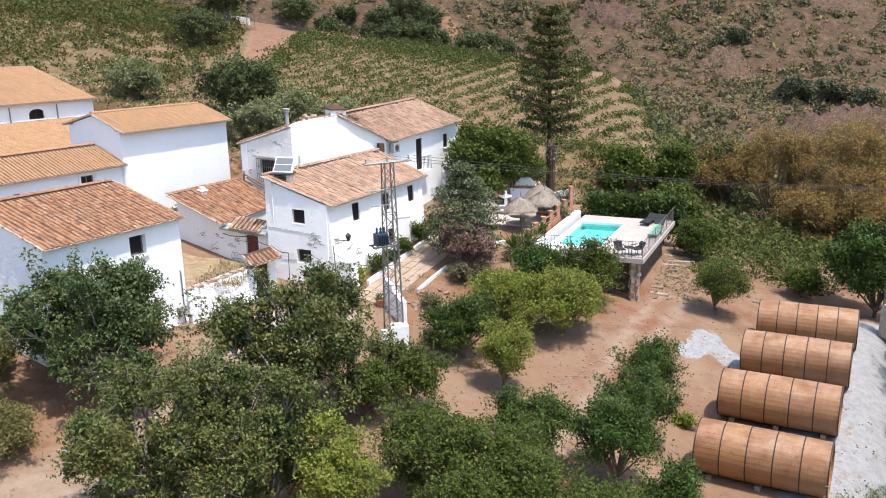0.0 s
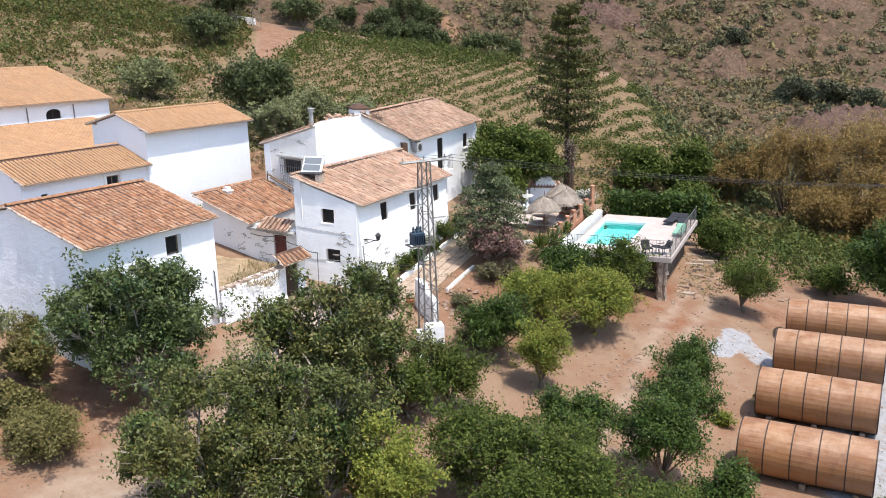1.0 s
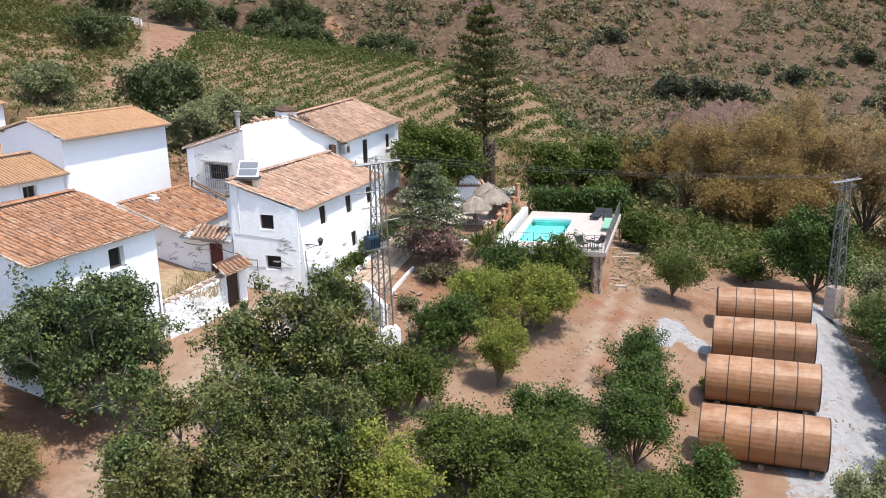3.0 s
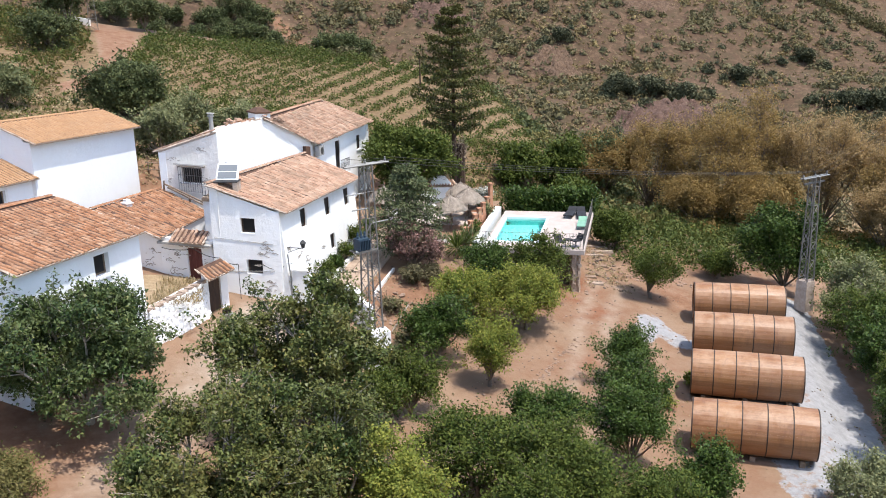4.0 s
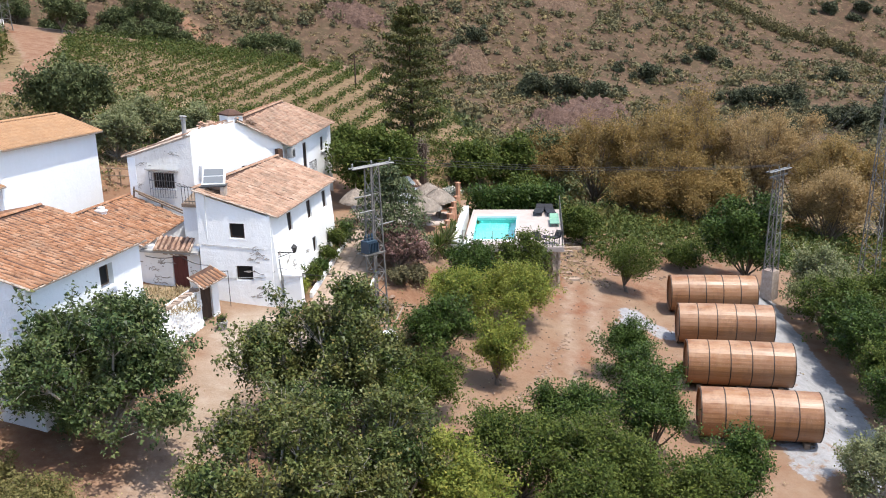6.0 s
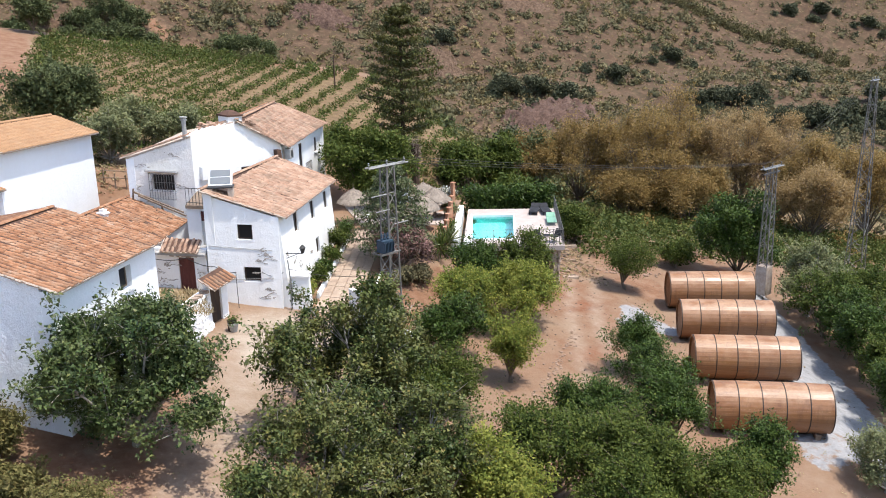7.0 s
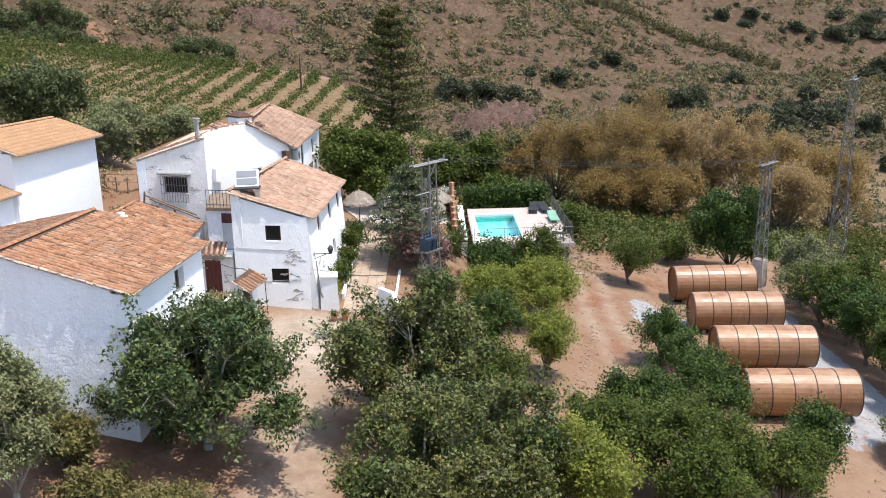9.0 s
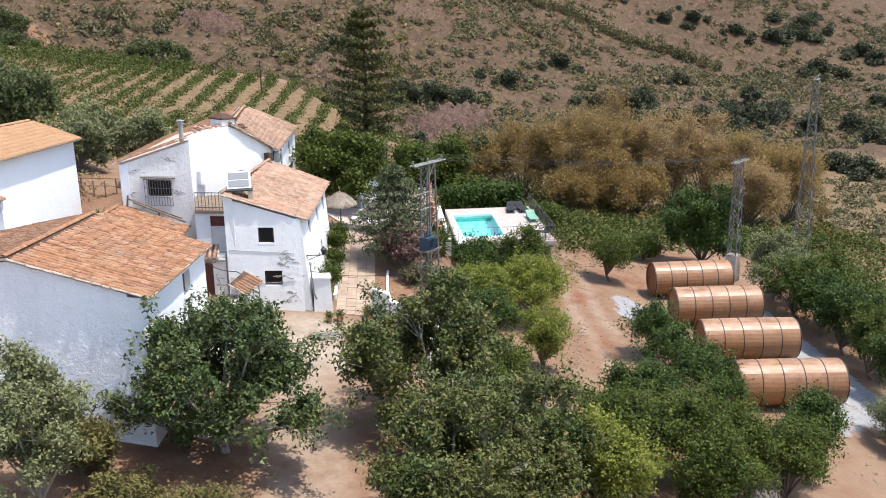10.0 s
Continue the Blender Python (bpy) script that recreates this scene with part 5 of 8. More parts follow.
def barrel_thing():
    thing = new("barrel_cabin")
    staves = 32
    half = math.pi / staves
    s = Shape()
    n = 10
    for i in range(n + 1):
        x = -BARREL_L / 2 + BARREL_L * i / n
        bulge = 0.025 * (1 - (2 * i / n - 1) ** 2)
        for a, r in ((-half * 0.993, BARREL_R - 0.002), (0, BARREL_R + 0.002), (half * 0.993, BARREL_R - 0.002), (half * 0.95, BARREL_R - 0.06), (-half * 0.95, BARREL_R - 0.06)):
            s.v.append((x, (r + bulge) * math.sin(a), (r + bulge) * math.cos(a)))
    for i in range(n):
        for j in range(5):
            s.f.append((i * 5 + j, i * 5 + (j + 1) % 5, (i + 1) * 5 + (j + 1) % 5, (i + 1) * 5 + j))
    s.f += [(4, 3, 2, 1, 0), tuple(n * 5 + j for j in range(5))]
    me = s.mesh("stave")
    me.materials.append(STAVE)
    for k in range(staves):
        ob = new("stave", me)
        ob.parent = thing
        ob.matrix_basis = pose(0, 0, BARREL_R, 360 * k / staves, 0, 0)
    for i in range(6):
        x = -BARREL_L / 2 + 0.03 + (BARREL_L - 0.06) * i / 5
        bulge = 0.025 * (1 - (2 * i / 5 - 1) ** 2)
        h = Shape()
        r = BARREL_R + 0.004 + bulge
        h.lathe([(r, -0.026), (r + 0.01, -0.022), (r + 0.01, 0.022), (r, 0.026), (r - 0.02, 0.026), (r - 0.02, -0.026), (r, -0.026)], pose(x, 0, BARREL_R, 0, 90, 0), 40, False)
        part("hoop", h, HOOP, thing)
    for side in (-1, 1):
        boards = 11
        for b in range(boards):
            y0 = -BARREL_R + 2 * BARREL_R * b / boards
            y1 = y0 + 2 * BARREL_R / boards - 0.012
            r = BARREL_R - 0.05
            z0 = [math.sqrt(max(r * r - y * y, 0.0)) for y in (y0, y1)]
            if max(z0) < 0.05:
                continue
            x = side * (BARREL_L / 2 - 0.12)
            d = 0.03
            sh = Shape()
            sh.hexa([(x - d, y0, BARREL_R - z0[0]), (x + d, y0, BARREL_R - z0[0]), (x + d, y1, BARREL_R - z0[1]), (x - d, y1, BARREL_R - z0[1])],
                    [(x - d, y0, BARREL_R + z0[0]), (x + d, y0, BARREL_R + z0[0]), (x + d, y1, BARREL_R + z0[1]), (x - d, y1, BARREL_R + z0[1])])
            part("head_board", sh, HEADWOOD, thing)
    for x in (-1.9, 0.0, 1.95):
        c = Shape()
        for y in (-0.62, 0.62):
            c.box((0.22, 0.4, 0.26), pose(x, y, -0.08))
        c.box((0.2, 1.5, 0.1), pose(x, 0, -0.09))
        part("cradle", c, OLDWOOD, thing)
    return tagged(thing, "large oiled oak barrel lying on timber cradles, dark hoops", "barrel", "barrels in a row")


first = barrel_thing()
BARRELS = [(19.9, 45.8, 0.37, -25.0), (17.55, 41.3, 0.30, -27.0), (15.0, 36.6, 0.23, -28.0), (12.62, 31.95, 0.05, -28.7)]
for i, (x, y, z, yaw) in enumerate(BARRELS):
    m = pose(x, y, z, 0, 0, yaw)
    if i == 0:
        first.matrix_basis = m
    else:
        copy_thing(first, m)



# ---- lattice pylons ----
def pylon(name, label, x, y, z0, z1, wide0, wide1, yaw, arm, mat, bays):
    thing = empty(name, pose(x, y, z0, 0, 0, yaw), label, "pylon")
    h = z1 - z0
    leg = 0.045
    corners = [(-1, -1), (1, -1), (1, 1), (-1, 1)]

    def at_height(c, f):
        w = (wide0 + (wide1 - wide0) * f) / 2
        return Vector((c[0] * w, c[1] * w, h * f))

    for c in corners:
        part("leg", Shape().tube(at_height(c, 0), at_height(c, 1), leg, leg * 0.8, 4), mat, thing)
    for k in range(4):
        a, b = corners[k], corners[(k + 1) % 4]
        for i in range(bays):
            f0, f1 = i / bays, (i + 1) / bays
            part("brace", Shape().tube(at_height(a if i % 2 else b, f0), at_height(b if i % 2 else a, f1), 0.02, n=4), mat, thing)
            if i % 2 == 0:
                part("strut", Shape().tube(at_height(a, f0), at_height(b, f0), 0.018, n=4), mat, thing)
    if arm:
        s = Shape()
        for y0 in (-0.12, 0.12):
            s.tube((-arm, y0, h), (arm, y0, h), 0.045, n=4)
        for i in range(7):
            s.tube((-arm + arm * i / 3, -0.12, h), (-arm + arm * min(i + 1, 6) / 3, 0.12, h), 0.02, n=4)
        part("crossarm", s, GALV, thing)
        for x0 in (-arm * 0.9, 0.0, arm * 0.9):
            part("insulator", Shape().lathe([(0.03, 0), (0.07, 0.05), (0.03, 0.1), (0.07, 0.15), (0.03, 0.2), (0.07, 0.25), (0.03, 0.3)], pose(x0, 0, h + 0.03) @ Matrix.Scale(0.7, 4), 8), GALV, thing)
    return thing


pyl = pylon("power_pylon", "slim grey lattice power pylon carrying a small transformer", -2.75, 39.75, 2.3, 11.8, 0.75, 0.42, 25, 1.15, STEEL_RUST, 16)
for x0, z0, l in ((-0.75, 8.3, 0.9), (0.5, 6.9, 0.8), (-0.55, 7.6, 0.8)):
    part("side_arm", Shape().tube((x0 - l / 2, -0.25, z0), (x0 + l / 2, -0.25, z0), 0.03, n=4), GALV, pyl)
tr = part("transformer", Shape().box((0.56, 0.45, 0.54), pose(-0.6, -0.35, 5.8)), BLUEGREY, pyl, "blue-grey oil transformer")
fins = Shape()
for i in range(7):
    fins.box((0.03, 0.10, 0.42), pose(-0.86 + 0.085 * i, -0.625, 5.85))
part("cooling_fins", fins, BLUEGREY, tr)
bush = Shape()
for i in range(3):
    bush.lathe([(0.05, 0), (0.07, 0.08), (0.04, 0.12), (0.06, 0.2), (0.02, 0.3)], pose(-0.78 + 0.18 * i, -0.35, 6.34), 7)
part("bushings", bush, BLUEGREY, tr)
plat = Shape()
for y0 in (-0.62, -0.08):
    plat.box((1.15, 0.07, 0.06), pose(-0.5, y0, 5.735))
for x0 in (-0.95, -0.5, -0.05):
    plat.box((0.06, 0.6, 0.05), pose(x0, -0.35, 5.7))
part("platform", plat, STEEL_RUST, pyl)
cab = empty("meter_cabinet", pose(-2.3, 39.3, 2.05, 0, 0, 12), "whitewashed masonry meter cabinet at the pylon's foot", "cabinet")
part("body", Shape().box((0.85, 0.7, 2.15), pose(0.22, 0, 0)), OLDWHITE, cab)
part("side_body", Shape().box((0.28, 0.6, 1.85), pose(-0.42, 0.1, 0)), OLDWHITE, cab)
part("meter_door", Shape().box((0.42, 0.04, 0.62), pose(0.35, -0.37, 0.75)), PALE_CONCRETE, cab)
for z0 in (0.85, 1.12):
    part("meter_window", Shape().box((0.26, 0.03, 0.14), pose(0.35, -0.395, z0)), CONCRETE, cab)

pyl2 = pylon("power_pylon", "grey lattice power pylon behind the barrels", 24.85, 47.1, 2.6, 9.95, 0.66, 0.4, 20, 1.2, STEEL_RUST, 13)
part("pylon_footing", Shape().box((0.8, 0.8, 1.9), pose(0, 0, -0.95), 0.92), MORTAR, pyl2)
part("lower_arm", Shape().box((1.9, 0.08, 0.1), pose(0, 0, 6.95)), STEEL_RUST, pyl2)
pylon("power_pylon", "tall pale lattice power pylon beyond the yard", 36.0, 50.9, -0.2, 15.2, 1.25, 0.35, 30, 0.8, STEEL_RUST, 18)
pylon("power_pylon", "small lattice pylon beside the vineyard track", -27.0, 130.5, float(height(-27.0, 130.5)) - 0.2, 22.4, 1.15, 0.5, 10, 0.9, STEEL_RUST, 10)


def cable(name, label, points, sag, radius=0.012, mat=IRON):
    s = Shape()
    for a, b in zip(points, points[1:]):
        a, b = Vector(a), Vector(b)
        last = a
        for i in range(1, 15):
            f = i / 14
            p = a.lerp(b, f) - Vector((0, 0, sag * 4 * f * (1 - f)))
            s.tube(last, p, radius, n=4, caps=False)
            last = p
    ob = part(name, s, mat)
    return tagged(ob, label, "cable", "power lines")


for k in (-1, 0, 1):
    cable("power_line", "thin dark power line strung between the pylons", [(-2.75 + 1.0 * k, 39.75 + 0.4 * k, 12.1), (24.85 + 1.05 * k, 47.1 + 0.4 * k, 10.25), (36.0 + 0.7 * k, 50.9 + 0.3 * k, 15.4)], 0.35, 0.008)
cable("house_cable", "thin cable looping from the pylon to the cottage wall", [(-2.75, 39.75, 7.0), (-5.9, 46.1, 5.6), (-7.2, 46.2, 5.5)], 0.3, 0.014)
cable("house_cable", "black cable hanging across the shed and cottage walls", [(-12.3, 47.7, 6.1), (-10.7, 47.2, 6.15), (-9.4, 46.7, 5.75), (-8.45, 46.35, 5.5), (-8.3, 46.2, 3.3)], 0.12, 0.022, BLACK)

# ---- pool terrace ----
DK = [(5.88, 51.25), (11.5, 48.8), (15.6, 57.75), (9.98, 60.2)]
POOL = [(7.0, 52.5), (9.45, 51.5), (12.1, 57.25), (9.5, 58.3)]
ZD = 4.46
POOL_MID = (9.6, 54.85)
pool = empty("pool_terrace", p3(DK[0], ZD), "raised pool terrace paved in pinkish stone on a dark retaining wall", "pool", world_parts=True)
ring = Shape()
for i in range(4):
    a, b, c, d = DK[i], DK[(i + 1) % 4], POOL[(i + 1) % 4], POOL[i]
    ring.hexa([p3(q, ZD - 0.28) for q in (a, b, c, d)], [p3(q, ZD) for q in (a, b, c, d)])
part("deck", ring, DECK, pool)
basin = Shape()
low = [v2(q, POOL_MID, 0.03) for q in POOL]
basin.add([p3(q, ZD - 0.27) for q in POOL] + [p3(q, ZD - 1.6) for q in low], [(0, 1, 5, 4), (1, 2, 6, 5), (2, 3, 7, 6), (3, 0, 4, 7), (4, 5, 6, 7)])
part("basin", basin, POOLTILE, pool, "turquoise tiled basin")
rim = Shape()
for i in range(4):
    a, b = POOL[i], POOL[(i + 1) % 4]
    ctr = POOL_MID
    a2, b2 = v2(a, ctr, -0.09), v2(b, ctr, -0.09)
    a1, b1 = v2(a, ctr, 0.02), v2(b, ctr, 0.02)
    rim.hexa([p3(q, ZD - 0.2) for q in (a2, b2, b1, a1)], [p3(q, ZD + 0.035) for q in (a2, b2, b1, a1)])
part("coping", rim, WHITEPAINT, pool, "white coping")
wat = part("water", Shape().add([p3(v2(q, POOL_MID, 0.021), ZD - 0.11) for q in POOL], [(0, 1, 2, 3)]), WATER, pool, "clear turquoise water")
wat.visible_shadow = False
part("white_apron", Shape().hexa([p3(q, ZD + 0.003) for q in (DK[0], (7.4, 50.62), (6.75, 52.2), (9.5, 58.6))], [p3(q, ZD + 0.012) for q in (DK[0], (7.4, 50.62), (6.75, 52.2), (9.5, 58.6))]), WHITEPAINT, pool)
# the dark rubble tone also stands for the shade below the deck
for a, b in (((6.6, 52.1), (11.1, 50.15)), ((11.15, 50.15), (14.8, 57.7))):
    wall(pool, "retaining_wall", a, b, -0.6, [(0, ZD - 0.29), (1, ZD - 0.29)], mat=DARKRUBBLE, thick=0.3, label="rubble retaining wall, darkened for the shade under the deck")
pier = Shape()
pr = random.Random(29)
for k in range(21):
    for c in range(4):
        pier.box((pr.uniform(0.2, 0.34), pr.uniform(0.2, 0.34), 0.2), pose(11.16 + (c % 2 - 0.5) * 0.26, 49.4 + (c // 2 - 0.5) * 0.26, 0.0 + 0.198 * k, pr.uniform(-4, 4), pr.uniform(-4, 4), pr.uniform(0, 90)), pr.uniform(0.8, 0.98))
part("stone_pier", pier, STONE, pool, "rough rubble pier under the corner of the deck")
for f in (0.25, 0.5, 0.75):
    q = v2((6.6, 51.4), (11.0, 49.5), f)
    part("prop", Shape().box((0.22, 0.22, ZD + 0.3), pose(q[0], q[1], -0.6, 0, 0, -23)), DARKRUBBLE, pool)
for a, b in ((DK[0], DK[1]), (DK[1], DK[2])):
    a, b = p3(v2(a, POOL_MID, 0.02), ZD), p3(v2(b, POOL_MID, 0.02), ZD)
    n = int((b - a).length / 0.2)
    fence = empty("pool_fence", a, "low dark iron fence with thin bars round the pool terrace", "fence", "pool fence", world_parts=True)
    for z in (0.08, 0.98):
        part("rail", Shape().tube(a + Vector((0, 0, z)), b + Vector((0, 0, z)), 0.016, n=4), STEEL_RUST, fence)
    for i in range(n + 1):
        q = a.lerp(b, i / n)
        part("post" if i % 9 == 0 else "bar", Shape().tube(q, q + Vector((0, 0, 1.02 if i % 9 == 0 else 0.98)), 0.022 if i % 9 == 0 else 0.008, n=4), STEEL_RUST, fence)
# parapet with brick pillars along the upper side of the pool
ledge = empty("pillar_parapet", p3((9.0, 58.0), 4.1), "white parapet with orange brick pillars and timber rails", "wall", world_parts=True)
P0, P1 = Vector((5.75, 52.3, 4.1)), Vector((9.55, 60.5, 4.1))
part("low_wall", Shape().hexa([P0 + Vector((-0.18, 0.1, -0.6)), P0 + Vector((0.18, -0.1, -0.6)), P1 + Vector((0.18, -0.1, -0.6)), P1 + Vector((-0.18, 0.1, -0.6))],
                              [P0 + Vector((-0.18, 0.1, 0.5)), P0 + Vector((0.18, -0.1, 0.5)), P1 + Vector((0.18, -0.1, 0.62)), P1 + Vector((-0.18, 0.1, 0.62))]), WHITEPAINT, ledge)
S0, S1B = P0 + Vector((-0.5, 0.25, 0.3)), P1 + Vector((-0.5, 0.25, 0.45))
for i in range(7):
    q = S0.lerp(S1B, i / 6)
    tall = 1.0 + 0.03 * i + (0.6 if i == 6 else 0)
    pi = part("pillar", Shape().box((0.24, 0.24, tall), pose(q.x, q.y, q.z, 0, 0, 25)), BRICK, ledge)
    part("pillar_cap", Shape().box((0.31, 0.31, 0.07), pose(q.x, q.y, q.z + tall + 0.002, 0, 0, 25)), BRICK, pi)
    if i < 6:
        r = S0.lerp(S1B, (i + 1) / 6)
        for z in (0.45, 0.85):
            part("rail", Shape().tube(q + Vector((0, 0, z)), r + Vector((0, 0, z + 0.02)), 0.04, n=6), OLDWOOD, ledge)
        m = q.lerp(r, 0.5)
        part("brick_panel", Shape().box(((r - q).length - 0.25, 0.14, 0.36), pose(m.x, m.y, m.z, 0, 0, 65.1)), BRICK, ledge)
part("brick_bench", Shape().box((3.6, 0.5, 1.0), pose(7.4, 61.0, 4.2, 0, 0, 4)), BRICK, ledge)


# ---- thatched parasols ----
def parasol():
    thing = new("thatched_parasol")
    part("pole", Shape().tube((0, 0, -0.1), (0, 0, 2.35), 0.05, n=8), BARK, thing)
    rng = random.Random(8)
    n = 26
    s = Shape()
    prof = [(0.04, 2.62), (0.12, 2.5), (0.55, 2.32), (1.0, 2.05), (1.3, 1.75), (1.33, 1.62), (1.0, 1.85), (0.4, 2.15)]
    for r, z in prof:
        for i in range(n):
            k = 1 + rng.uniform(-0.05, 0.05)
            a = 2 * math.pi * i / n
            s.v.append((r * k * math.cos(a), r * k * math.sin(a), z + rng.uniform(-0.05, 0.05)))
    for j in range(len(prof) - 1):
        for i in range(n):
            s.f.append((j * n + i, j * n + (i + 1) % n, (j + 1) * n + (i + 1) % n, (j + 1) * n + i))
    part("thatch", s, THATCH, thing)
    fr = np.random.default_rng(4)
    k = 700
    f = fr.random(k) ** 0.5
    a = fr.uniform(0, 2 * math.pi, k)
    r = 0.1 + 1.22 * f
    c = np.stack([r * np.cos(a), r * np.sin(a), 2.58 - 0.62 * f ** 1.6 - 0.12 * f], -1)
    d = np.stack([np.cos(a) * 0.7, np.sin(a) * 0.7, -0.75 + 0 * a], -1) * fr.uniform(0.18, 0.34, (k, 1))
    w = np.stack([-np.sin(a), np.cos(a), 0 * a], -1) * 0.03
    me = quick_mesh("thatch_fringe", np.stack([c - w, c + w, c + d + w * 0.3, c + d - w * 0.3], 1).reshape(-1, 3), np.arange(4 * k).reshape(k, 4))
    part("thatch_fringe", me, THATCH, thing)
    part("finial", Shape().tube((0, 0, 2.55), (0.04, 0.02, 2.95), 0.03, 0.015, 6), BARK, thing)
    return tagged(thing, "grey thatched parasol on a wooden pole", "parasol", "thatched parasols")


first_parasol = parasol()
for i, (x, y, z, sc) in enumerate(((6.83, 61.2, 7.0, 1.0), (4.97, 56.2, 7.1, 1.0), (0.98, 58.4, 7.25, 1.0), (2.57, 56.0, 7.05, 0.95), (6.81, 58.87, 7.05, 0.95))):
    m = pose(x, y, z - 2.55, 0, 0, 50 * i)
    if i == 0:
        first_parasol.matrix_basis = m
        first_parasol.scale = (0.8, 0.8, 0.96)
    else:
        copy_thing(first_parasol, m)


# ---- loungers and chairs by the pool ----
def lounger(mat, label):
    thing = new("sun_lounger")
    part("frame", Shape().box((1.9, 0.62, 0.05), pose(0, 0, 0.22)), mat, thing)
    part("backrest", Shape().box((0.7, 0.58, 0.05), pose(0.62, 0, 0.30, 0, -24, 0)), mat, thing)
    for x in (-0.8, 0.7):
        for y in (-0.26, 0.26):
            part("leg", Shape().tube((x, y, 0), (x, y, 0.23), 0.025, n=5), mat, thing)
    return tagged(thing, label, "lounger")


def terrace_chair(mat, label, name="terrace_chair"):
    thing = new(name)
    part("seat", Shape().box((0.5, 0.5, 0.05), pose(0, 0, 0.38)), mat, thing)
    part("backrest", Shape().box((0.05, 0.5, 0.42), pose(0.25, 0, 0.40, 0, 30, 0)), mat, thing)
    for x in (-0.22, 0.22):
        for y in (-0.22, 0.22):
            part("leg", Shape().tube((x, y, 0), (x, y, 0.39), 0.02, n=5), IRON, thing)
    for y in (-0.25, 0.25):
        part("armrest", Shape().box((0.5, 0.05, 0.03), pose(0, y, 0.58)), mat, thing)
    return tagged(thing, label, "chair", "pool chairs")


for x, y, yaw in ((13.75, 57.3, 58), (14.4, 56.95, 72)):
    lo = lounger(DARKFABRIC, "black reclining sun lounger on the pool deck")
    lo.matrix_basis = pose(x, y, ZD, 0, 0, yaw)
    lo["group"] = "sun loungers"
lo = lounger(GREENPLASTIC, "bright green plastic sun lounger by the fence")
lo.matrix_basis = pose(13.45, 54.25, ZD, 0, 0, 66)
for x, y, yaw in ((10.35, 49.75, 100), (11.3, 49.75, 20)):
    ch = terrace_chair(DARKFABRIC, "dark sling chair by the pool fence")
    ch.matrix_basis = pose(x, y, ZD, 0, 0, yaw)
tb = new("side_table")
part("tabletop", Shape().lathe([(0.28, 0.42), (0.28, 0.46)], None, 14), DARKFABRIC, tb)
part("stem", Shape().tube((0, 0, 0), (0, 0, 0.43), 0.03, n=6), IRON, tb)
tagged(tb, "small round dark side table between chairs", "table")
tb.matrix_basis = pose(10.9, 49.95, ZD)

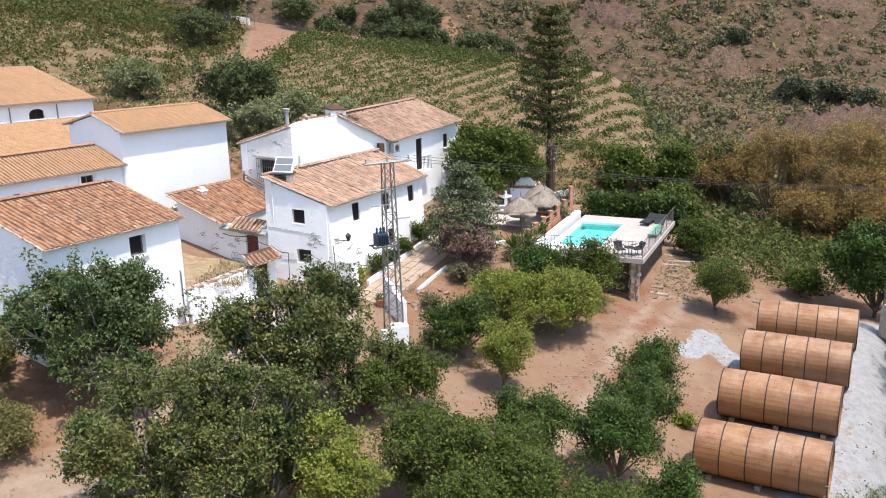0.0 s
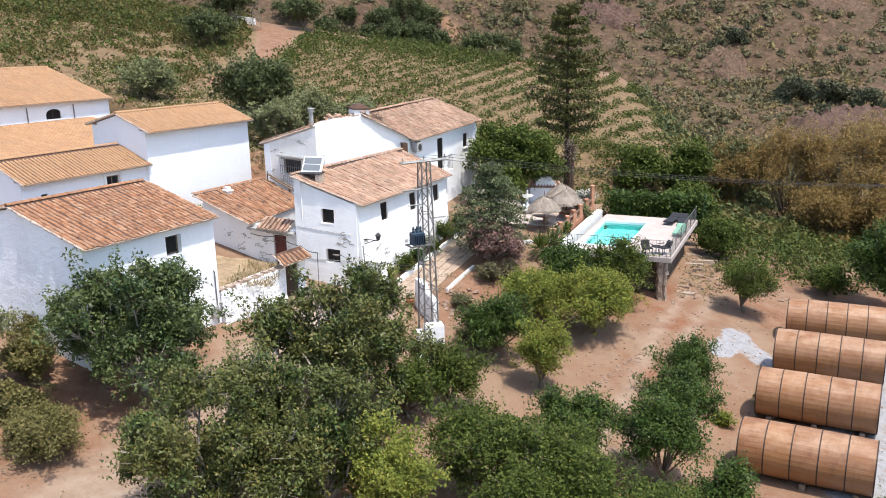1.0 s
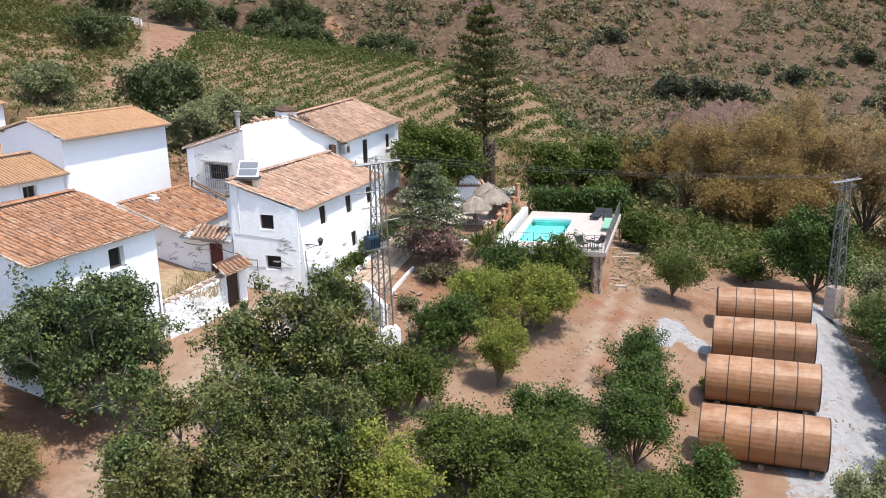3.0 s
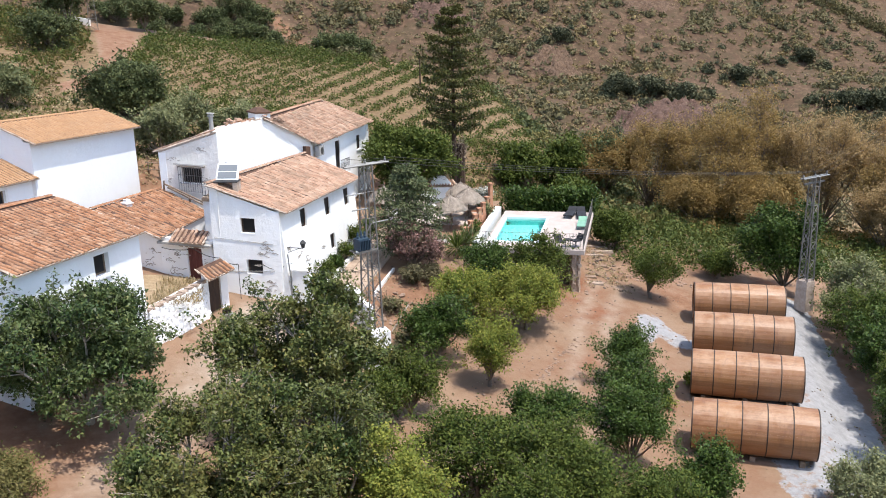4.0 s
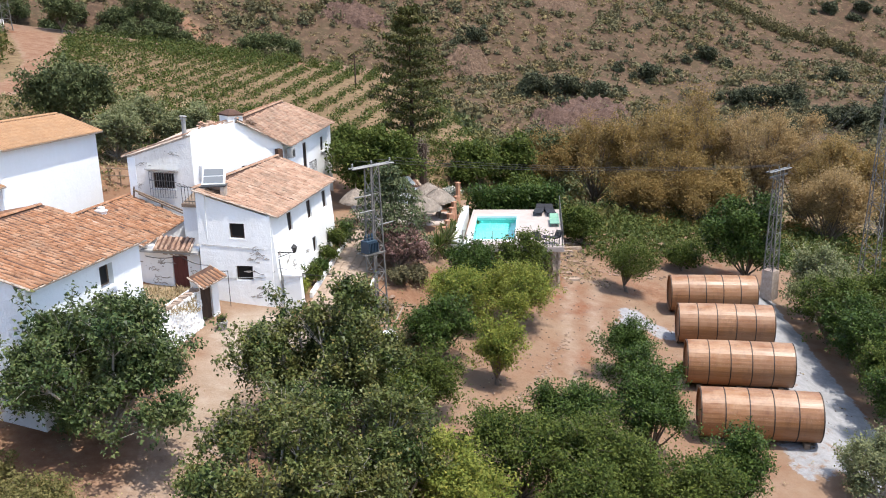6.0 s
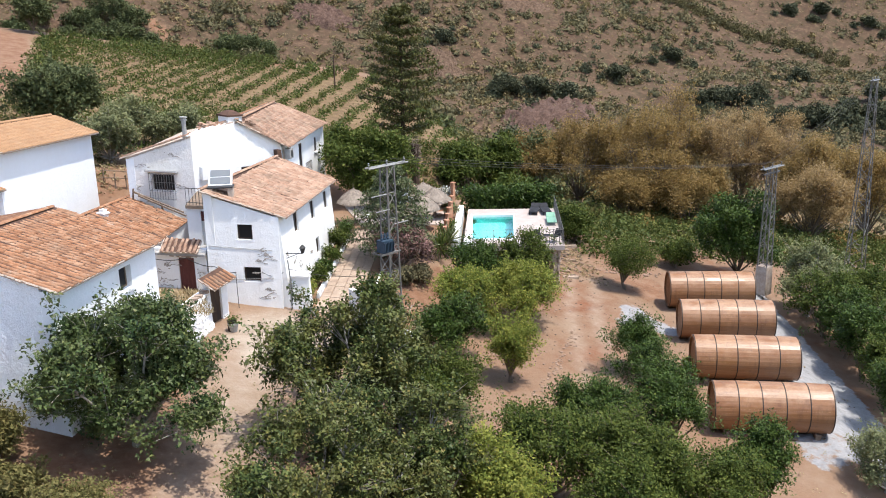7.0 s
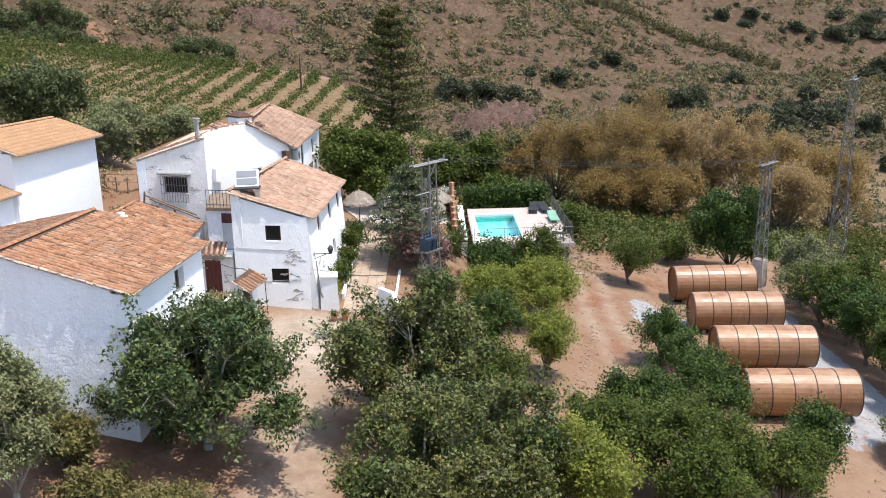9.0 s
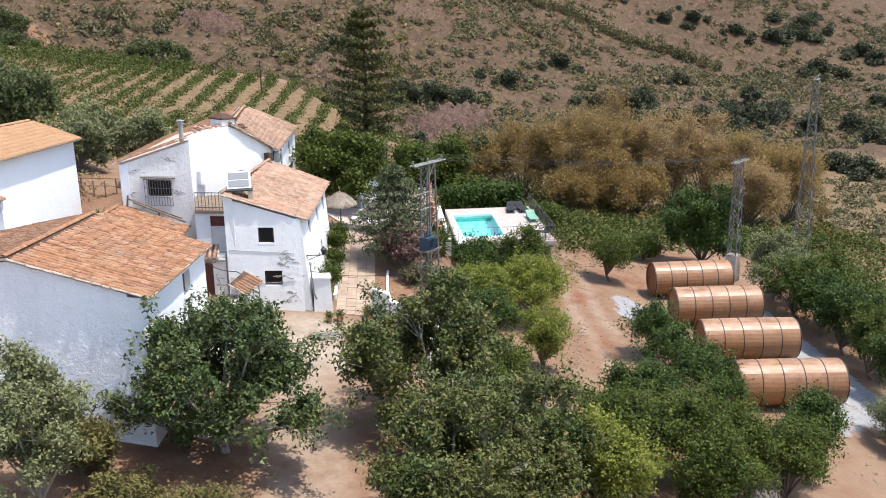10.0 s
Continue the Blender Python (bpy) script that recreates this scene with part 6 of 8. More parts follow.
# ---- the trees, nearest first ----
NEAR = [
    ("walnut_tree", "large walnut tree in full leaf before the outbuilding", -14.0, 33.5, 8.6, 3.25, WALNUT, 17000, 0.26, 9),
    ("walnut_tree", "tall walnut tree with open crown over the drive", -6.0, 33.2, 8.3, 3.1, WALNUT_GOLD, 17000, 0.26, 10),
    ("walnut_tree", "broad leafy walnut tree in the orchard", -9.0, 25.6, 7.4, 2.8, WALNUT_GOLD, 16000, 0.22, 8),
    ("walnut_tree", "broad leafy walnut tree in the orchard", -6.0, 27.2, 6.9, 2.3, WALNUT_GOLD, 12000, 0.22, 8),
    ("lemon_tree", "bright yellow-green lemon tree in the orchard", -3.5, 25.6, 5.9, 1.6, LIME_LEAF, 9000, 0.17, 7),
    ("orchard_tree", "leafy green orchard tree", -0.3, 28.4, 5.0, 2.3, MID_LEAF, 11500, 0.18, 7),
    ("orchard_tree", "small round orchard tree on a thin trunk", -3.2, 33.8, 4.7, 1.4, MID_LEAF, 5500, 0.18, 6),
    ("orchard_tree", "small round orchard tree on a thin trunk", -1.4, 35.0, 4.6, 1.3, MID_LEAF, 5000, 0.18, 6),
    ("orange_tree", "dark glossy orange tree in a row", 9.7, 37.9, 4.3, 1.4, ORANGE_LEAF, 6500, 0.17, 6),
    ("orange_tree", "dark glossy orange tree in a row", 8.3, 34.6, 4.2, 1.65, ORANGE_LEAF, 7000, 0.17, 6),
    ("orange_tree", "dark glossy orange tree in a row", 6.4, 30.9, 4.4, 1.75, ORANGE_LEAF, 8000, 0.17, 6),
    ("orange_tree", "dark orange tree with spreading crown", 3.4, 31.8, 4.1, 1.85, ORANGE_LEAF, 8500, 0.17, 6),
    ("orchard_tree", "wide mixed green orchard tree", 2.7, 27.0, 4.9, 2.1, MID_LEAF, 12000, 0.17, 8),
    ("orchard_tree", "orchard tree with dull browning leaves", 5.0, 25.4, 4.2, 1.7, MID_LEAF, 9000, 0.16, 7),
    ("orange_tree", "dark orange tree beside the barrels", 7.3, 26.3, 4.2, 1.6, ORANGE_LEAF, 7500, 0.17, 6),
    ("orange_tree", "dense dark green citrus tree", 0.9, 40.6, 4.9, 1.95, ORANGE_LEAF, 9000, 0.18, 7),
    ("lemon_tree", "bright yellow-green lemon tree in the yard", 6.3, 44.0, 5.3, 2.4, LIME_LEAF, 13000, 0.18, 8),
    ("lemon_tree", "small yellow-green citrus tree on a thin trunk", 2.7, 37.9, 5.0, 1.45, LIME_LEAF, 6000, 0.17, 6),
    ("orchard_tree", "light green fruit tree below the bank", 3.4, 44.2, 5.3, 2.2, LIME_LEAF, 11000, 0.18, 7),
    ("shrub", "dark rounded shrub below the pool terrace", 8.3, 47.6, 6.4, 1.9, MID_LEAF, 7500, 0.2, 7),
    ("shrub", "dark rounded shrub below the pool terrace", 5.3, 48.2, 6.0, 1.8, ORANGE_LEAF, 6500, 0.2, 6),
    ("young_tree", "small round-headed olive-green tree alone in the yard", 15.85, 48.9, 5.35, 1.6, MID_LEAF, 5500, 0.16, 6),
    ("fig_tree", "large dense round-headed tree behind the cottage", 3.3, 64.1, 10.6, 3.7, MID_LEAF, 15000, 0.32, 9),
    ("oleander", "brownish red flowering shrub beside the path", 1.3, 49.8, 6.7, 1.75, OLEANDER, 6500, 0.2, 7),
    ("olive_tree", "grey-green olive tree close to the outbuilding", -19.9, 31.4, 8.5, 1.8, OLIVE_LEAF, 14000, 0.17, 8),
    ("olive_tree", "low grey-green olive bush near the outbuilding gable", -21.8, 29.2, 5.4, 1.5, OLIVE_LEAF, 9000, 0.17, 7),
    ("shrub", "low olive-green shrub beside the drive", -15.9, 28.6, 4.2, 1.5, DRYGREEN, 6000, 0.15, 6),
    ("dark_tree", "dark dense evergreen behind the barrels", 26.0, 51.0, 7.5, 2.8, ORANGE_LEAF, 12000, 0.24, 8),
    ("olive_tree", "silvery olive tree beyond the gravel lane", 26.7, 44.7, 5.4, 2.3, OLIVE_LEAF, 10000, 0.19, 8),
    ("orange_tree", "dark citrus tree beyond the gravel lane", 25.0, 41.4, 4.5, 2.1, MID_LEAF, 9500, 0.19, 7),
    ("orange_tree", "dark citrus tree beyond the gravel lane", 22.8, 36.4, 4.6, 2.1, ORANGE_LEAF, 10000, 0.19, 7),
    ("orange_tree", "dark citrus tree beyond the gravel lane", 19.3, 30.5, 4.2, 1.9, ORANGE_LEAF, 9500, 0.18, 7),
    ("orange_tree", "dark citrus tree beyond the gravel lane", 21.3, 33.3, 4.0, 1.8, MID_LEAF, 8000, 0.19, 7),
    ("orange_tree", "dark citrus tree beyond the gravel lane", 24.1, 38.9, 4.2, 1.8, ORANGE_LEAF, 8000, 0.19, 7),
    ("orchard_tree", "leafy green orchard tree", 0.7, 24.9, 4.6, 1.8, MID_LEAF, 9000, 0.17, 7),
    ("orange_tree", "dark citrus tree in the field beyond the lane", 24.0, 33.0, 3.6, 2.0, MID_LEAF, 7000, 0.2, 6),
    ("olive_tree", "low silvery olive at the lane's end", 14.4, 26.9, 3.0, 1.7, OLIVE_LEAF, 8500, 0.16, 6),
    ("orange_tree", "dark citrus tree in the field beyond the lane", 26.6, 38.4, 4.2, 2.2, MID_LEAF, 7500, 0.2, 6),
    ("orange_tree", "dark citrus tree in the field beyond the lane", 30.0, 43.0, 4.0, 2.2, MID_LEAF, 7500, 0.2, 6),
    ("shrub", "round green shrub at the field's edge", 22.6, 53.0, 3.9, 1.3, MID_LEAF, 4500, 0.2, 6),
    ("green_tree", "dark leafy tree beside the pool terrace wall", 17.2, 58.0, 5.4, 1.6, MID_LEAF, 8000, 0.2, 7),
    ("grey_tree", "grey-green tree behind the winery", -26.0, 76.0, 13.0, 2.6, OLIVE_LEAF, 7000, 0.3, 7),
    ("carob_tree", "dark broad carob tree behind the barn", -16.9, 74.5, 13.2, 3.5, CAROB, 15000, 0.34, 9),
    ("olive_tree", "olive tree between barn and farmhouse", -13.8, 65.5, 11.2, 2.2, OLIVE_LEAF, 8000, 0.26, 7),
    ("carob_tree", "dark round tree beside the vineyard track", -28.5, 107.5, 16.4, 3.3, CAROB, 7000, 0.4, 8),
    ("carob_tree", "dark tree at the head of the vineyard track", -30.0, 126.0, 20.5, 3.4, CAROB, 6000, 0.45, 7),
    ("carob_tree", "dark tree at the head of the vineyard track", -21.5, 135.0, 18.6, 2.8, CAROB, 5000, 0.4, 7),
]
for i, (name, label, x, y, top, r, mat, leaves, size, lobes) in enumerate(NEAR):
    walnut = name == "walnut_tree"
    tree(name, label, x, y, top, r * (1.1 if walnut else 1.0), mat, int(leaves * (3.5 if walnut else 2.2 if y < 50 and abs(x) < 22 else 1.7)), size * (0.54 if walnut else 0.62 if y < 50 and abs(x) < 22 else 0.7), 100 + i, lobes=lobes * 2 + 9 if walnut else lobes + 8, low=0.04 if walnut else 0.2 if name == "young_tree" else 0.02 if "olive" in name else (0.1 if "shrub" in name or name in ("oleander", "fig_tree", "dark_tree") else 0.16),
         bark=PALEBARK if walnut or "olive" in name else BARK, trunk=0.16 if walnut else 0.08 + 0.02 * r, cluster=8, spread=0.15 if r < 2.5 else 0.2, droop=0.5 if walnut else 0.2, aspect=0.6,
         lobe=0.26 if walnut else 0.42 if name == "young_tree" else 0.36, category="shrub" if "shrub" in name or name == "oleander" else "tree", hollow=0.45, twigs=5 if walnut else 3, drop=1.0 if walnut else 0.85 if "olive" in name else 0.55,
         shoots=dict(per=8, rise=0.45, spread=0.10, radius=0.02, number=19) if walnut else (dict(per=8, rise=0.3, spread=0.10, radius=0.014, number=26) if name in ("orchard_tree", "lemon_tree", "oleander", "orange_tree", "shrub") else (dict(per=8, rise=0.8, spread=0.10, radius=0.014, number=26) if name == "olive_tree" else (dict(per=7, rise=0.35, spread=0.16, radius=0.02, number=9) if name == "carob_tree" else None))))


def whorled_conifer(name, label, x, y, top, radius, tiers, mat, leaves, size, seed, base=None, arms=6, droop=0.1, bark=BARK, upsweep=0.15, trunk=0.25, bare=0.12):
    """A conifer in tiers: straight stem, whorls of level branches with tufts along them."""
    rng = np.random.default_rng(seed)
    z0 = float(height(x, y)) if base is None else base
    h = top - z0
    thing = empty(name, (x, y, z0), label, "tree", world_parts=True)
    s = Shape()
    s.tube((x, y, z0 - 0.2), (x, y, z0 + h * 0.5), trunk, trunk * 0.6, 8, False).tube((x, y, z0 + h * 0.5), (x, y, top), trunk * 0.6, 0.03, 7, False)
    pts = []
    per = max(1, leaves // (tiers * arms))
    for t in range(tiers):
        f = bare + (1 - bare) * (t + 0.5) / tiers
        z = z0 + h * f
        reach = radius * (1 - f) ** 0.62 * min(1, 0.45 + (f - bare) / 0.4) + 0.2
        turn = rng.uniform(0, 6.28)
        for a in range(arms):
            ang = turn + 2 * math.pi * a / arms + rng.normal() * 0.12
            l = reach * rng.uniform(0.72, 1.12)
            d = np.array([math.cos(ang), math.sin(ang), upsweep - droop])
            o = np.array([x, y, z + rng.normal() * h * 0.008])
            s.tube(Vector(o), Vector(o + d * l), 0.05 * (1 - f) + 0.018, 0.012, 4, False)
            u = rng.random(per) ** 0.7
            side = np.array([-math.sin(ang), math.cos(ang), 0])
            w = rng.normal(size=(per, 1)) * (0.10 + 0.16 * l * (1 - np.abs(u[:, None] * 1.5 - 0.8)).clip(0.2, 1))
            pts.append(o + d * (u * l)[:, None] + side * w + np.array([0, 0, 1]) * rng.normal(size=(per, 1)) * 0.07)
    part("trunk", s, bark, thing, smooth=True)
    part("crown", leaf_cloud("crown", np.concatenate(pts), size, rng, 0.4, -0.1), mat, thing)
    return thing


def sword_plant(label, x, y, seed, heads=4, long=1.0):
    """A clump of stiff sword-shaped leaves on short stems."""
    rng = np.random.default_rng(seed)
    foot = at(x, y)
    thing = empty("yucca", foot, label, "shrub", world_parts=True)
    for h in range(heads):
        top = foot + Vector((rng.normal() * 0.4, rng.normal() * 0.4, rng.uniform(0.3, 1.1)))
        part("stem", Shape().tube(foot - Vector((0, 0, 0.1)), top, 0.07, 0.06, 6), BARK, thing)
        pts = np.array(top) + rng.normal(size=(75, 3)) * 0.05
        part("leaf_head", leaf_cloud("leaf_head", pts, long, rng, 0.075, -0.7, 0.2), OLIVE_LEAF if h % 2 else MID_LEAF, thing)["kind"] = "stuff"
    return thing


sword_plant("grey-green yucca with stiff sword leaves at the terrace edge", 4.9, 51.6, 31)
whorled_conifer("norfolk_pine", "tall tiered Norfolk pine behind the terrace", 8.0, 70.4, 18.9, 5.7, 12, PINE_LEAF, 17000, 0.27, 71, arms=7, bare=0.34, upsweep=0.22, droop=0.0, trunk=0.26, bark=DARKWOOD)
whorled_conifer("blue_cedar", "grey-green layered cedar between path and terrace", 1.1, 50.8, 10.0, 3.5, 9, CEDAR_LEAF, 14500, 0.2, 72, arms=9, bare=0.15, upsweep=0.05, droop=0.2, trunk=0.14)
palm = empty("dead_palm", at(8.1, 66.9), "dead palm stump with a ragged dark crown", "palm", world_parts=True)
pb = at(8.1, 66.9)
part("trunk", Shape().tube(pb, pb + Vector((0, 0, 4.7)), 0.3, 0.34, 9), DARKWOOD, palm)
rng = np.random.default_rng(5)
part("frond_skirt", leaf_cloud("frond_skirt", np.array(pb) + np.array([0, 0, 4.3]) + rng.normal(size=(420, 3)) * np.array([0.24, 0.24, 0.5]), 0.3, rng, 0.25, 0.8), BARK, palm)["kind"] = "stuff"

GUMS = [(30.5, 80.5, 8.6, 4.2, 0), (34.5, 76.0, 10.4, 5.0, 0), (39.5, 78.5, 11.0, 5.4, 0), (45.5, 75.0, 10.4, 4.6, 1), (50.0, 74.0, 9.6, 4.4, 1), (48.5, 67.0, 8.6, 4.2, 0), (44.0, 63.0, 6.6, 3.4, 1), (54.0, 66.5, 7.6, 3.8, 0), (26.5, 83.0, 6.6, 3.4, 0), (36.0, 70.0, 5.6, 3.4, 0), (31.0, 72.0, 4.8, 3.0, 0)]
for i, (x, y, top, r, pale) in enumerate(GUMS):
    tree("gum_tree", "pale parched gum tree in dry golden leaf" if pale else "wispy gum tree in olive and golden leaf", x, y, top, r, GUM_PALE if pale else GUM_LEAF, 29000, 0.185, 300 + i, lobes=30, low=0.06, bark=BARK, trunk=0.16, lobe=0.22, squash=1.35, group="gum trees", shoots=dict(per=9, rise=0.7, spread=0.2, radius=0.02, number=12))
DARKS = [(20.8, 79.0, 7.7, 2.0, MID_LEAF), (26.2, 83.5, 7.9, 2.9, CAROB), (19.0, 71.0, 5.4, 2.0, MID_LEAF), (16.0, 77.0, 7.6, 2.6, MID_LEAF)]
for i, (x, y, top, r, mat) in enumerate(DARKS):
    tree("green_tree", "dense green tree below the vineyard", x, y, top, r, mat, 8000, 0.32, 340 + i, lobes=8, low=0.05, cluster=7, spread=0.3)
# clipped hedge behind the pool
hr = np.random.default_rng(12)
u, v, w = hr.random(15000), hr.random(15000), hr.random(15000)
hedge_co = np.stack([10.2 + 6.6 * u + 0.3 * hr.normal(size=15000), 60.2 + 0.2 * u + 1.7 * v, 3.6 + 2.85 * w ** 0.7 + 0.18 * np.sin(u * 21) + 0.1 * hr.normal(size=15000)], -1)
hedge = empty("hedge", at(13.5, 61), "tall dark green hedge behind the pool", "hedge", world_parts=True)
part("foliage", leaf_cloud("foliage", hedge_co, 0.24, hr), ORANGE_LEAF, hedge)
for i in range(7):
    b0 = at(10.6 + i, 61.1)
    part("stem", Shape().tube(b0, b0 + Vector((0.1, 0, 3.0)), 0.06, 0.03, 5, False), BARK, hedge)

# ---- vineyard, scrub and far trees ----
rr = np.random.default_rng(77)
rows_side = np.array([0.933, -0.36])
spots = []
for k in range(-19, 22):
    # the rows swing a little to the east, shaped to fit the camera's view
    swing = 0.345 + 0.13 * min(1.0, max(0.0, (k * 2.1 + 10.0) / 20.0))
    row_way = np.array([swing, math.sqrt(1 - swing * swing)])
    for s in np.arange(-4, 64, 0.92):
        p = np.array([-2.0, 72.0]) + rows_side * k * 2.1 + row_way * s + rr.normal(size=2) * 0.16
        x, y = p
        inside = x > -20.0 - 0.5 * rr.random() and x < 22 + 0.1 * (y - 80) and 74 + max(0, -x) * 0.25 < y < min(136, 131.5 + 0.3 * (x + 20))
        lush = max(float(sm(116, 131, y)), float(sm(16.5, 19, -x)))
        if inside and rr.random() < 0.9:
            spots.append((x, y, rr.uniform(0.46, 0.8) + 0.4 * lush))
between = [(x + rr.normal() * 0.5, y + rr.normal() * 0.5, rr.uniform(0.2, 0.5)) for x, y, r in spots if y < 124 and rr.random() < 0.8]
bush_field("vineyard_grass", "dry grass between the rows of vines", "grass", between[::2], STRAW, 34, 0.24, 91, 0.6)
bush_field("vineyard_weeds", "dull green weeds between the rows of vines", "weeds", between[1::2], DRYGREEN, 34, 0.22, 92, 0.6)
bush_field("vineyard_rows", "rows of low green vines on dry soil", "vineyard", spots, VINE_LEAF, 84, 0.28, 1, 1.15)
spots = []
for k in range(0, 46):
    for s in np.arange(0, 60, 0.9):
        x, y = -80 + s + 0.0 * k, 80.0 + 1.75 * k - 0.22 * s + 8
        if -78 < x < -25.0 - 0.16 * max(0, y - 105) and 80 < y < 165 and rr.random() < (0.35 if y < 97 and x > -38 else 0.72 if y < 112 else 0.95):
            spots.append((x + rr.normal() * 0.4, y + rr.normal() * 0.35, rr.uniform(0.5, 1.15) + (0.35 if y > 112 else 0)))
bush_field("vineyard_rows", "patchy rows of green vines on the upper slope", "vineyard", spots[::2], VINE_DRY, 60, 0.32, 2, 0.9)
bush_field("vineyard_rows", "green vines on the upper slope", "vineyard", spots[1::2], VINE_LEAF, 60, 0.32, 12, 0.9)
spots = []
for k in range(0, 12):
    for s in np.arange(0, 36, 0.9):
        x, y = 16.8 + s + 0.4 * k, 55.0 + 1.6 * k - 0.12 * s
        if rr.random() < 0.85 and not (x > 24 and y < 54):
            spots.append((x + rr.normal() * 0.25, y + rr.normal() * 0.2, rr.uniform(0.75, 1.25)))
bush_field("vineyard_rows", "dense rows of green vines below the pool", "vineyard", spots, VINE_LEAF, 100, 0.24, 3, 1.15)

spots = []
for k in range(0, 16):
    for s in np.arange(0, 22, 0.95):
        x, y = 26.5 + 1.5 * k + 0.35 * s, 31.0 + s
        if rr.random() < 0.85:
            spots.append((x + rr.normal() * 0.25, y + rr.normal() * 0.2, rr.uniform(0.6, 1.15)))
bush_field("vineyard_rows", "rows of green vines beyond the gravel lane", "vineyard", spots, VINE_LEAF, 55, 0.3, 4, 1.1)


def hill_spots(n, seed, sizes, box):
    r = np.random.default_rng(seed)
    x, y = r.uniform(box[0], box[1], n), r.uniform(box[2], box[3], n) 
    s = sizes[0] + (sizes[1] - sizes[0]) * r.random(n) ** 1.4
    keep = (0.5 + 0.5 * hump(x, y, 0.05) + 0.3 * hump(x + 5, y, 0.17)) > r.uniform(-0.3, 0.9, n)
    keep &= (y > 150) | (x > 30)
    return np.stack([x, y, s], -1)[keep]


HILL = (-130, 330, 142, 400)


def sparse_beyond(spots, seed, share=0.35):
    """Thins the scrub out on the farther hill, past the row of spiky plants."""
    r = np.random.default_rng(seed)
    past = (spots[:, 0] - 150) * 0.72 + (spots[:, 1] - 285) * 0.69 > 3.0
    return spots[~past | (r.random(len(spots)) < share)]


bush_field("hillside_scrub", "grey-green dry scrub dotted over the hillside", "scrub", sparse_beyond(hill_spots(9400, 5, (0.75, 2.5), HILL), 1, 0.5), SCRUB, 21, 0.60, 5, 1.05, core=0.56)
bush_field("hillside_broom", "paler olive-green broom bushes on the hillside", "scrub", sparse_beyond(hill_spots(8200, 15, (0.6, 2.0), HILL), 2, 0.5), BROOM, 20, 0.56, 15, 1.0, core=0.54)
bush_field("hillside_grass", "tufts of dry straw-coloured grass on the hillside", "grass", hill_spots(9000, 6, (0.3, 0.9), (-130, 330, 142, 330)), STRAW, 9, 0.46, 6, 0.6)
bush_field("hillside_heath", "low olive-brown heath between the bushes of the hillside", "scrub", hill_spots(17000, 26, (0.35, 1.0), (-120, 300, 150, 340)), BROOM, 6, 0.62, 26, 0.55)
bush_field("hillside_oaks", "dark shrubs and young oaks on the hillside", "scrub", hill_spots(460, 7, (1.0, 2.4), (-130, 330, 150, 420)), HOLMOAK, 60, 0.4, 7, 0.95, core=0.6)
thick = np.random.default_rng(61)
spots = []
for x, y, r in hill_spots(950, 62, (1.1, 2.3), HILL):
    for k in range(thick.integers(2, 7)):
        spots.append((x + thick.normal() * r * 1.6, y + thick.normal() * r * 1.3, r * thick.uniform(0.5, 1.05)))
bush_field("hillside_thickets", "loose thickets of olive-green maquis on the hillside", "scrub", spots[::2], MAQUIS, 36, 0.60, 63, 1.0, core=0.56)
bush_field("hillside_thickets", "loose thickets of grey-brown scrub on the hillside", "scrub", spots[1::2], SCRUB, 36, 0.60, 64, 1.0, core=0.56)
slope = [(x, y, r) for x, y, r in zip(rr.uniform(15, 44, 800), rr.uniform(69, 140, 800), rr.uniform(0.4, 1.6, 800)) if x > 20 + 0.12 * (y - 70)]
bush_field("slope_scrub", "olive-green scrub on the dry slope below the vineyard", "scrub", slope[::2], CAROB, 70, 0.4, 9, 1.0, core=0.5)
bush_field("slope_broom", "yellowish broom on the dry slope below the vineyard", "scrub", slope[1::2], DRYGREEN, 60, 0.38, 10, 0.9, core=0.45)
bush_field("valley_scrub", "scrub and dry bushes along the valley floor", "scrub", hill_spots(3800, 8, (0.4, 1.4), (28, 160, 60, 190)), SCRUB, 26, 0.5, 8, 0.9, core=0.55)
bush_field("valley_grass", "dry straw-coloured grass along the valley floor", "grass", hill_spots(3000, 18, (0.3, 0.8), (28, 160, 60, 190)), STRAW, 18, 0.36, 18, 0.6)
# rough grass and weeds on the slope behind the houses
rough = []
for x, y in zip(rr.uniform(-34, 2, 2600), rr.uniform(60, 92, 2600)):
    u, v = (x + 19.1) * 0.5 + (y - 52.25) * 0.866, -(x + 19.1) * 0.866 + (y - 52.25) * 0.5
    barn = -1 < u < 10 and -1 < v < 6
    u, v = (x + 36.6) * 0.5 + (y - 57.0) * 0.866, -(x + 36.6) * 0.866 + (y - 57.0) * 0.5
    winery = -1 < u < 18 and -12 < v < 15
    farm = -13.5 < x < 2 and y < 69
    lane = float(to_line(x, y, [(-23.5, 88), (-21.8, 96)])) < 2.4
    if not (barn or winery or farm or lane):
        rough.append((x, y, rr.uniform(0.25, 0.8)))
bush_field("rough_grass", "dry grass on the slope behind the houses", "grass", rough[::2], STRAW, 40, 0.28, 41, 0.7)
bush_field("weeds", "green weeds on the slope behind the houses", "weeds", [p for p in rough[1::2] if p[1] > 66 or rr.random() < 0.5], MID_LEAF, 60, 0.22, 42, 0.7)
OLIVES = [(-12.6, 72.5, 1.5), (-10.4, 71.5, 1.2), (-17.2, 66.5, 1.6), (-8.2, 72.0, 1.5)]
for i, (x, y, r) in enumerate(OLIVES):
    tree("olive_tree", "grey-green olive tree behind the farmhouse", x, y, float(height(x, y)) + 2.0 * r, r, OLIVE_LEAF, 9000, 0.2, 380 + i, lobes=8, low=0.15, bark=PALEBARK, group="olive trees", shoots=dict(per=8, rise=0.3, spread=0.13, radius=0.016, number=16))
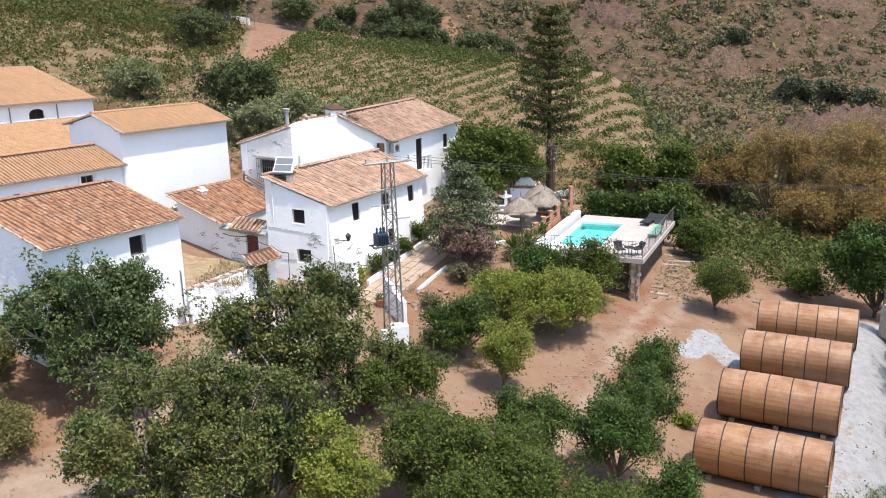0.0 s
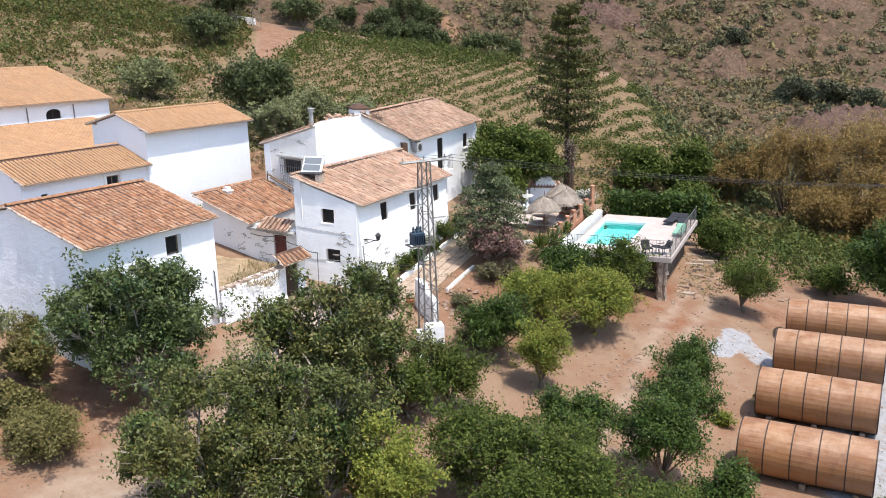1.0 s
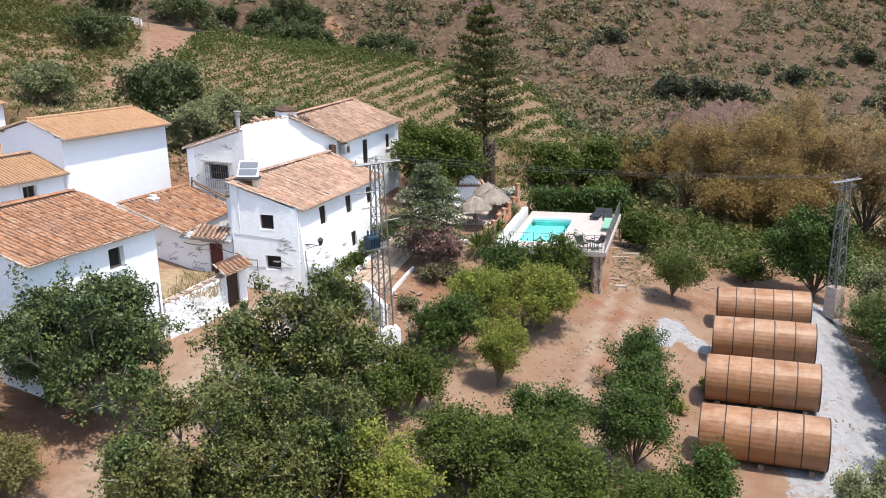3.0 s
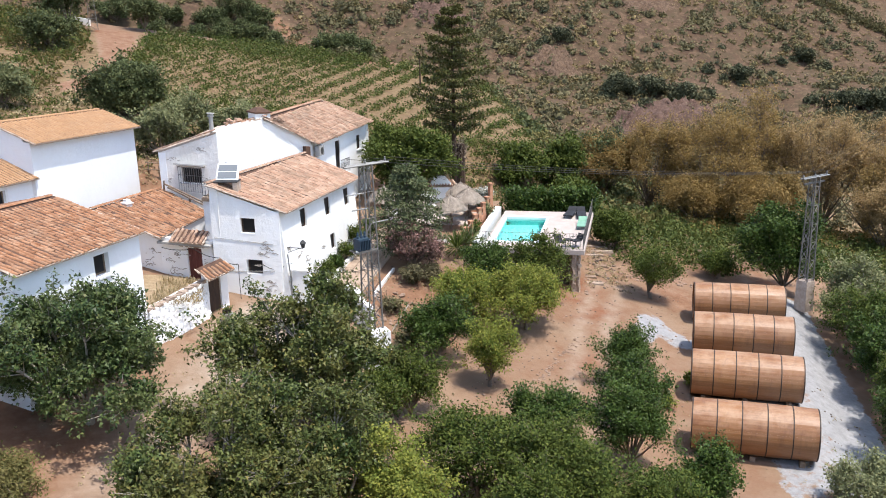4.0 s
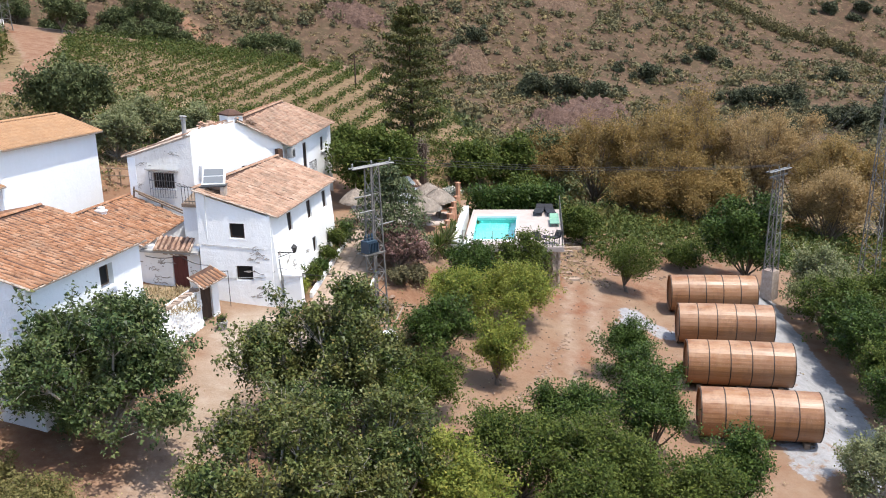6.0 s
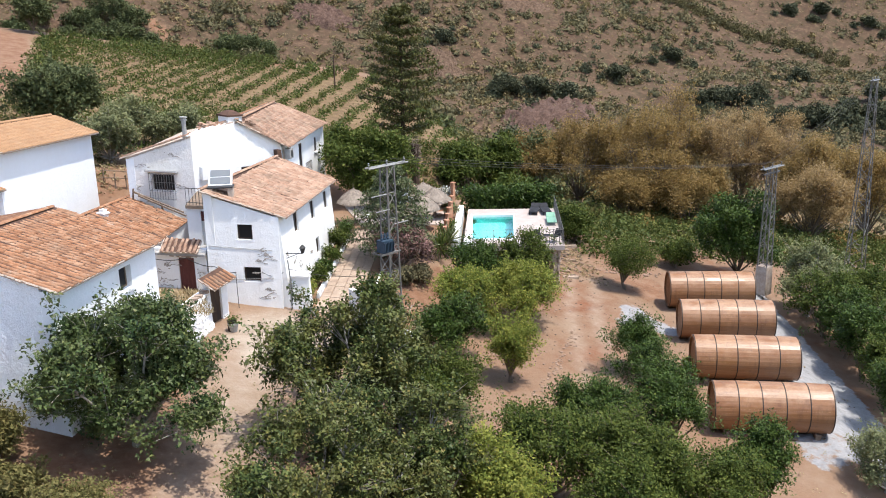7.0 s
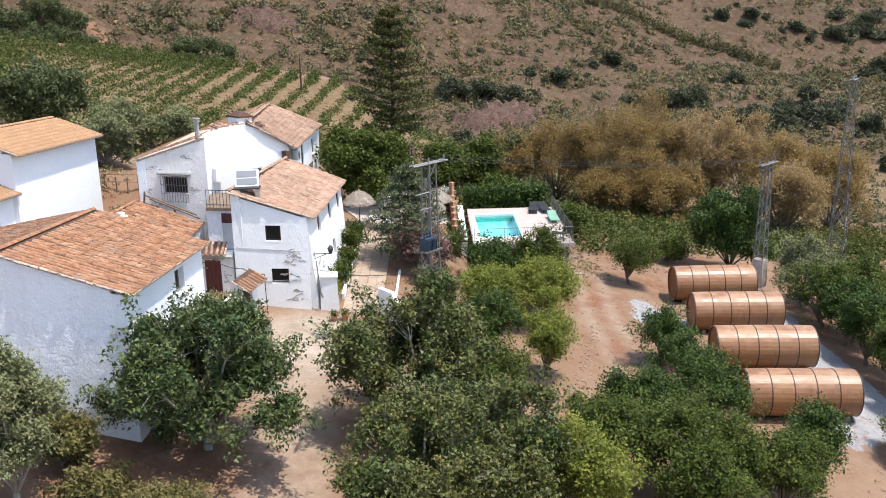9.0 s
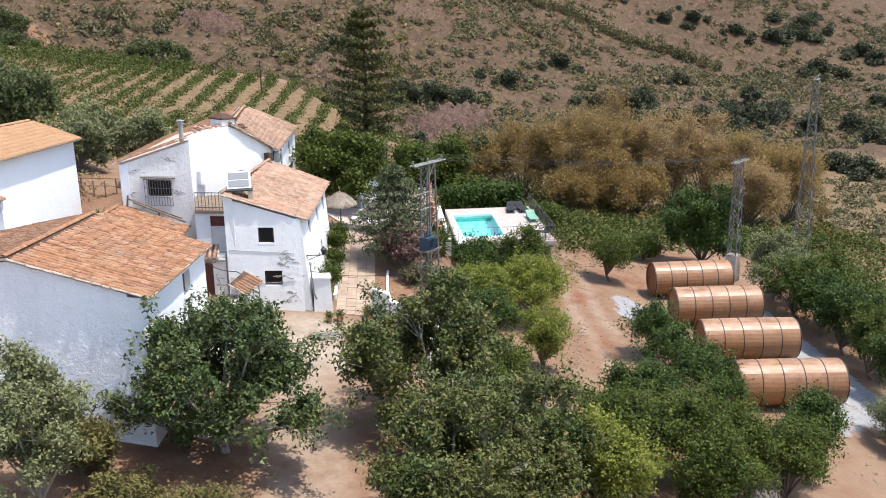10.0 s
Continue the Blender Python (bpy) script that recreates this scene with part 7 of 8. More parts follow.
under = [(x + rr.normal() * r * 0.6, y - abs(rr.normal()) * r * 0.7 - 0.5, rr.uniform(0.6, 1.5)) for x, y, top, r, pale in GUMS for _ in range(9)]
bush_field("gum_undergrowth", "dry olive and golden undergrowth below the gum trees", "scrub", under, GUM_LEAF, 170, 0.24, 45, 0.9)
bank = [(rr.uniform(3, 20), rr.uniform(66, 84), rr.uniform(0.35, 1.0)) for _ in range(330)]
bush_field("slope_bushes", "mixed green bushes on the slope behind the terrace", "scrub", bank[::2], MID_LEAF, 90, 0.24, 46, 0.9)
bush_field("slope_bushes", "dull yellowish bushes on the slope behind the terrace", "scrub", bank[1::2], DRYGREEN, 80, 0.24, 47, 0.8)

# ---- holm oaks on the hillside ----
OAKS = [(86, 216, 3.4), (93, 213, 3.6), (100, 210, 3.2), (137, 199, 3.2), (142, 196, 3.6), (148, 195, 3.2), (140, 172, 3.2), (144, 168.5, 3.7), (150, 169, 3.3), (156, 170.5, 3.8), (162, 168, 3.4), (168, 168.5, 3.3), (173, 168, 2.8), (151, 237, 3.0), (123, 223, 2.8),
        (79, 246, 2.4), (62, 164, 3.2), (176, 210, 2.4), (267, 241, 5.0), (262, 238, 3.6), (249, 239, 3.4), (239, 248, 2.4), (225, 257, 2.6), (215, 260, 2.2), (237, 207, 4.2), (236, 199, 2.8), (271, 218, 3.2), (270, 210, 2.8), (186, 156, 3.0), (176, 160, 2.6), (142, 120, 3.0), (141, 125, 2.2), (220, 173, 2.6), (174, 180, 3.2), (180, 145, 2.2)]
for i, (x, y, r) in enumerate(OAKS):
    z = float(height(x, y))
    tree("holm_oak", "dark rounded holm oak on the dry hillside", x, y, z + r * 1.35, r, HOLMOAK, 4200, 0.6, 500 + i, lobes=6, low=0.02, cluster=6, spread=0.4, group="holm oaks")
THICKET = [(-16, 252, 4.6), (-10, 256, 5.4), (-4, 253, 4.4), (-13, 245, 3.6), (-7, 246, 4.2), (-1, 245, 3.2), (-19, 246, 3.0), (-40, 250, 4.2), (-31, 247, 3.4), (-26, 252, 3.0), (4.2, 137.5, 1.9), (6.9, 138.0, 2.3), (9.4, 137.0, 1.7)]
for i, (x, y, r) in enumerate(THICKET):
    z = float(height(x, y))
    tree("bushy_tree", "irregular dull green bushy tree beyond the vineyard", x, y, z + r * 1.5, r * 1.1, CAROB, 5200, 0.5 if y > 200 else 0.3, 560 + i, lobes=11, low=0.02, lobe=0.34, cluster=6, spread=0.32, group="bushy trees")
row = np.random.default_rng(9)
fringe = [(x + row.normal() * r * 1.3, y - abs(row.normal()) * r - 1, row.uniform(0.8, 2.0)) for x, y, r in THICKET for _ in range(7 if y > 200 else 3)]
bush_field("thicket_fringe", "grey-green brush along the foot of the thicket", "scrub", fringe, SCRUB, 90, 0.36, 34, 1.0)
spots = []
for x, y, r in OAKS:
    for k in range(4 if x > 60 else 0):
        spots.append((x + row.normal() * r * 1.5, y + row.normal() * r, r * row.uniform(0.45, 0.8)))
bush_field("oak_thicket", "dark thicket of low holm oaks between the larger ones", "scrub", spots, HOLMOAK, 190, 0.42, 33, 1.05, core=0.7)
spots = []
for i in range(190):
    f = row.random() ** 0.8
    x, y = 146 + 68 * f, 290 - 60 * f
    spots.append((x + row.normal() * 1.2, y + row.normal() * 1.2, row.uniform(0.7, 1.5)))
bush_field("hill_hedge_row", "row of upright spiky plants along the hill's shoulder", "scrub", spots, MAQUIS, 60, 0.55, 31, 2.4, spike=1.0)

# ---- bare rock on the hillside ----
ROCK = rough_material("mauve_schist", [(0.3, (0.052, 0.030, 0.022)), (0.5, (0.105, 0.062, 0.046)), (0.72, (0.175, 0.112, 0.084))], 0.9, 0.95, 0.8, 0.25, (1, 1, 2.2))
ROCK_OCHRE = rough_material("ochre_rock", [(0.3, (0.072, 0.042, 0.029)), (0.5, (0.120, 0.076, 0.049)), (0.72, (0.195, 0.132, 0.084))], 0.9, 0.95, 0.8, 0.25, (1, 1, 2.2))


def outcrop(label, cx, cy, rx, ry, turn, tall, mat, seed):
    """A broken face of rock standing out of the slope: a jagged sheet that sinks into the ground at its rim."""
    r = np.random.default_rng(seed)
    n = 46
    u, v = np.meshgrid(np.linspace(-1, 1, n), np.linspace(-1, 1, n))
    u, v = u + r.normal(size=u.shape) * 0.012, v + r.normal(size=v.shape) * 0.012
    c, s = math.cos(radians(turn)), math.sin(radians(turn))
    x, y = cx + rx * u * c - ry * v * s, cy + rx * u * s + ry * v * c
    rim = 1 - sm(0.55, 1.0, np.hypot(u, v) + 0.12 * hump(x, y, 0.8))
    steps = 0.5 + 0.5 * hump(x + 3, y * 1.6, 0.55) + 0.35 * np.abs(hump(x, y, 1.3)) + 0.55 * r.random(x.shape) ** 2
    z = height(x, y) - 0.4 + rim * (0.35 + tall * steps)
    i = np.arange(n - 1)[None, :] + n * np.arange(n - 1)[:, None]
    me = quick_mesh("rock_outcrop", np.stack([x, y, z], -1).reshape(-1, 3), np.stack([i, i + 1, i + n + 1, i + n], -1).reshape(-1, 4))
    return tagged(part("rock_outcrop", me, mat), label, "rock", "rock outcrops")


outcrop("bare mauve rock face below the holm oaks", 90, 198, 18, 9, 22, 1.9, ROCK, 1)
bush_field("rock_scrub", "dry scrub rooted in the rock face", "scrub", [(90 + 15 * rr.normal() * 0.7, 198 + 6 * rr.normal(), rr.uniform(0.6, 1.6)) for _ in range(46)], SCRUB, 40, 0.4, 35, 1.2)
outcrop("broken ochre rock in a gully of the hillside", 75, 236, 6.5, 9, 30, 1.7, ROCK_OCHRE, 2)
outcrop("bare mauve rock on the dry hillside", 48, 262, 12, 6, -10, 1.8, ROCK, 3)
outcrop("broken ochre rock high on the hillside", 112, 262, 11, 5, 10, 1.6, ROCK_OCHRE, 4)
outcrop("bare mauve rock on the dry hillside", 20, 222, 10, 6, 15, 1.4, ROCK, 5)

# ---- the paved path up to the terrace ----
path_thing = new("path")
tagged(path_thing, "path of worn pinkish paving slabs beside the cottage", "path", kind="structure")
PAVING = rough_material("worn_paving", [(0.3, (0.26, 0.19, 0.14)), (0.55, (0.36, 0.275, 0.205)), (0.75, (0.42, 0.34, 0.26))], 1.6, 0.85, 0.2)
pv = random.Random(15)
slab_mesh = Shape().box((0.474, 0.478, 0.08), None, 0.985).mesh("paving_slab")
slab_mesh.materials.append(PAVING)
PATH_A, PATH_B = Vector((-3.9, 44.9, 0)), Vector((1.5, 56.4, 0))
along = (PATH_B - PATH_A).normalized()
across = Vector((along.y, -along.x, 0))
for i in range(26):
    for j in range(4):
        q = PATH_A + along * (0.25 + i * 0.485) + across * ((j - 1.5) * 0.49)
        s = new("paving_slab", slab_mesh)
        s.parent = path_thing
        e1 = float(height(q.x + along.x * 0.24, q.y + along.y * 0.24)) - float(height(q.x - along.x * 0.24, q.y - along.y * 0.24))
        s.matrix_basis = pose(q.x, q.y, float(height(q.x, q.y)) - 0.035 + pv.uniform(-0.008, 0.008), 0, 0, math.degrees(math.atan2(along.y, along.x))) @ pose(0, 0, 0, 0, -math.degrees(math.atan2(e1, 0.48)), 0)


def kerb(label, pts, wide, tall, mat):
    ob = empty("kerb", at(*pts[0]), label, "kerb", "path kerbs", world_parts=True)
    for a, b in zip(pts, pts[1:]):
        n = max(1, int(math.dist(a, b) / 0.9))
        for i in range(n):
            p, q = v2(a, b, i / n), v2(a, b, (i + 0.985) / n)
            pa, pb = at(*p), at(*q)
            d = Vector((pb.x - pa.x, pb.y - pa.y, 0)).normalized()
            w = Vector((-d.y, d.x, 0)) * wide / 2
            up = Vector((0, 0, tall))
            dn = Vector((0, 0, 0.12))
            part("kerb_stone", Shape().hexa([pa - w - dn, pb - w - dn, pb + w - dn, pa + w - dn], [pa - w * 0.9 + up, pb - w * 0.9 + up, pb + w * 0.9 + up, pa + w * 0.9 + up]), mat, ob)
    return ob


kerb("low whitewashed kerb along the paved path", [(-4.2, 46.9), (-2.4, 50.6), (-0.3, 55.0)], 0.16, 0.28, WHITEPAINT)
kerb("low whitewashed kerb along the paved path", [(-1.4, 46.4), (0.2, 49.6)], 0.13, 0.18, WHITEPAINT)
kerb("low curved pale kerb at the terrace edge", [(2.2, 52.6), (3.6, 53.6), (5.4, 53.9)], 0.16, 0.2, PALE_CONCRETE)
wb = empty("garden_wall", at(-2.6, 43.7), "short flaking whitewashed garden wall by the path", "wall", world_parts=True)
wall(wb, "wall_body", (-3.1, 44.6), (-2.15, 42.9), 2.4, [(0, 4.8), (0.45, 4.7), (0.5, 4.4), (1, 4.1)], mat=OLDWHITE, thick=0.3)

# ---- terrace furniture ----
fo = empty("fountain", at(4.34, 61.0), "white two-tier garden fountain on the terrace", "fountain")
part("basin", Shape().lathe([(0.5, 0), (0.62, 0.12), (0.9, 0.3), (0.92, 0.36), (0.8, 0.34), (0.1, 0.3)], None, 18), WHITEPAINT, fo)
part("column", Shape().lathe([(0.16, 0.3), (0.1, 0.5), (0.13, 0.8), (0.09, 1.0)], None, 12), WHITEPAINT, fo)
part("bowl", Shape().lathe([(0.1, 1.0), (0.42, 1.15), (0.44, 1.2), (0.1, 1.12), (0.06, 1.4), (0.09, 1.5), (0.02, 1.6)], None, 16), WHITEPAINT, fo)
hut = empty("garden_oven", at(6.0, 64.8), "small white masonry garden oven with a tiled top", "oven", world_parts=True)
hb = at(6.0, 64.8)
part("body", Shape().box((2.4, 1.3, 1.35), pose(hb.x, hb.y, hb.z - 0.1, 0, 0, 8)), WHITE, hut)
part("hood", Shape().box((2.0, 1.1, 0.7), pose(hb.x, hb.y, hb.z + 1.252, 0, 0, 8), 0.45), OLDWHITE, hut)
roof(hut, hb + Vector((-1.3, -0.8, 1.28)), hb + Vector((1.3, -0.45, 1.28)), hb + Vector((1.1, 0.1, 1.7)), hb + Vector((-1.2, -0.2, 1.7)), TILE_PALE, ridge_line=False, rnd=random.Random(7))
for x, y in ((1.9, 58.2), (2.5, 57.5)):
    gc = terrace_chair(WHITEPAINT, "white garden chair under a parasol", "garden_chair")
    gc["group"] = "garden chairs"
    gc.matrix_basis = pose(x, y, float(height(x, y)), 0, 0, 200)
gt = new("garden_table")
part("tabletop", Shape().lathe([(0.45, 0.7), (0.45, 0.74)], None, 16), WHITEPAINT, gt)
for a in range(3):
    part("leg", Shape().tube((0.3 * math.cos(a * 2.1), 0.3 * math.sin(a * 2.1), 0), (0.1 * math.cos(a * 2.1), 0.1 * math.sin(a * 2.1), 0.7), 0.02, n=5), WHITEPAINT, gt)
tagged(gt, "round white garden table under a parasol", "table")
gt.matrix_basis = pose(1.7, 57.3, float(height(1.7, 57.3)))
for x, y, r in ((7.0, 59.6, 0.95), (5.2, 57.6, 0.9)):
    st = empty("stone_table", at(x, y), "round stone table under a thatched parasol", "table", "stone tables")
    part("tabletop", Shape().lathe([(r, 0.66), (r + 0.02, 0.7), (r, 0.75)], None, 20), STONE, st)
    part("pedestal", Shape().lathe([(0.25, 0), (0.16, 0.35), (0.25, 0.66)], None, 10), STONE, st)
for i, (x, y, s, mat) in enumerate(((-3.4, 44.6, 0.22, TERRACOTTA), (-5.5, 44.55, 0.16, BRICK), (-4.95, 44.5, 0.18, TERRACOTTA), (-9.0, 43.9, 0.24, CONCRETE))):
    pot = empty("flower_pot", at(x, y), "terracotta flower pot with a small plant" if mat != CONCRETE else "grey planter with a small plant by the entry", "pot", "flower pots")
    part("pot", Shape().lathe([(s * 0.7, 0), (s, s * 1.5), (s * 1.1, s * 1.5), (s * 1.1, s * 1.7), (s * 0.9, s * 1.7)], None, 12), mat, pot)
    g = np.random.default_rng(60 + i)
    tagged(part("plant", leaf_cloud("plant", g.normal(size=(160, 3)) * s * 0.6 + np.array([0, 0, s * 2.3]), 0.12, g), MID_LEAF, pot), kind="stuff")
tank = empty("water_drum", at(-9.05, 44.0), "rusty drum beside the entry door", "drum")
part("drum", Shape().lathe([(0.2, 0), (0.21, 0.02), (0.2, 0.2), (0.212, 0.21), (0.2, 0.23), (0.2, 0.4), (0.212, 0.41), (0.21, 0.55), (0.16, 0.55)], None, 16), HOOP, tank)

# ---- low planting along walls and banks ----
LOW = [(-3.85, 48.6, 0.55, 1.1, MID_LEAF), (-3.1, 49.9, 0.5, 0.9, ORANGE_LEAF), (-2.35, 51.4, 0.6, 1.0, MID_LEAF), (-1.45, 53.2, 0.65, 1.4, MID_LEAF), (-0.6, 54.8, 0.65, 1.3, ORANGE_LEAF), (-5.0, 47.0, 0.6, 1.0, LIME_LEAF),
       (0.9, 48.0, 0.7, 0.9, SCRUB), (-0.6, 45.3, 0.6, 0.8, SCRUB), (2.2, 48.4, 0.7, 1.0, SCRUB), (7.9, 59.0, 0.6, 1.5, OLIVE_LEAF), (8.5, 61.4, 0.9, 2.1, WHITE_BLOOM), (-0.6, 41.6, 0.7, 0.9, SCRUB), (5.9, 54.3, 0.6, 1.1, MID_LEAF),
       (13.4, 38.6, 0.45, 0.6, LIME_LEAF), (10.9, 36.4, 0.4, 0.5, LIME_LEAF), (9.3, 58.3, 0.35, 1.6, MID_LEAF), (-11.0, 62.6, 1.0, 1.6, OLIVE_LEAF)]
for i, (x, y, r, h, mat) in enumerate(LOW):
    z = float(height(x, y))
    tree("shrub", "low leafy green shrub beside the wall" if mat != SCRUB else "dry straggly shrub on bare soil", x, y, z + h, r, mat, int(2600 * r), 0.14, 700 + i, lobes=6, low=0.02, cluster=7, spread=0.1, category="shrub", group="low shrubs", trunk=0.04)
for x, y, r in ((2.1, 24.0, 0.9),):
    z = float(height(x, y))
    tree("dead_shrub", "grey leafless dead shrub", x, y, z + 1.6, r, DEADTWIG, 2600, 0.3, 900, lobes=6, low=0.02, cluster=6, spread=0.15, aspect=0.12, category="shrub", droop=-0.6)

# ---- stones and soil clods ----
def stones(name, label, spots, mat, seed):
    r = random.Random(seed)
    s = Shape()
    for x, y, d in spots:
        z = float(height(x, y))
        s.lathe([(d * r.uniform(0.5, 0.8), -d * 0.2), (d, d * 0.15), (d * r.uniform(0.5, 0.8), d * r.uniform(0.4, 0.6))], pose(x, y, z, r.uniform(-15, 15), r.uniform(-15, 15), r.uniform(0, 360)), 6)
    return tagged(part(name, s, mat), label, "stones", kind="stuff")


q = random.Random(61)
stones("edge_stones", "pale stones along the edge of the yard", [(11.9 + 0.42 * i + q.uniform(-0.3, 0.3), 49.2 + 0.9 * i + q.uniform(-0.5, 0.5), q.uniform(0.05, 0.16)) for i in range(11) for _ in range(4)], CLOD, 1)
stones("yard_clods", "small clods and stones scattered over the yard", [(q.uniform(-2, 18), q.uniform(33, 50), q.uniform(0.03, 0.09)) for _ in range(300)] + [(3.4 + 5.8 * f + q.uniform(-0.25, 0.25), 36.4 + 6.6 * f + q.uniform(-0.3, 0.3), q.uniform(0.03, 0.1)) for f in (k / 120 for k in range(120))], CLOD, 2)
stones("border_stones", "rough stone border at the end of the yard", [(15.5 + 0.16 * i, 52.0 - 0.02 * i + q.uniform(-0.35, 0.35), q.uniform(0.06, 0.18)) for i in range(60)], CLOD, 3)
stones("bank_stones", "rubble on the red earth bank", [(q.uniform(-2.6, 3.5), 43.4 + q.uniform(0, 1.0) + 0.5 * k, q.uniform(0.06, 0.2)) for k in range(6) for _ in range(18)], CLOD, 4)
tufts = [(q.uniform(-12.3, -10.1), q.uniform(41.6, 46.8)) for _ in range(160)]
g = np.random.default_rng(3)
tc = np.array([(x, y, 4.75 - 0.075 * (y - 44) + 0.02) for x, y in tufts])
tc = np.repeat(tc, 8, 0) + g.normal(size=(160 * 8, 3)) * np.array([0.12, 0.12, 0.03])
me = leaf_cloud("roof_grass", tc, 0.28, g, 0.15, -1.5)
me.materials.append(STRAW)
tagged(new("roof_grass", me), "dry grass growing on the earth roof", "grass", kind="stuff")

# ---- odds and ends about the yard ----
net_rng = np.random.default_rng(21)
gx, gy = np.meshgrid(np.linspace(-0.6, 0.6, 19), np.linspace(-0.35, 0.35, 13))
gz = 0.10 * np.exp(-(gx ** 2 + gy ** 2 * 2)) + 0.05 * net_rng.random(gx.shape) + 0.02
cells = [(r * 19 + c, r * 19 + c + 1, (r + 1) * 19 + c + 1, (r + 1) * 19 + c) for r in range(12) for c in range(18) if net_rng.random() < 0.6]
net_z = height(gx - 6.4, gy + 42.9)
net_mesh = quick_mesh("garden_net", np.stack([gx - 6.4 + 0.06 * net_rng.normal(size=gx.shape), gy + 42.9 + 0.05 * net_rng.normal(size=gx.shape), net_z + gz], -1).reshape(-1, 3), cells)
net_mesh.materials.append(rough_material("faded_green_net", [(0.3, (0.13, 0.15, 0.11)), (0.7, (0.26, 0.265, 0.20))], 6))
tagged(new("garden_net", net_mesh), "crumpled faded green net lying on the courtyard", "net")
pole = empty("utility_pole", at(13.8, 114.1), "thin dark wooden pole at the vineyard's edge", "pole", world_parts=True)
pole_foot = at(13.8, 114.1)
part("shaft", Shape().tube(pole_foot - Vector((0, 0, 0.3)), pole_foot + Vector((0, 0, 4.2)), 0.11, 0.08, 7), DARKWOOD, pole)
part("cross_bar", Shape().box((0.9, 0.08, 0.08), pose(pole_foot.x, pole_foot.y, pole_foot.z + 3.9, 0, 0, 20)), DARKWOOD, pole)
q = random.Random(71)
stones("shed_rubble", "heap of broken masonry behind the ruined shed", [(-16.2 + 3.0 * f + q.uniform(-0.5, 0.5), 51.6 + 4.6 * f + q.uniform(-0.6, 0.6), q.uniform(0.1, 0.34)) for f in (k / 90 for k in range(90))], STONE, 5)
bush_field("bank_weeds", "dry weeds on the red earth bank", "weeds", [(q.uniform(-2.8, 5.5), q.uniform(42.8, 48.5), q.uniform(0.15, 0.4)) for _ in range(90)], STRAW, 60, 0.16, 55, 0.7)
bush_field("yard_weeds", "thin dry weeds about the orchard and drive", "weeds", [(q.uniform(-20, 20), q.uniform(24, 40), q.uniform(0.1, 0.3)) for _ in range(330)], STRAW, 40, 0.12, 56, 0.6)
bush_field("barn_weeds", "green and dry weeds at the foot of the barn wall", "weeds", [(-18.6 + 4.6 * f + q.uniform(0.2, 3.4), 52.6 + 7.6 * f + q.uniform(-1.2, 0.6), q.uniform(0.2, 0.6)) for f in (k / 110 for k in range(110))], MID_LEAF, 70, 0.2, 57, 0.8)
bush_field("barn_grass", "dry grass between the barn and the farmhouse", "grass", [(q.uniform(-17.5, -12.8), q.uniform(55, 66), q.uniform(0.2, 0.5)) for _ in range(160)], STRAW, 60, 0.2, 58, 0.7)
for i, (x, y, r, h) in enumerate(((-18.3, 33.2, 1.1, 1.5), (-18.9, 36.0, 0.9, 1.2), (-17.6, 30.6, 0.9, 1.0))):
    z = float(height(x, y))
    tree("dry_shrub", "brownish dry shrub beside the outbuilding", x, y, z + h, r, DRYGREEN, 9000, 0.15, 960 + i, lobes=7, low=0.02, category="shrub", group="dry shrubs", trunk=0.04, shoots=dict(per=8, rise=0.5, spread=0.08, radius=0.01, number=30))

# ---- wear and odd parts of the old walls ----
q = random.Random(83)
rubble = Shape()
for i in range(520):
    f, z = q.random(), q.uniform(2.4, 5.0)
    lean = 0.25 * (5.1 - z) / 3.1 + 0.002
    x, y = S1[0] + (S2[0] - S1[0]) * f + 0.879 * lean, S1[1] + (S2[1] - S1[1]) * f - 0.477 * lean
    rubble.box((q.uniform(0.1, 0.3), q.uniform(0.04, 0.09), q.uniform(0.06, 0.16)), pose(x, y, z, q.uniform(-8, 8), q.uniform(-14, 14), 61.5 + q.uniform(-8, 8)), q.uniform(0.7, 0.95))
part("rubble_facing", rubble, OLDWHITE, store, "whitewashed rubble stones")["kind"] = "stuff"
coping = Shape()
for i in range(26):
    f = (i + q.uniform(0, 0.6)) / 26
    coping.box((q.uniform(0.15, 0.3), q.uniform(0.2, 0.4), q.uniform(0.06, 0.14)), pose(S1[0] + (S2[0] - S1[0]) * f - 0.12, S1[1] + (S2[1] - S1[1]) * f + 0.08, 5.04 + 0.05 * f, q.uniform(-6, 6), q.uniform(-6, 6), 57 + q.uniform(-15, 15)))
part("wall_coping", coping, STONE, store, "loose stones along the wall top")["kind"] = "stuff"
part("lintel_slab", Shape().box((2.9, 0.5, 0.11), pose(-11.12, 47.75, 6.2, 0, 0, -22.2)), CONCRETE, house_e, "worn concrete slab over the door")
for f, z, w, h in ((0.14, 5.3, 0.8, 0.5), (0.22, 4.7, 0.6, 0.45), (0.12, 4.3, 0.8, 0.3), (0.3, 5.6, 0.4, 0.25), (0.86, 5.1, 0.35, 0.6)):
    flaked(house_e, E2, E3, f * 2.86, z, w, h, 0.0, q, 6.45)
for f, z, w, h in ((0.5, 5.6, 0.8, 0.4), (0.75, 4.9, 0.9, 0.35), (0.85, 5.7, 0.5, 0.3)):
    flaked(house_e, E1, E2, f * 3.5, z, w, h, 0.0, q, 6.8)
part("drain_pipe", Shape().tube((-6.02, 45.86, 6.1), (-5.92, 45.72, 4.5), 0.035, n=7).tube((-5.92, 45.72, 4.5), (-5.86, 45.55, 4.25), 0.05, n=7), GALV, house_c)
fence_base = at(-13.3, 61.9)
rail_fence = empty("rail_fence", fence_base, "short weathered timber rail fence beside the farmhouse", "fence", world_parts=True)
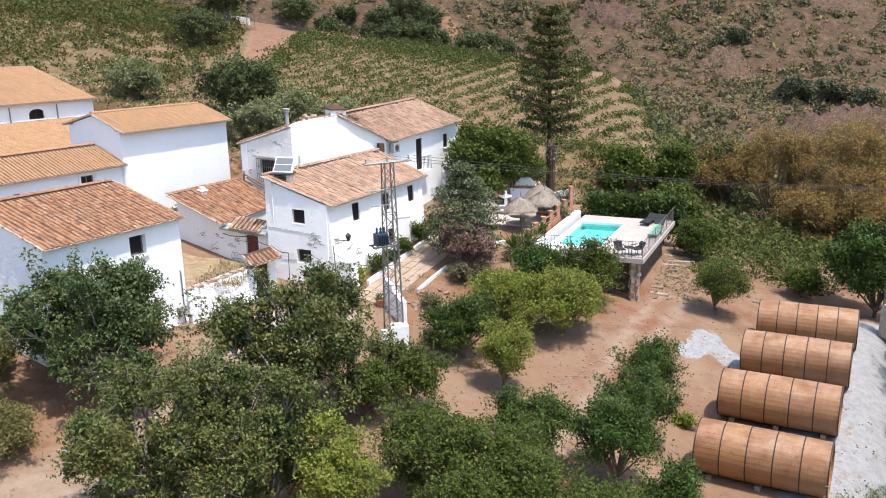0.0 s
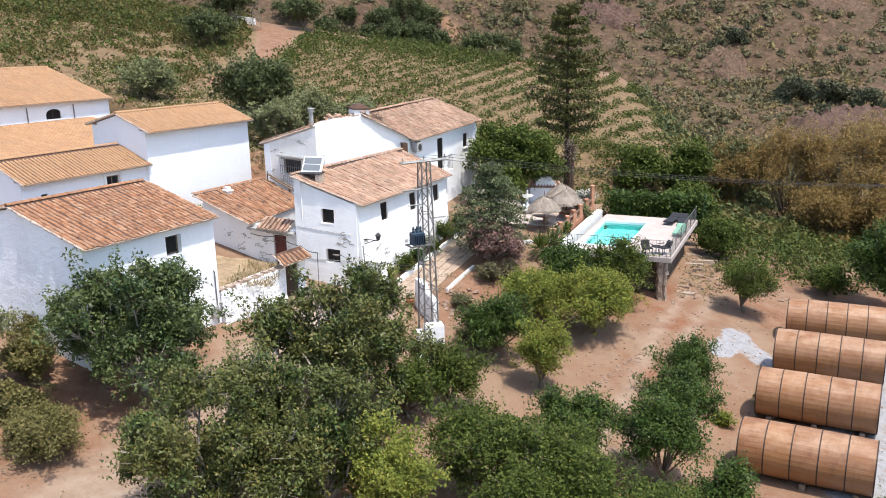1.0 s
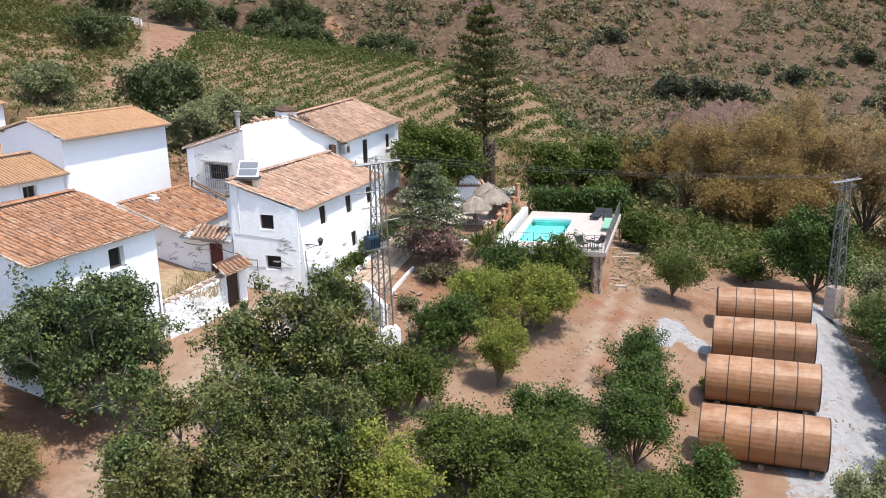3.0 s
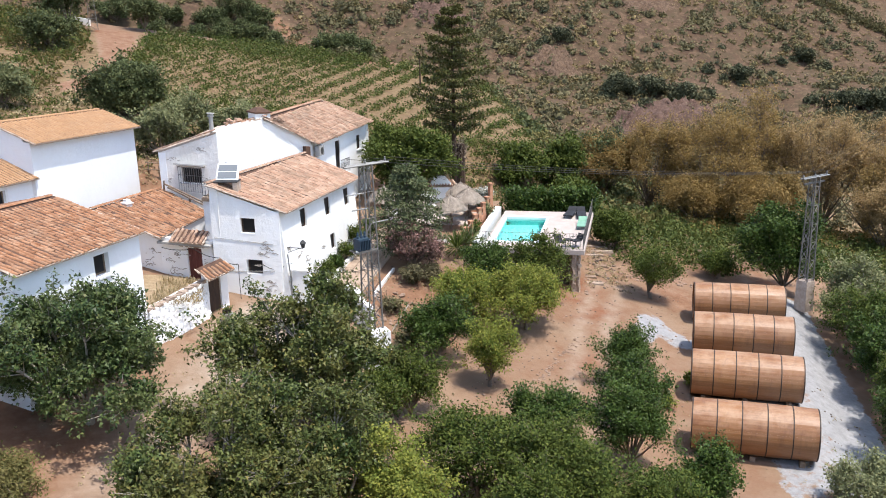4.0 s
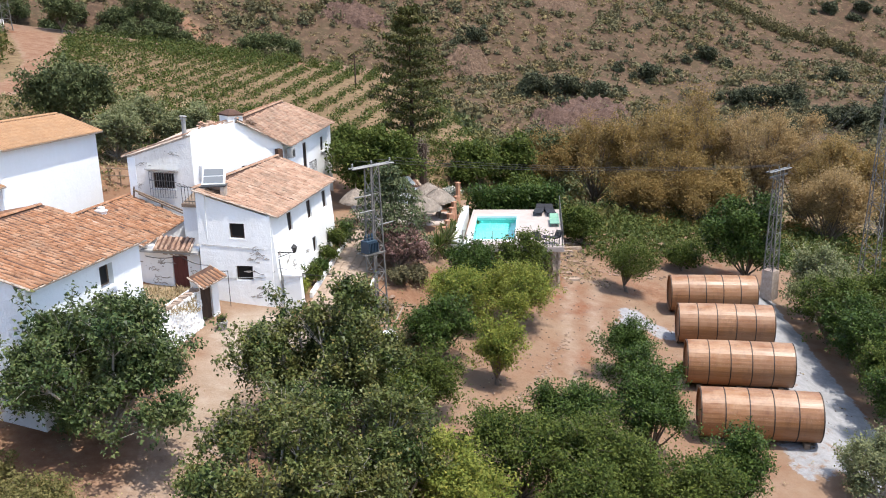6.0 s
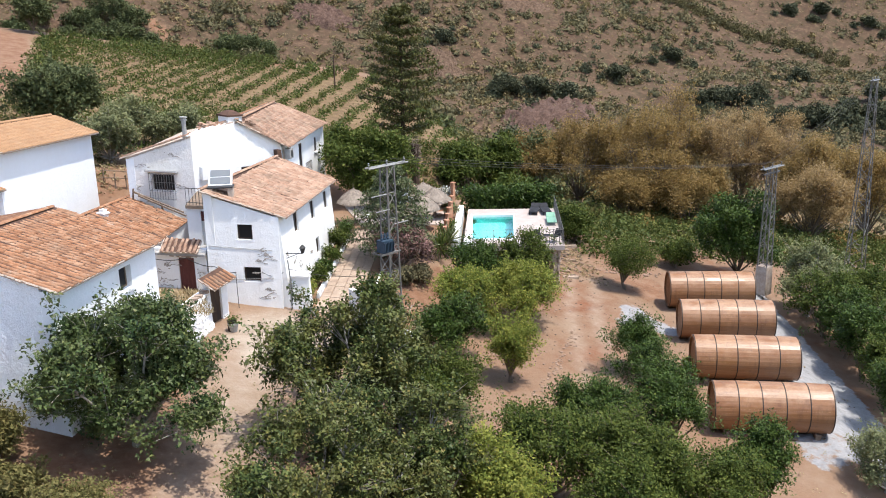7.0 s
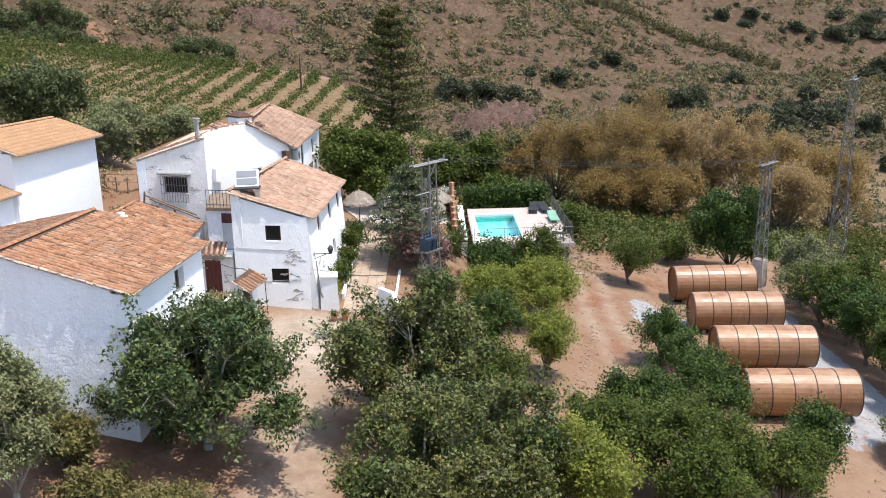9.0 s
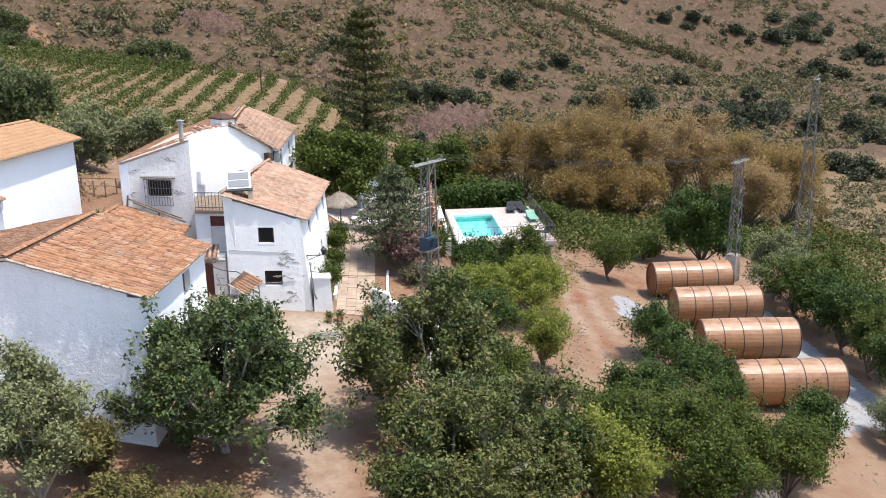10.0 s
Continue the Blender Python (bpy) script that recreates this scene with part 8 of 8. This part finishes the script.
for i in range(4):
    foot = at(-14.2 + 0.65 * i, 61.9)
    part("post", Shape().tube(foot - Vector((0, 0, 0.2)), foot + Vector((0, 0, 0.95)), 0.045, 0.04, 6), OLDWOOD, rail_fence)
for z in (0.4, 0.85):
    part("rail", Shape().tube(at(-14.35, 61.87, z), at(-12.1, 61.87, z + 0.03), 0.035, 0.03, 6), OLDWOOD, rail_fence)
stick = at(-0.9, 43.2)
part_stick = part("pole", Shape().tube(stick, stick + Vector((1.0, 1.0, 1.1)), 0.04, 0.03, 6), PALEBARK)
tagged(part_stick, "pale bare pole leaning on the earth bank", "pole")
terrace_edge = [(1.2, 57.3), (6.9, 57.0), (8.5, 60.2), (8.7, 63.6), (1.8, 63.8)]
slab_shape = Shape().add([(x, y, 4.6) for x, y in terrace_edge] + [(x, y, 4.89) for x, y in terrace_edge], [(4, 3, 2, 1, 0), (5, 6, 7, 8, 9)] + [(i, (i + 1) % 5, 5 + (i + 1) % 5, 5 + i) for i in range(5)])
tagged(part("terrace_paving", slab_shape, DECK), "pinkish worn paving under the thatched parasols", "paving", kind="structure")
white_wall = empty("track_wall", at(-29.6, 132.4), "low white wall at the head of the vineyard track", "wall", world_parts=True)
wall(white_wall, "wall_body", (-31.8, 133.6), (-28.2, 132.8), 13.6, [(0, 16.0), (0.6, 15.9), (1, 15.7)], mat=GREYWHITE, thick=0.4)
steps = empty("stone_steps", at(13.2, 52.4), "worn pale stone steps climbing beside the pool wall", "steps", world_parts=True)
q = random.Random(19)
for f, over, wide in ((0.02, 0.2, 1.1), (0.16, -0.1, 0.8), (0.42, 0.5, 1.0), (0.68, 0.1, 1.3), (0.8, 0.3, 2.6), (0.97, 0.2, 1.9)):
    foot = at(12.7 + 3.0 * f + over, 50.5 + 7.4 * f)
    part("step", Shape().box((wide, q.uniform(0.35, 0.5), 0.2), pose(foot.x, foot.y, foot.z - 0.13, q.uniform(-4, 4), q.uniform(-4, 4), -12 + q.uniform(-9, 9)), 0.9), STONE if wide > 1.0 else CLOD, steps)
q = random.Random(20)
litter = [(12.4 + 3.0 * f + abs(q.gauss(0, 1.5)), 50.2 + 7.0 * f + q.gauss(0, 0.6), q.uniform(0.03, 0.16)) for f in (k / 150 for k in range(150))]
stones("slope_rubble", "broken stones and masonry on the slope beside the pool", litter[::2], CLOD, 21)
stones("slope_rubble", "dark broken stones on the slope beside the pool", litter[1::2], DARKRUBBLE, 22)
bush_field("slope_weeds", "dry weeds and twigs on the slope beside the pool", "weeds", [(x + q.gauss(0, 0.5), y + q.gauss(0, 0.5), q.uniform(0.12, 0.4)) for x, y, d in litter], STRAW, 45, 0.16, 23, 0.7)
stones("yard_litter", "small stones and dry litter over the yard", [(q.uniform(-4, 20), q.uniform(30, 51), q.uniform(0.02, 0.06)) for _ in range(700)], DARKRUBBLE, 24)


# ---- turn the whole layout to fit the camera's roll ----
LEVEL = ("barrel_cabin", "pool_terrace", "pool_fence", "pillar_parapet", "sun_lounger", "terrace_chair", "side_table")
turn = math.atan(VIEW_TILT)
LAY = Matrix.Translation((0, 0, 3)) @ Matrix(((math.cos(turn), 0, -math.sin(turn), 0), (0, 1, 0, 0), (math.sin(turn), 0, math.cos(turn), 0), (0, 0, 0, 1))) @ Matrix.Translation((0, 0, -3))
COTTAGE_Z = 6.9


def lay_thing(ob):
    """Moves one thing onto the turned ground to fit the camera's view, and keeps its uprights upright."""
    family = [c for c in ob.children_recursive if c.type == "MESH"]
    if ob.type == "MESH" and not family:
        ob.data.transform(LAY)
        return
    if ob.name == "path":
        for c in family:
            c.matrix_basis = LAY @ c.matrix_basis
        return
    here = ob.matrix_basis.translation.copy()
    # mark: the height at which a thing keeps its place in the camera's view
    if ob.name in WORLD:
        zs = [z for c in ob.children if c.type == "MESH" for z in (c.data.vertices[k].co.z for k in range(0, len(c.data.vertices), max(1, len(c.data.vertices) // 60)))]
        mark = min(zs) + 0.65 * (max(zs) - min(zs))
    elif ob.name.startswith("power_pylon"):
        mark = max((c.matrix_local @ Vector(v)).z for c in ob.children for v in c.bound_box) + here.z
    elif ob.name in ("solar_heater", "wall_lantern"):
        mark = COTTAGE_Z
    else:
        mark = here.z + 1.2
    dx = -VIEW_TILT * (mark - 3)
    ob.matrix_basis.translation = (here.x + dx, here.y, here.z + VIEW_TILT * here.x)
    if ob.name not in WORLD:
        return
    for c in family:
        if c.parent == ob:
            c.matrix_parent_inverse = ob.matrix_basis.inverted()
        at0 = c.matrix_basis.translation
        if c.data.users > 1:
            c.matrix_basis.translation = (at0.x + dx, at0.y, at0.z + VIEW_TILT * at0.x)
            continue
        co = np.empty(len(c.data.vertices) * 3, np.float32)
        c.data.vertices.foreach_get("co", co)
        co = co.reshape(-1, 3)
        co[:, 2] += VIEW_TILT * co[:, 0]
        co[:, 0] += dx
        c.data.vertices.foreach_set("co", co.ravel())
        c.data.update()


for ob in [o for o in bpy.data.objects if o.parent is None and o.type in ("MESH", "EMPTY")]:
    if not ob.name.startswith(LEVEL):
        lay_thing(ob)
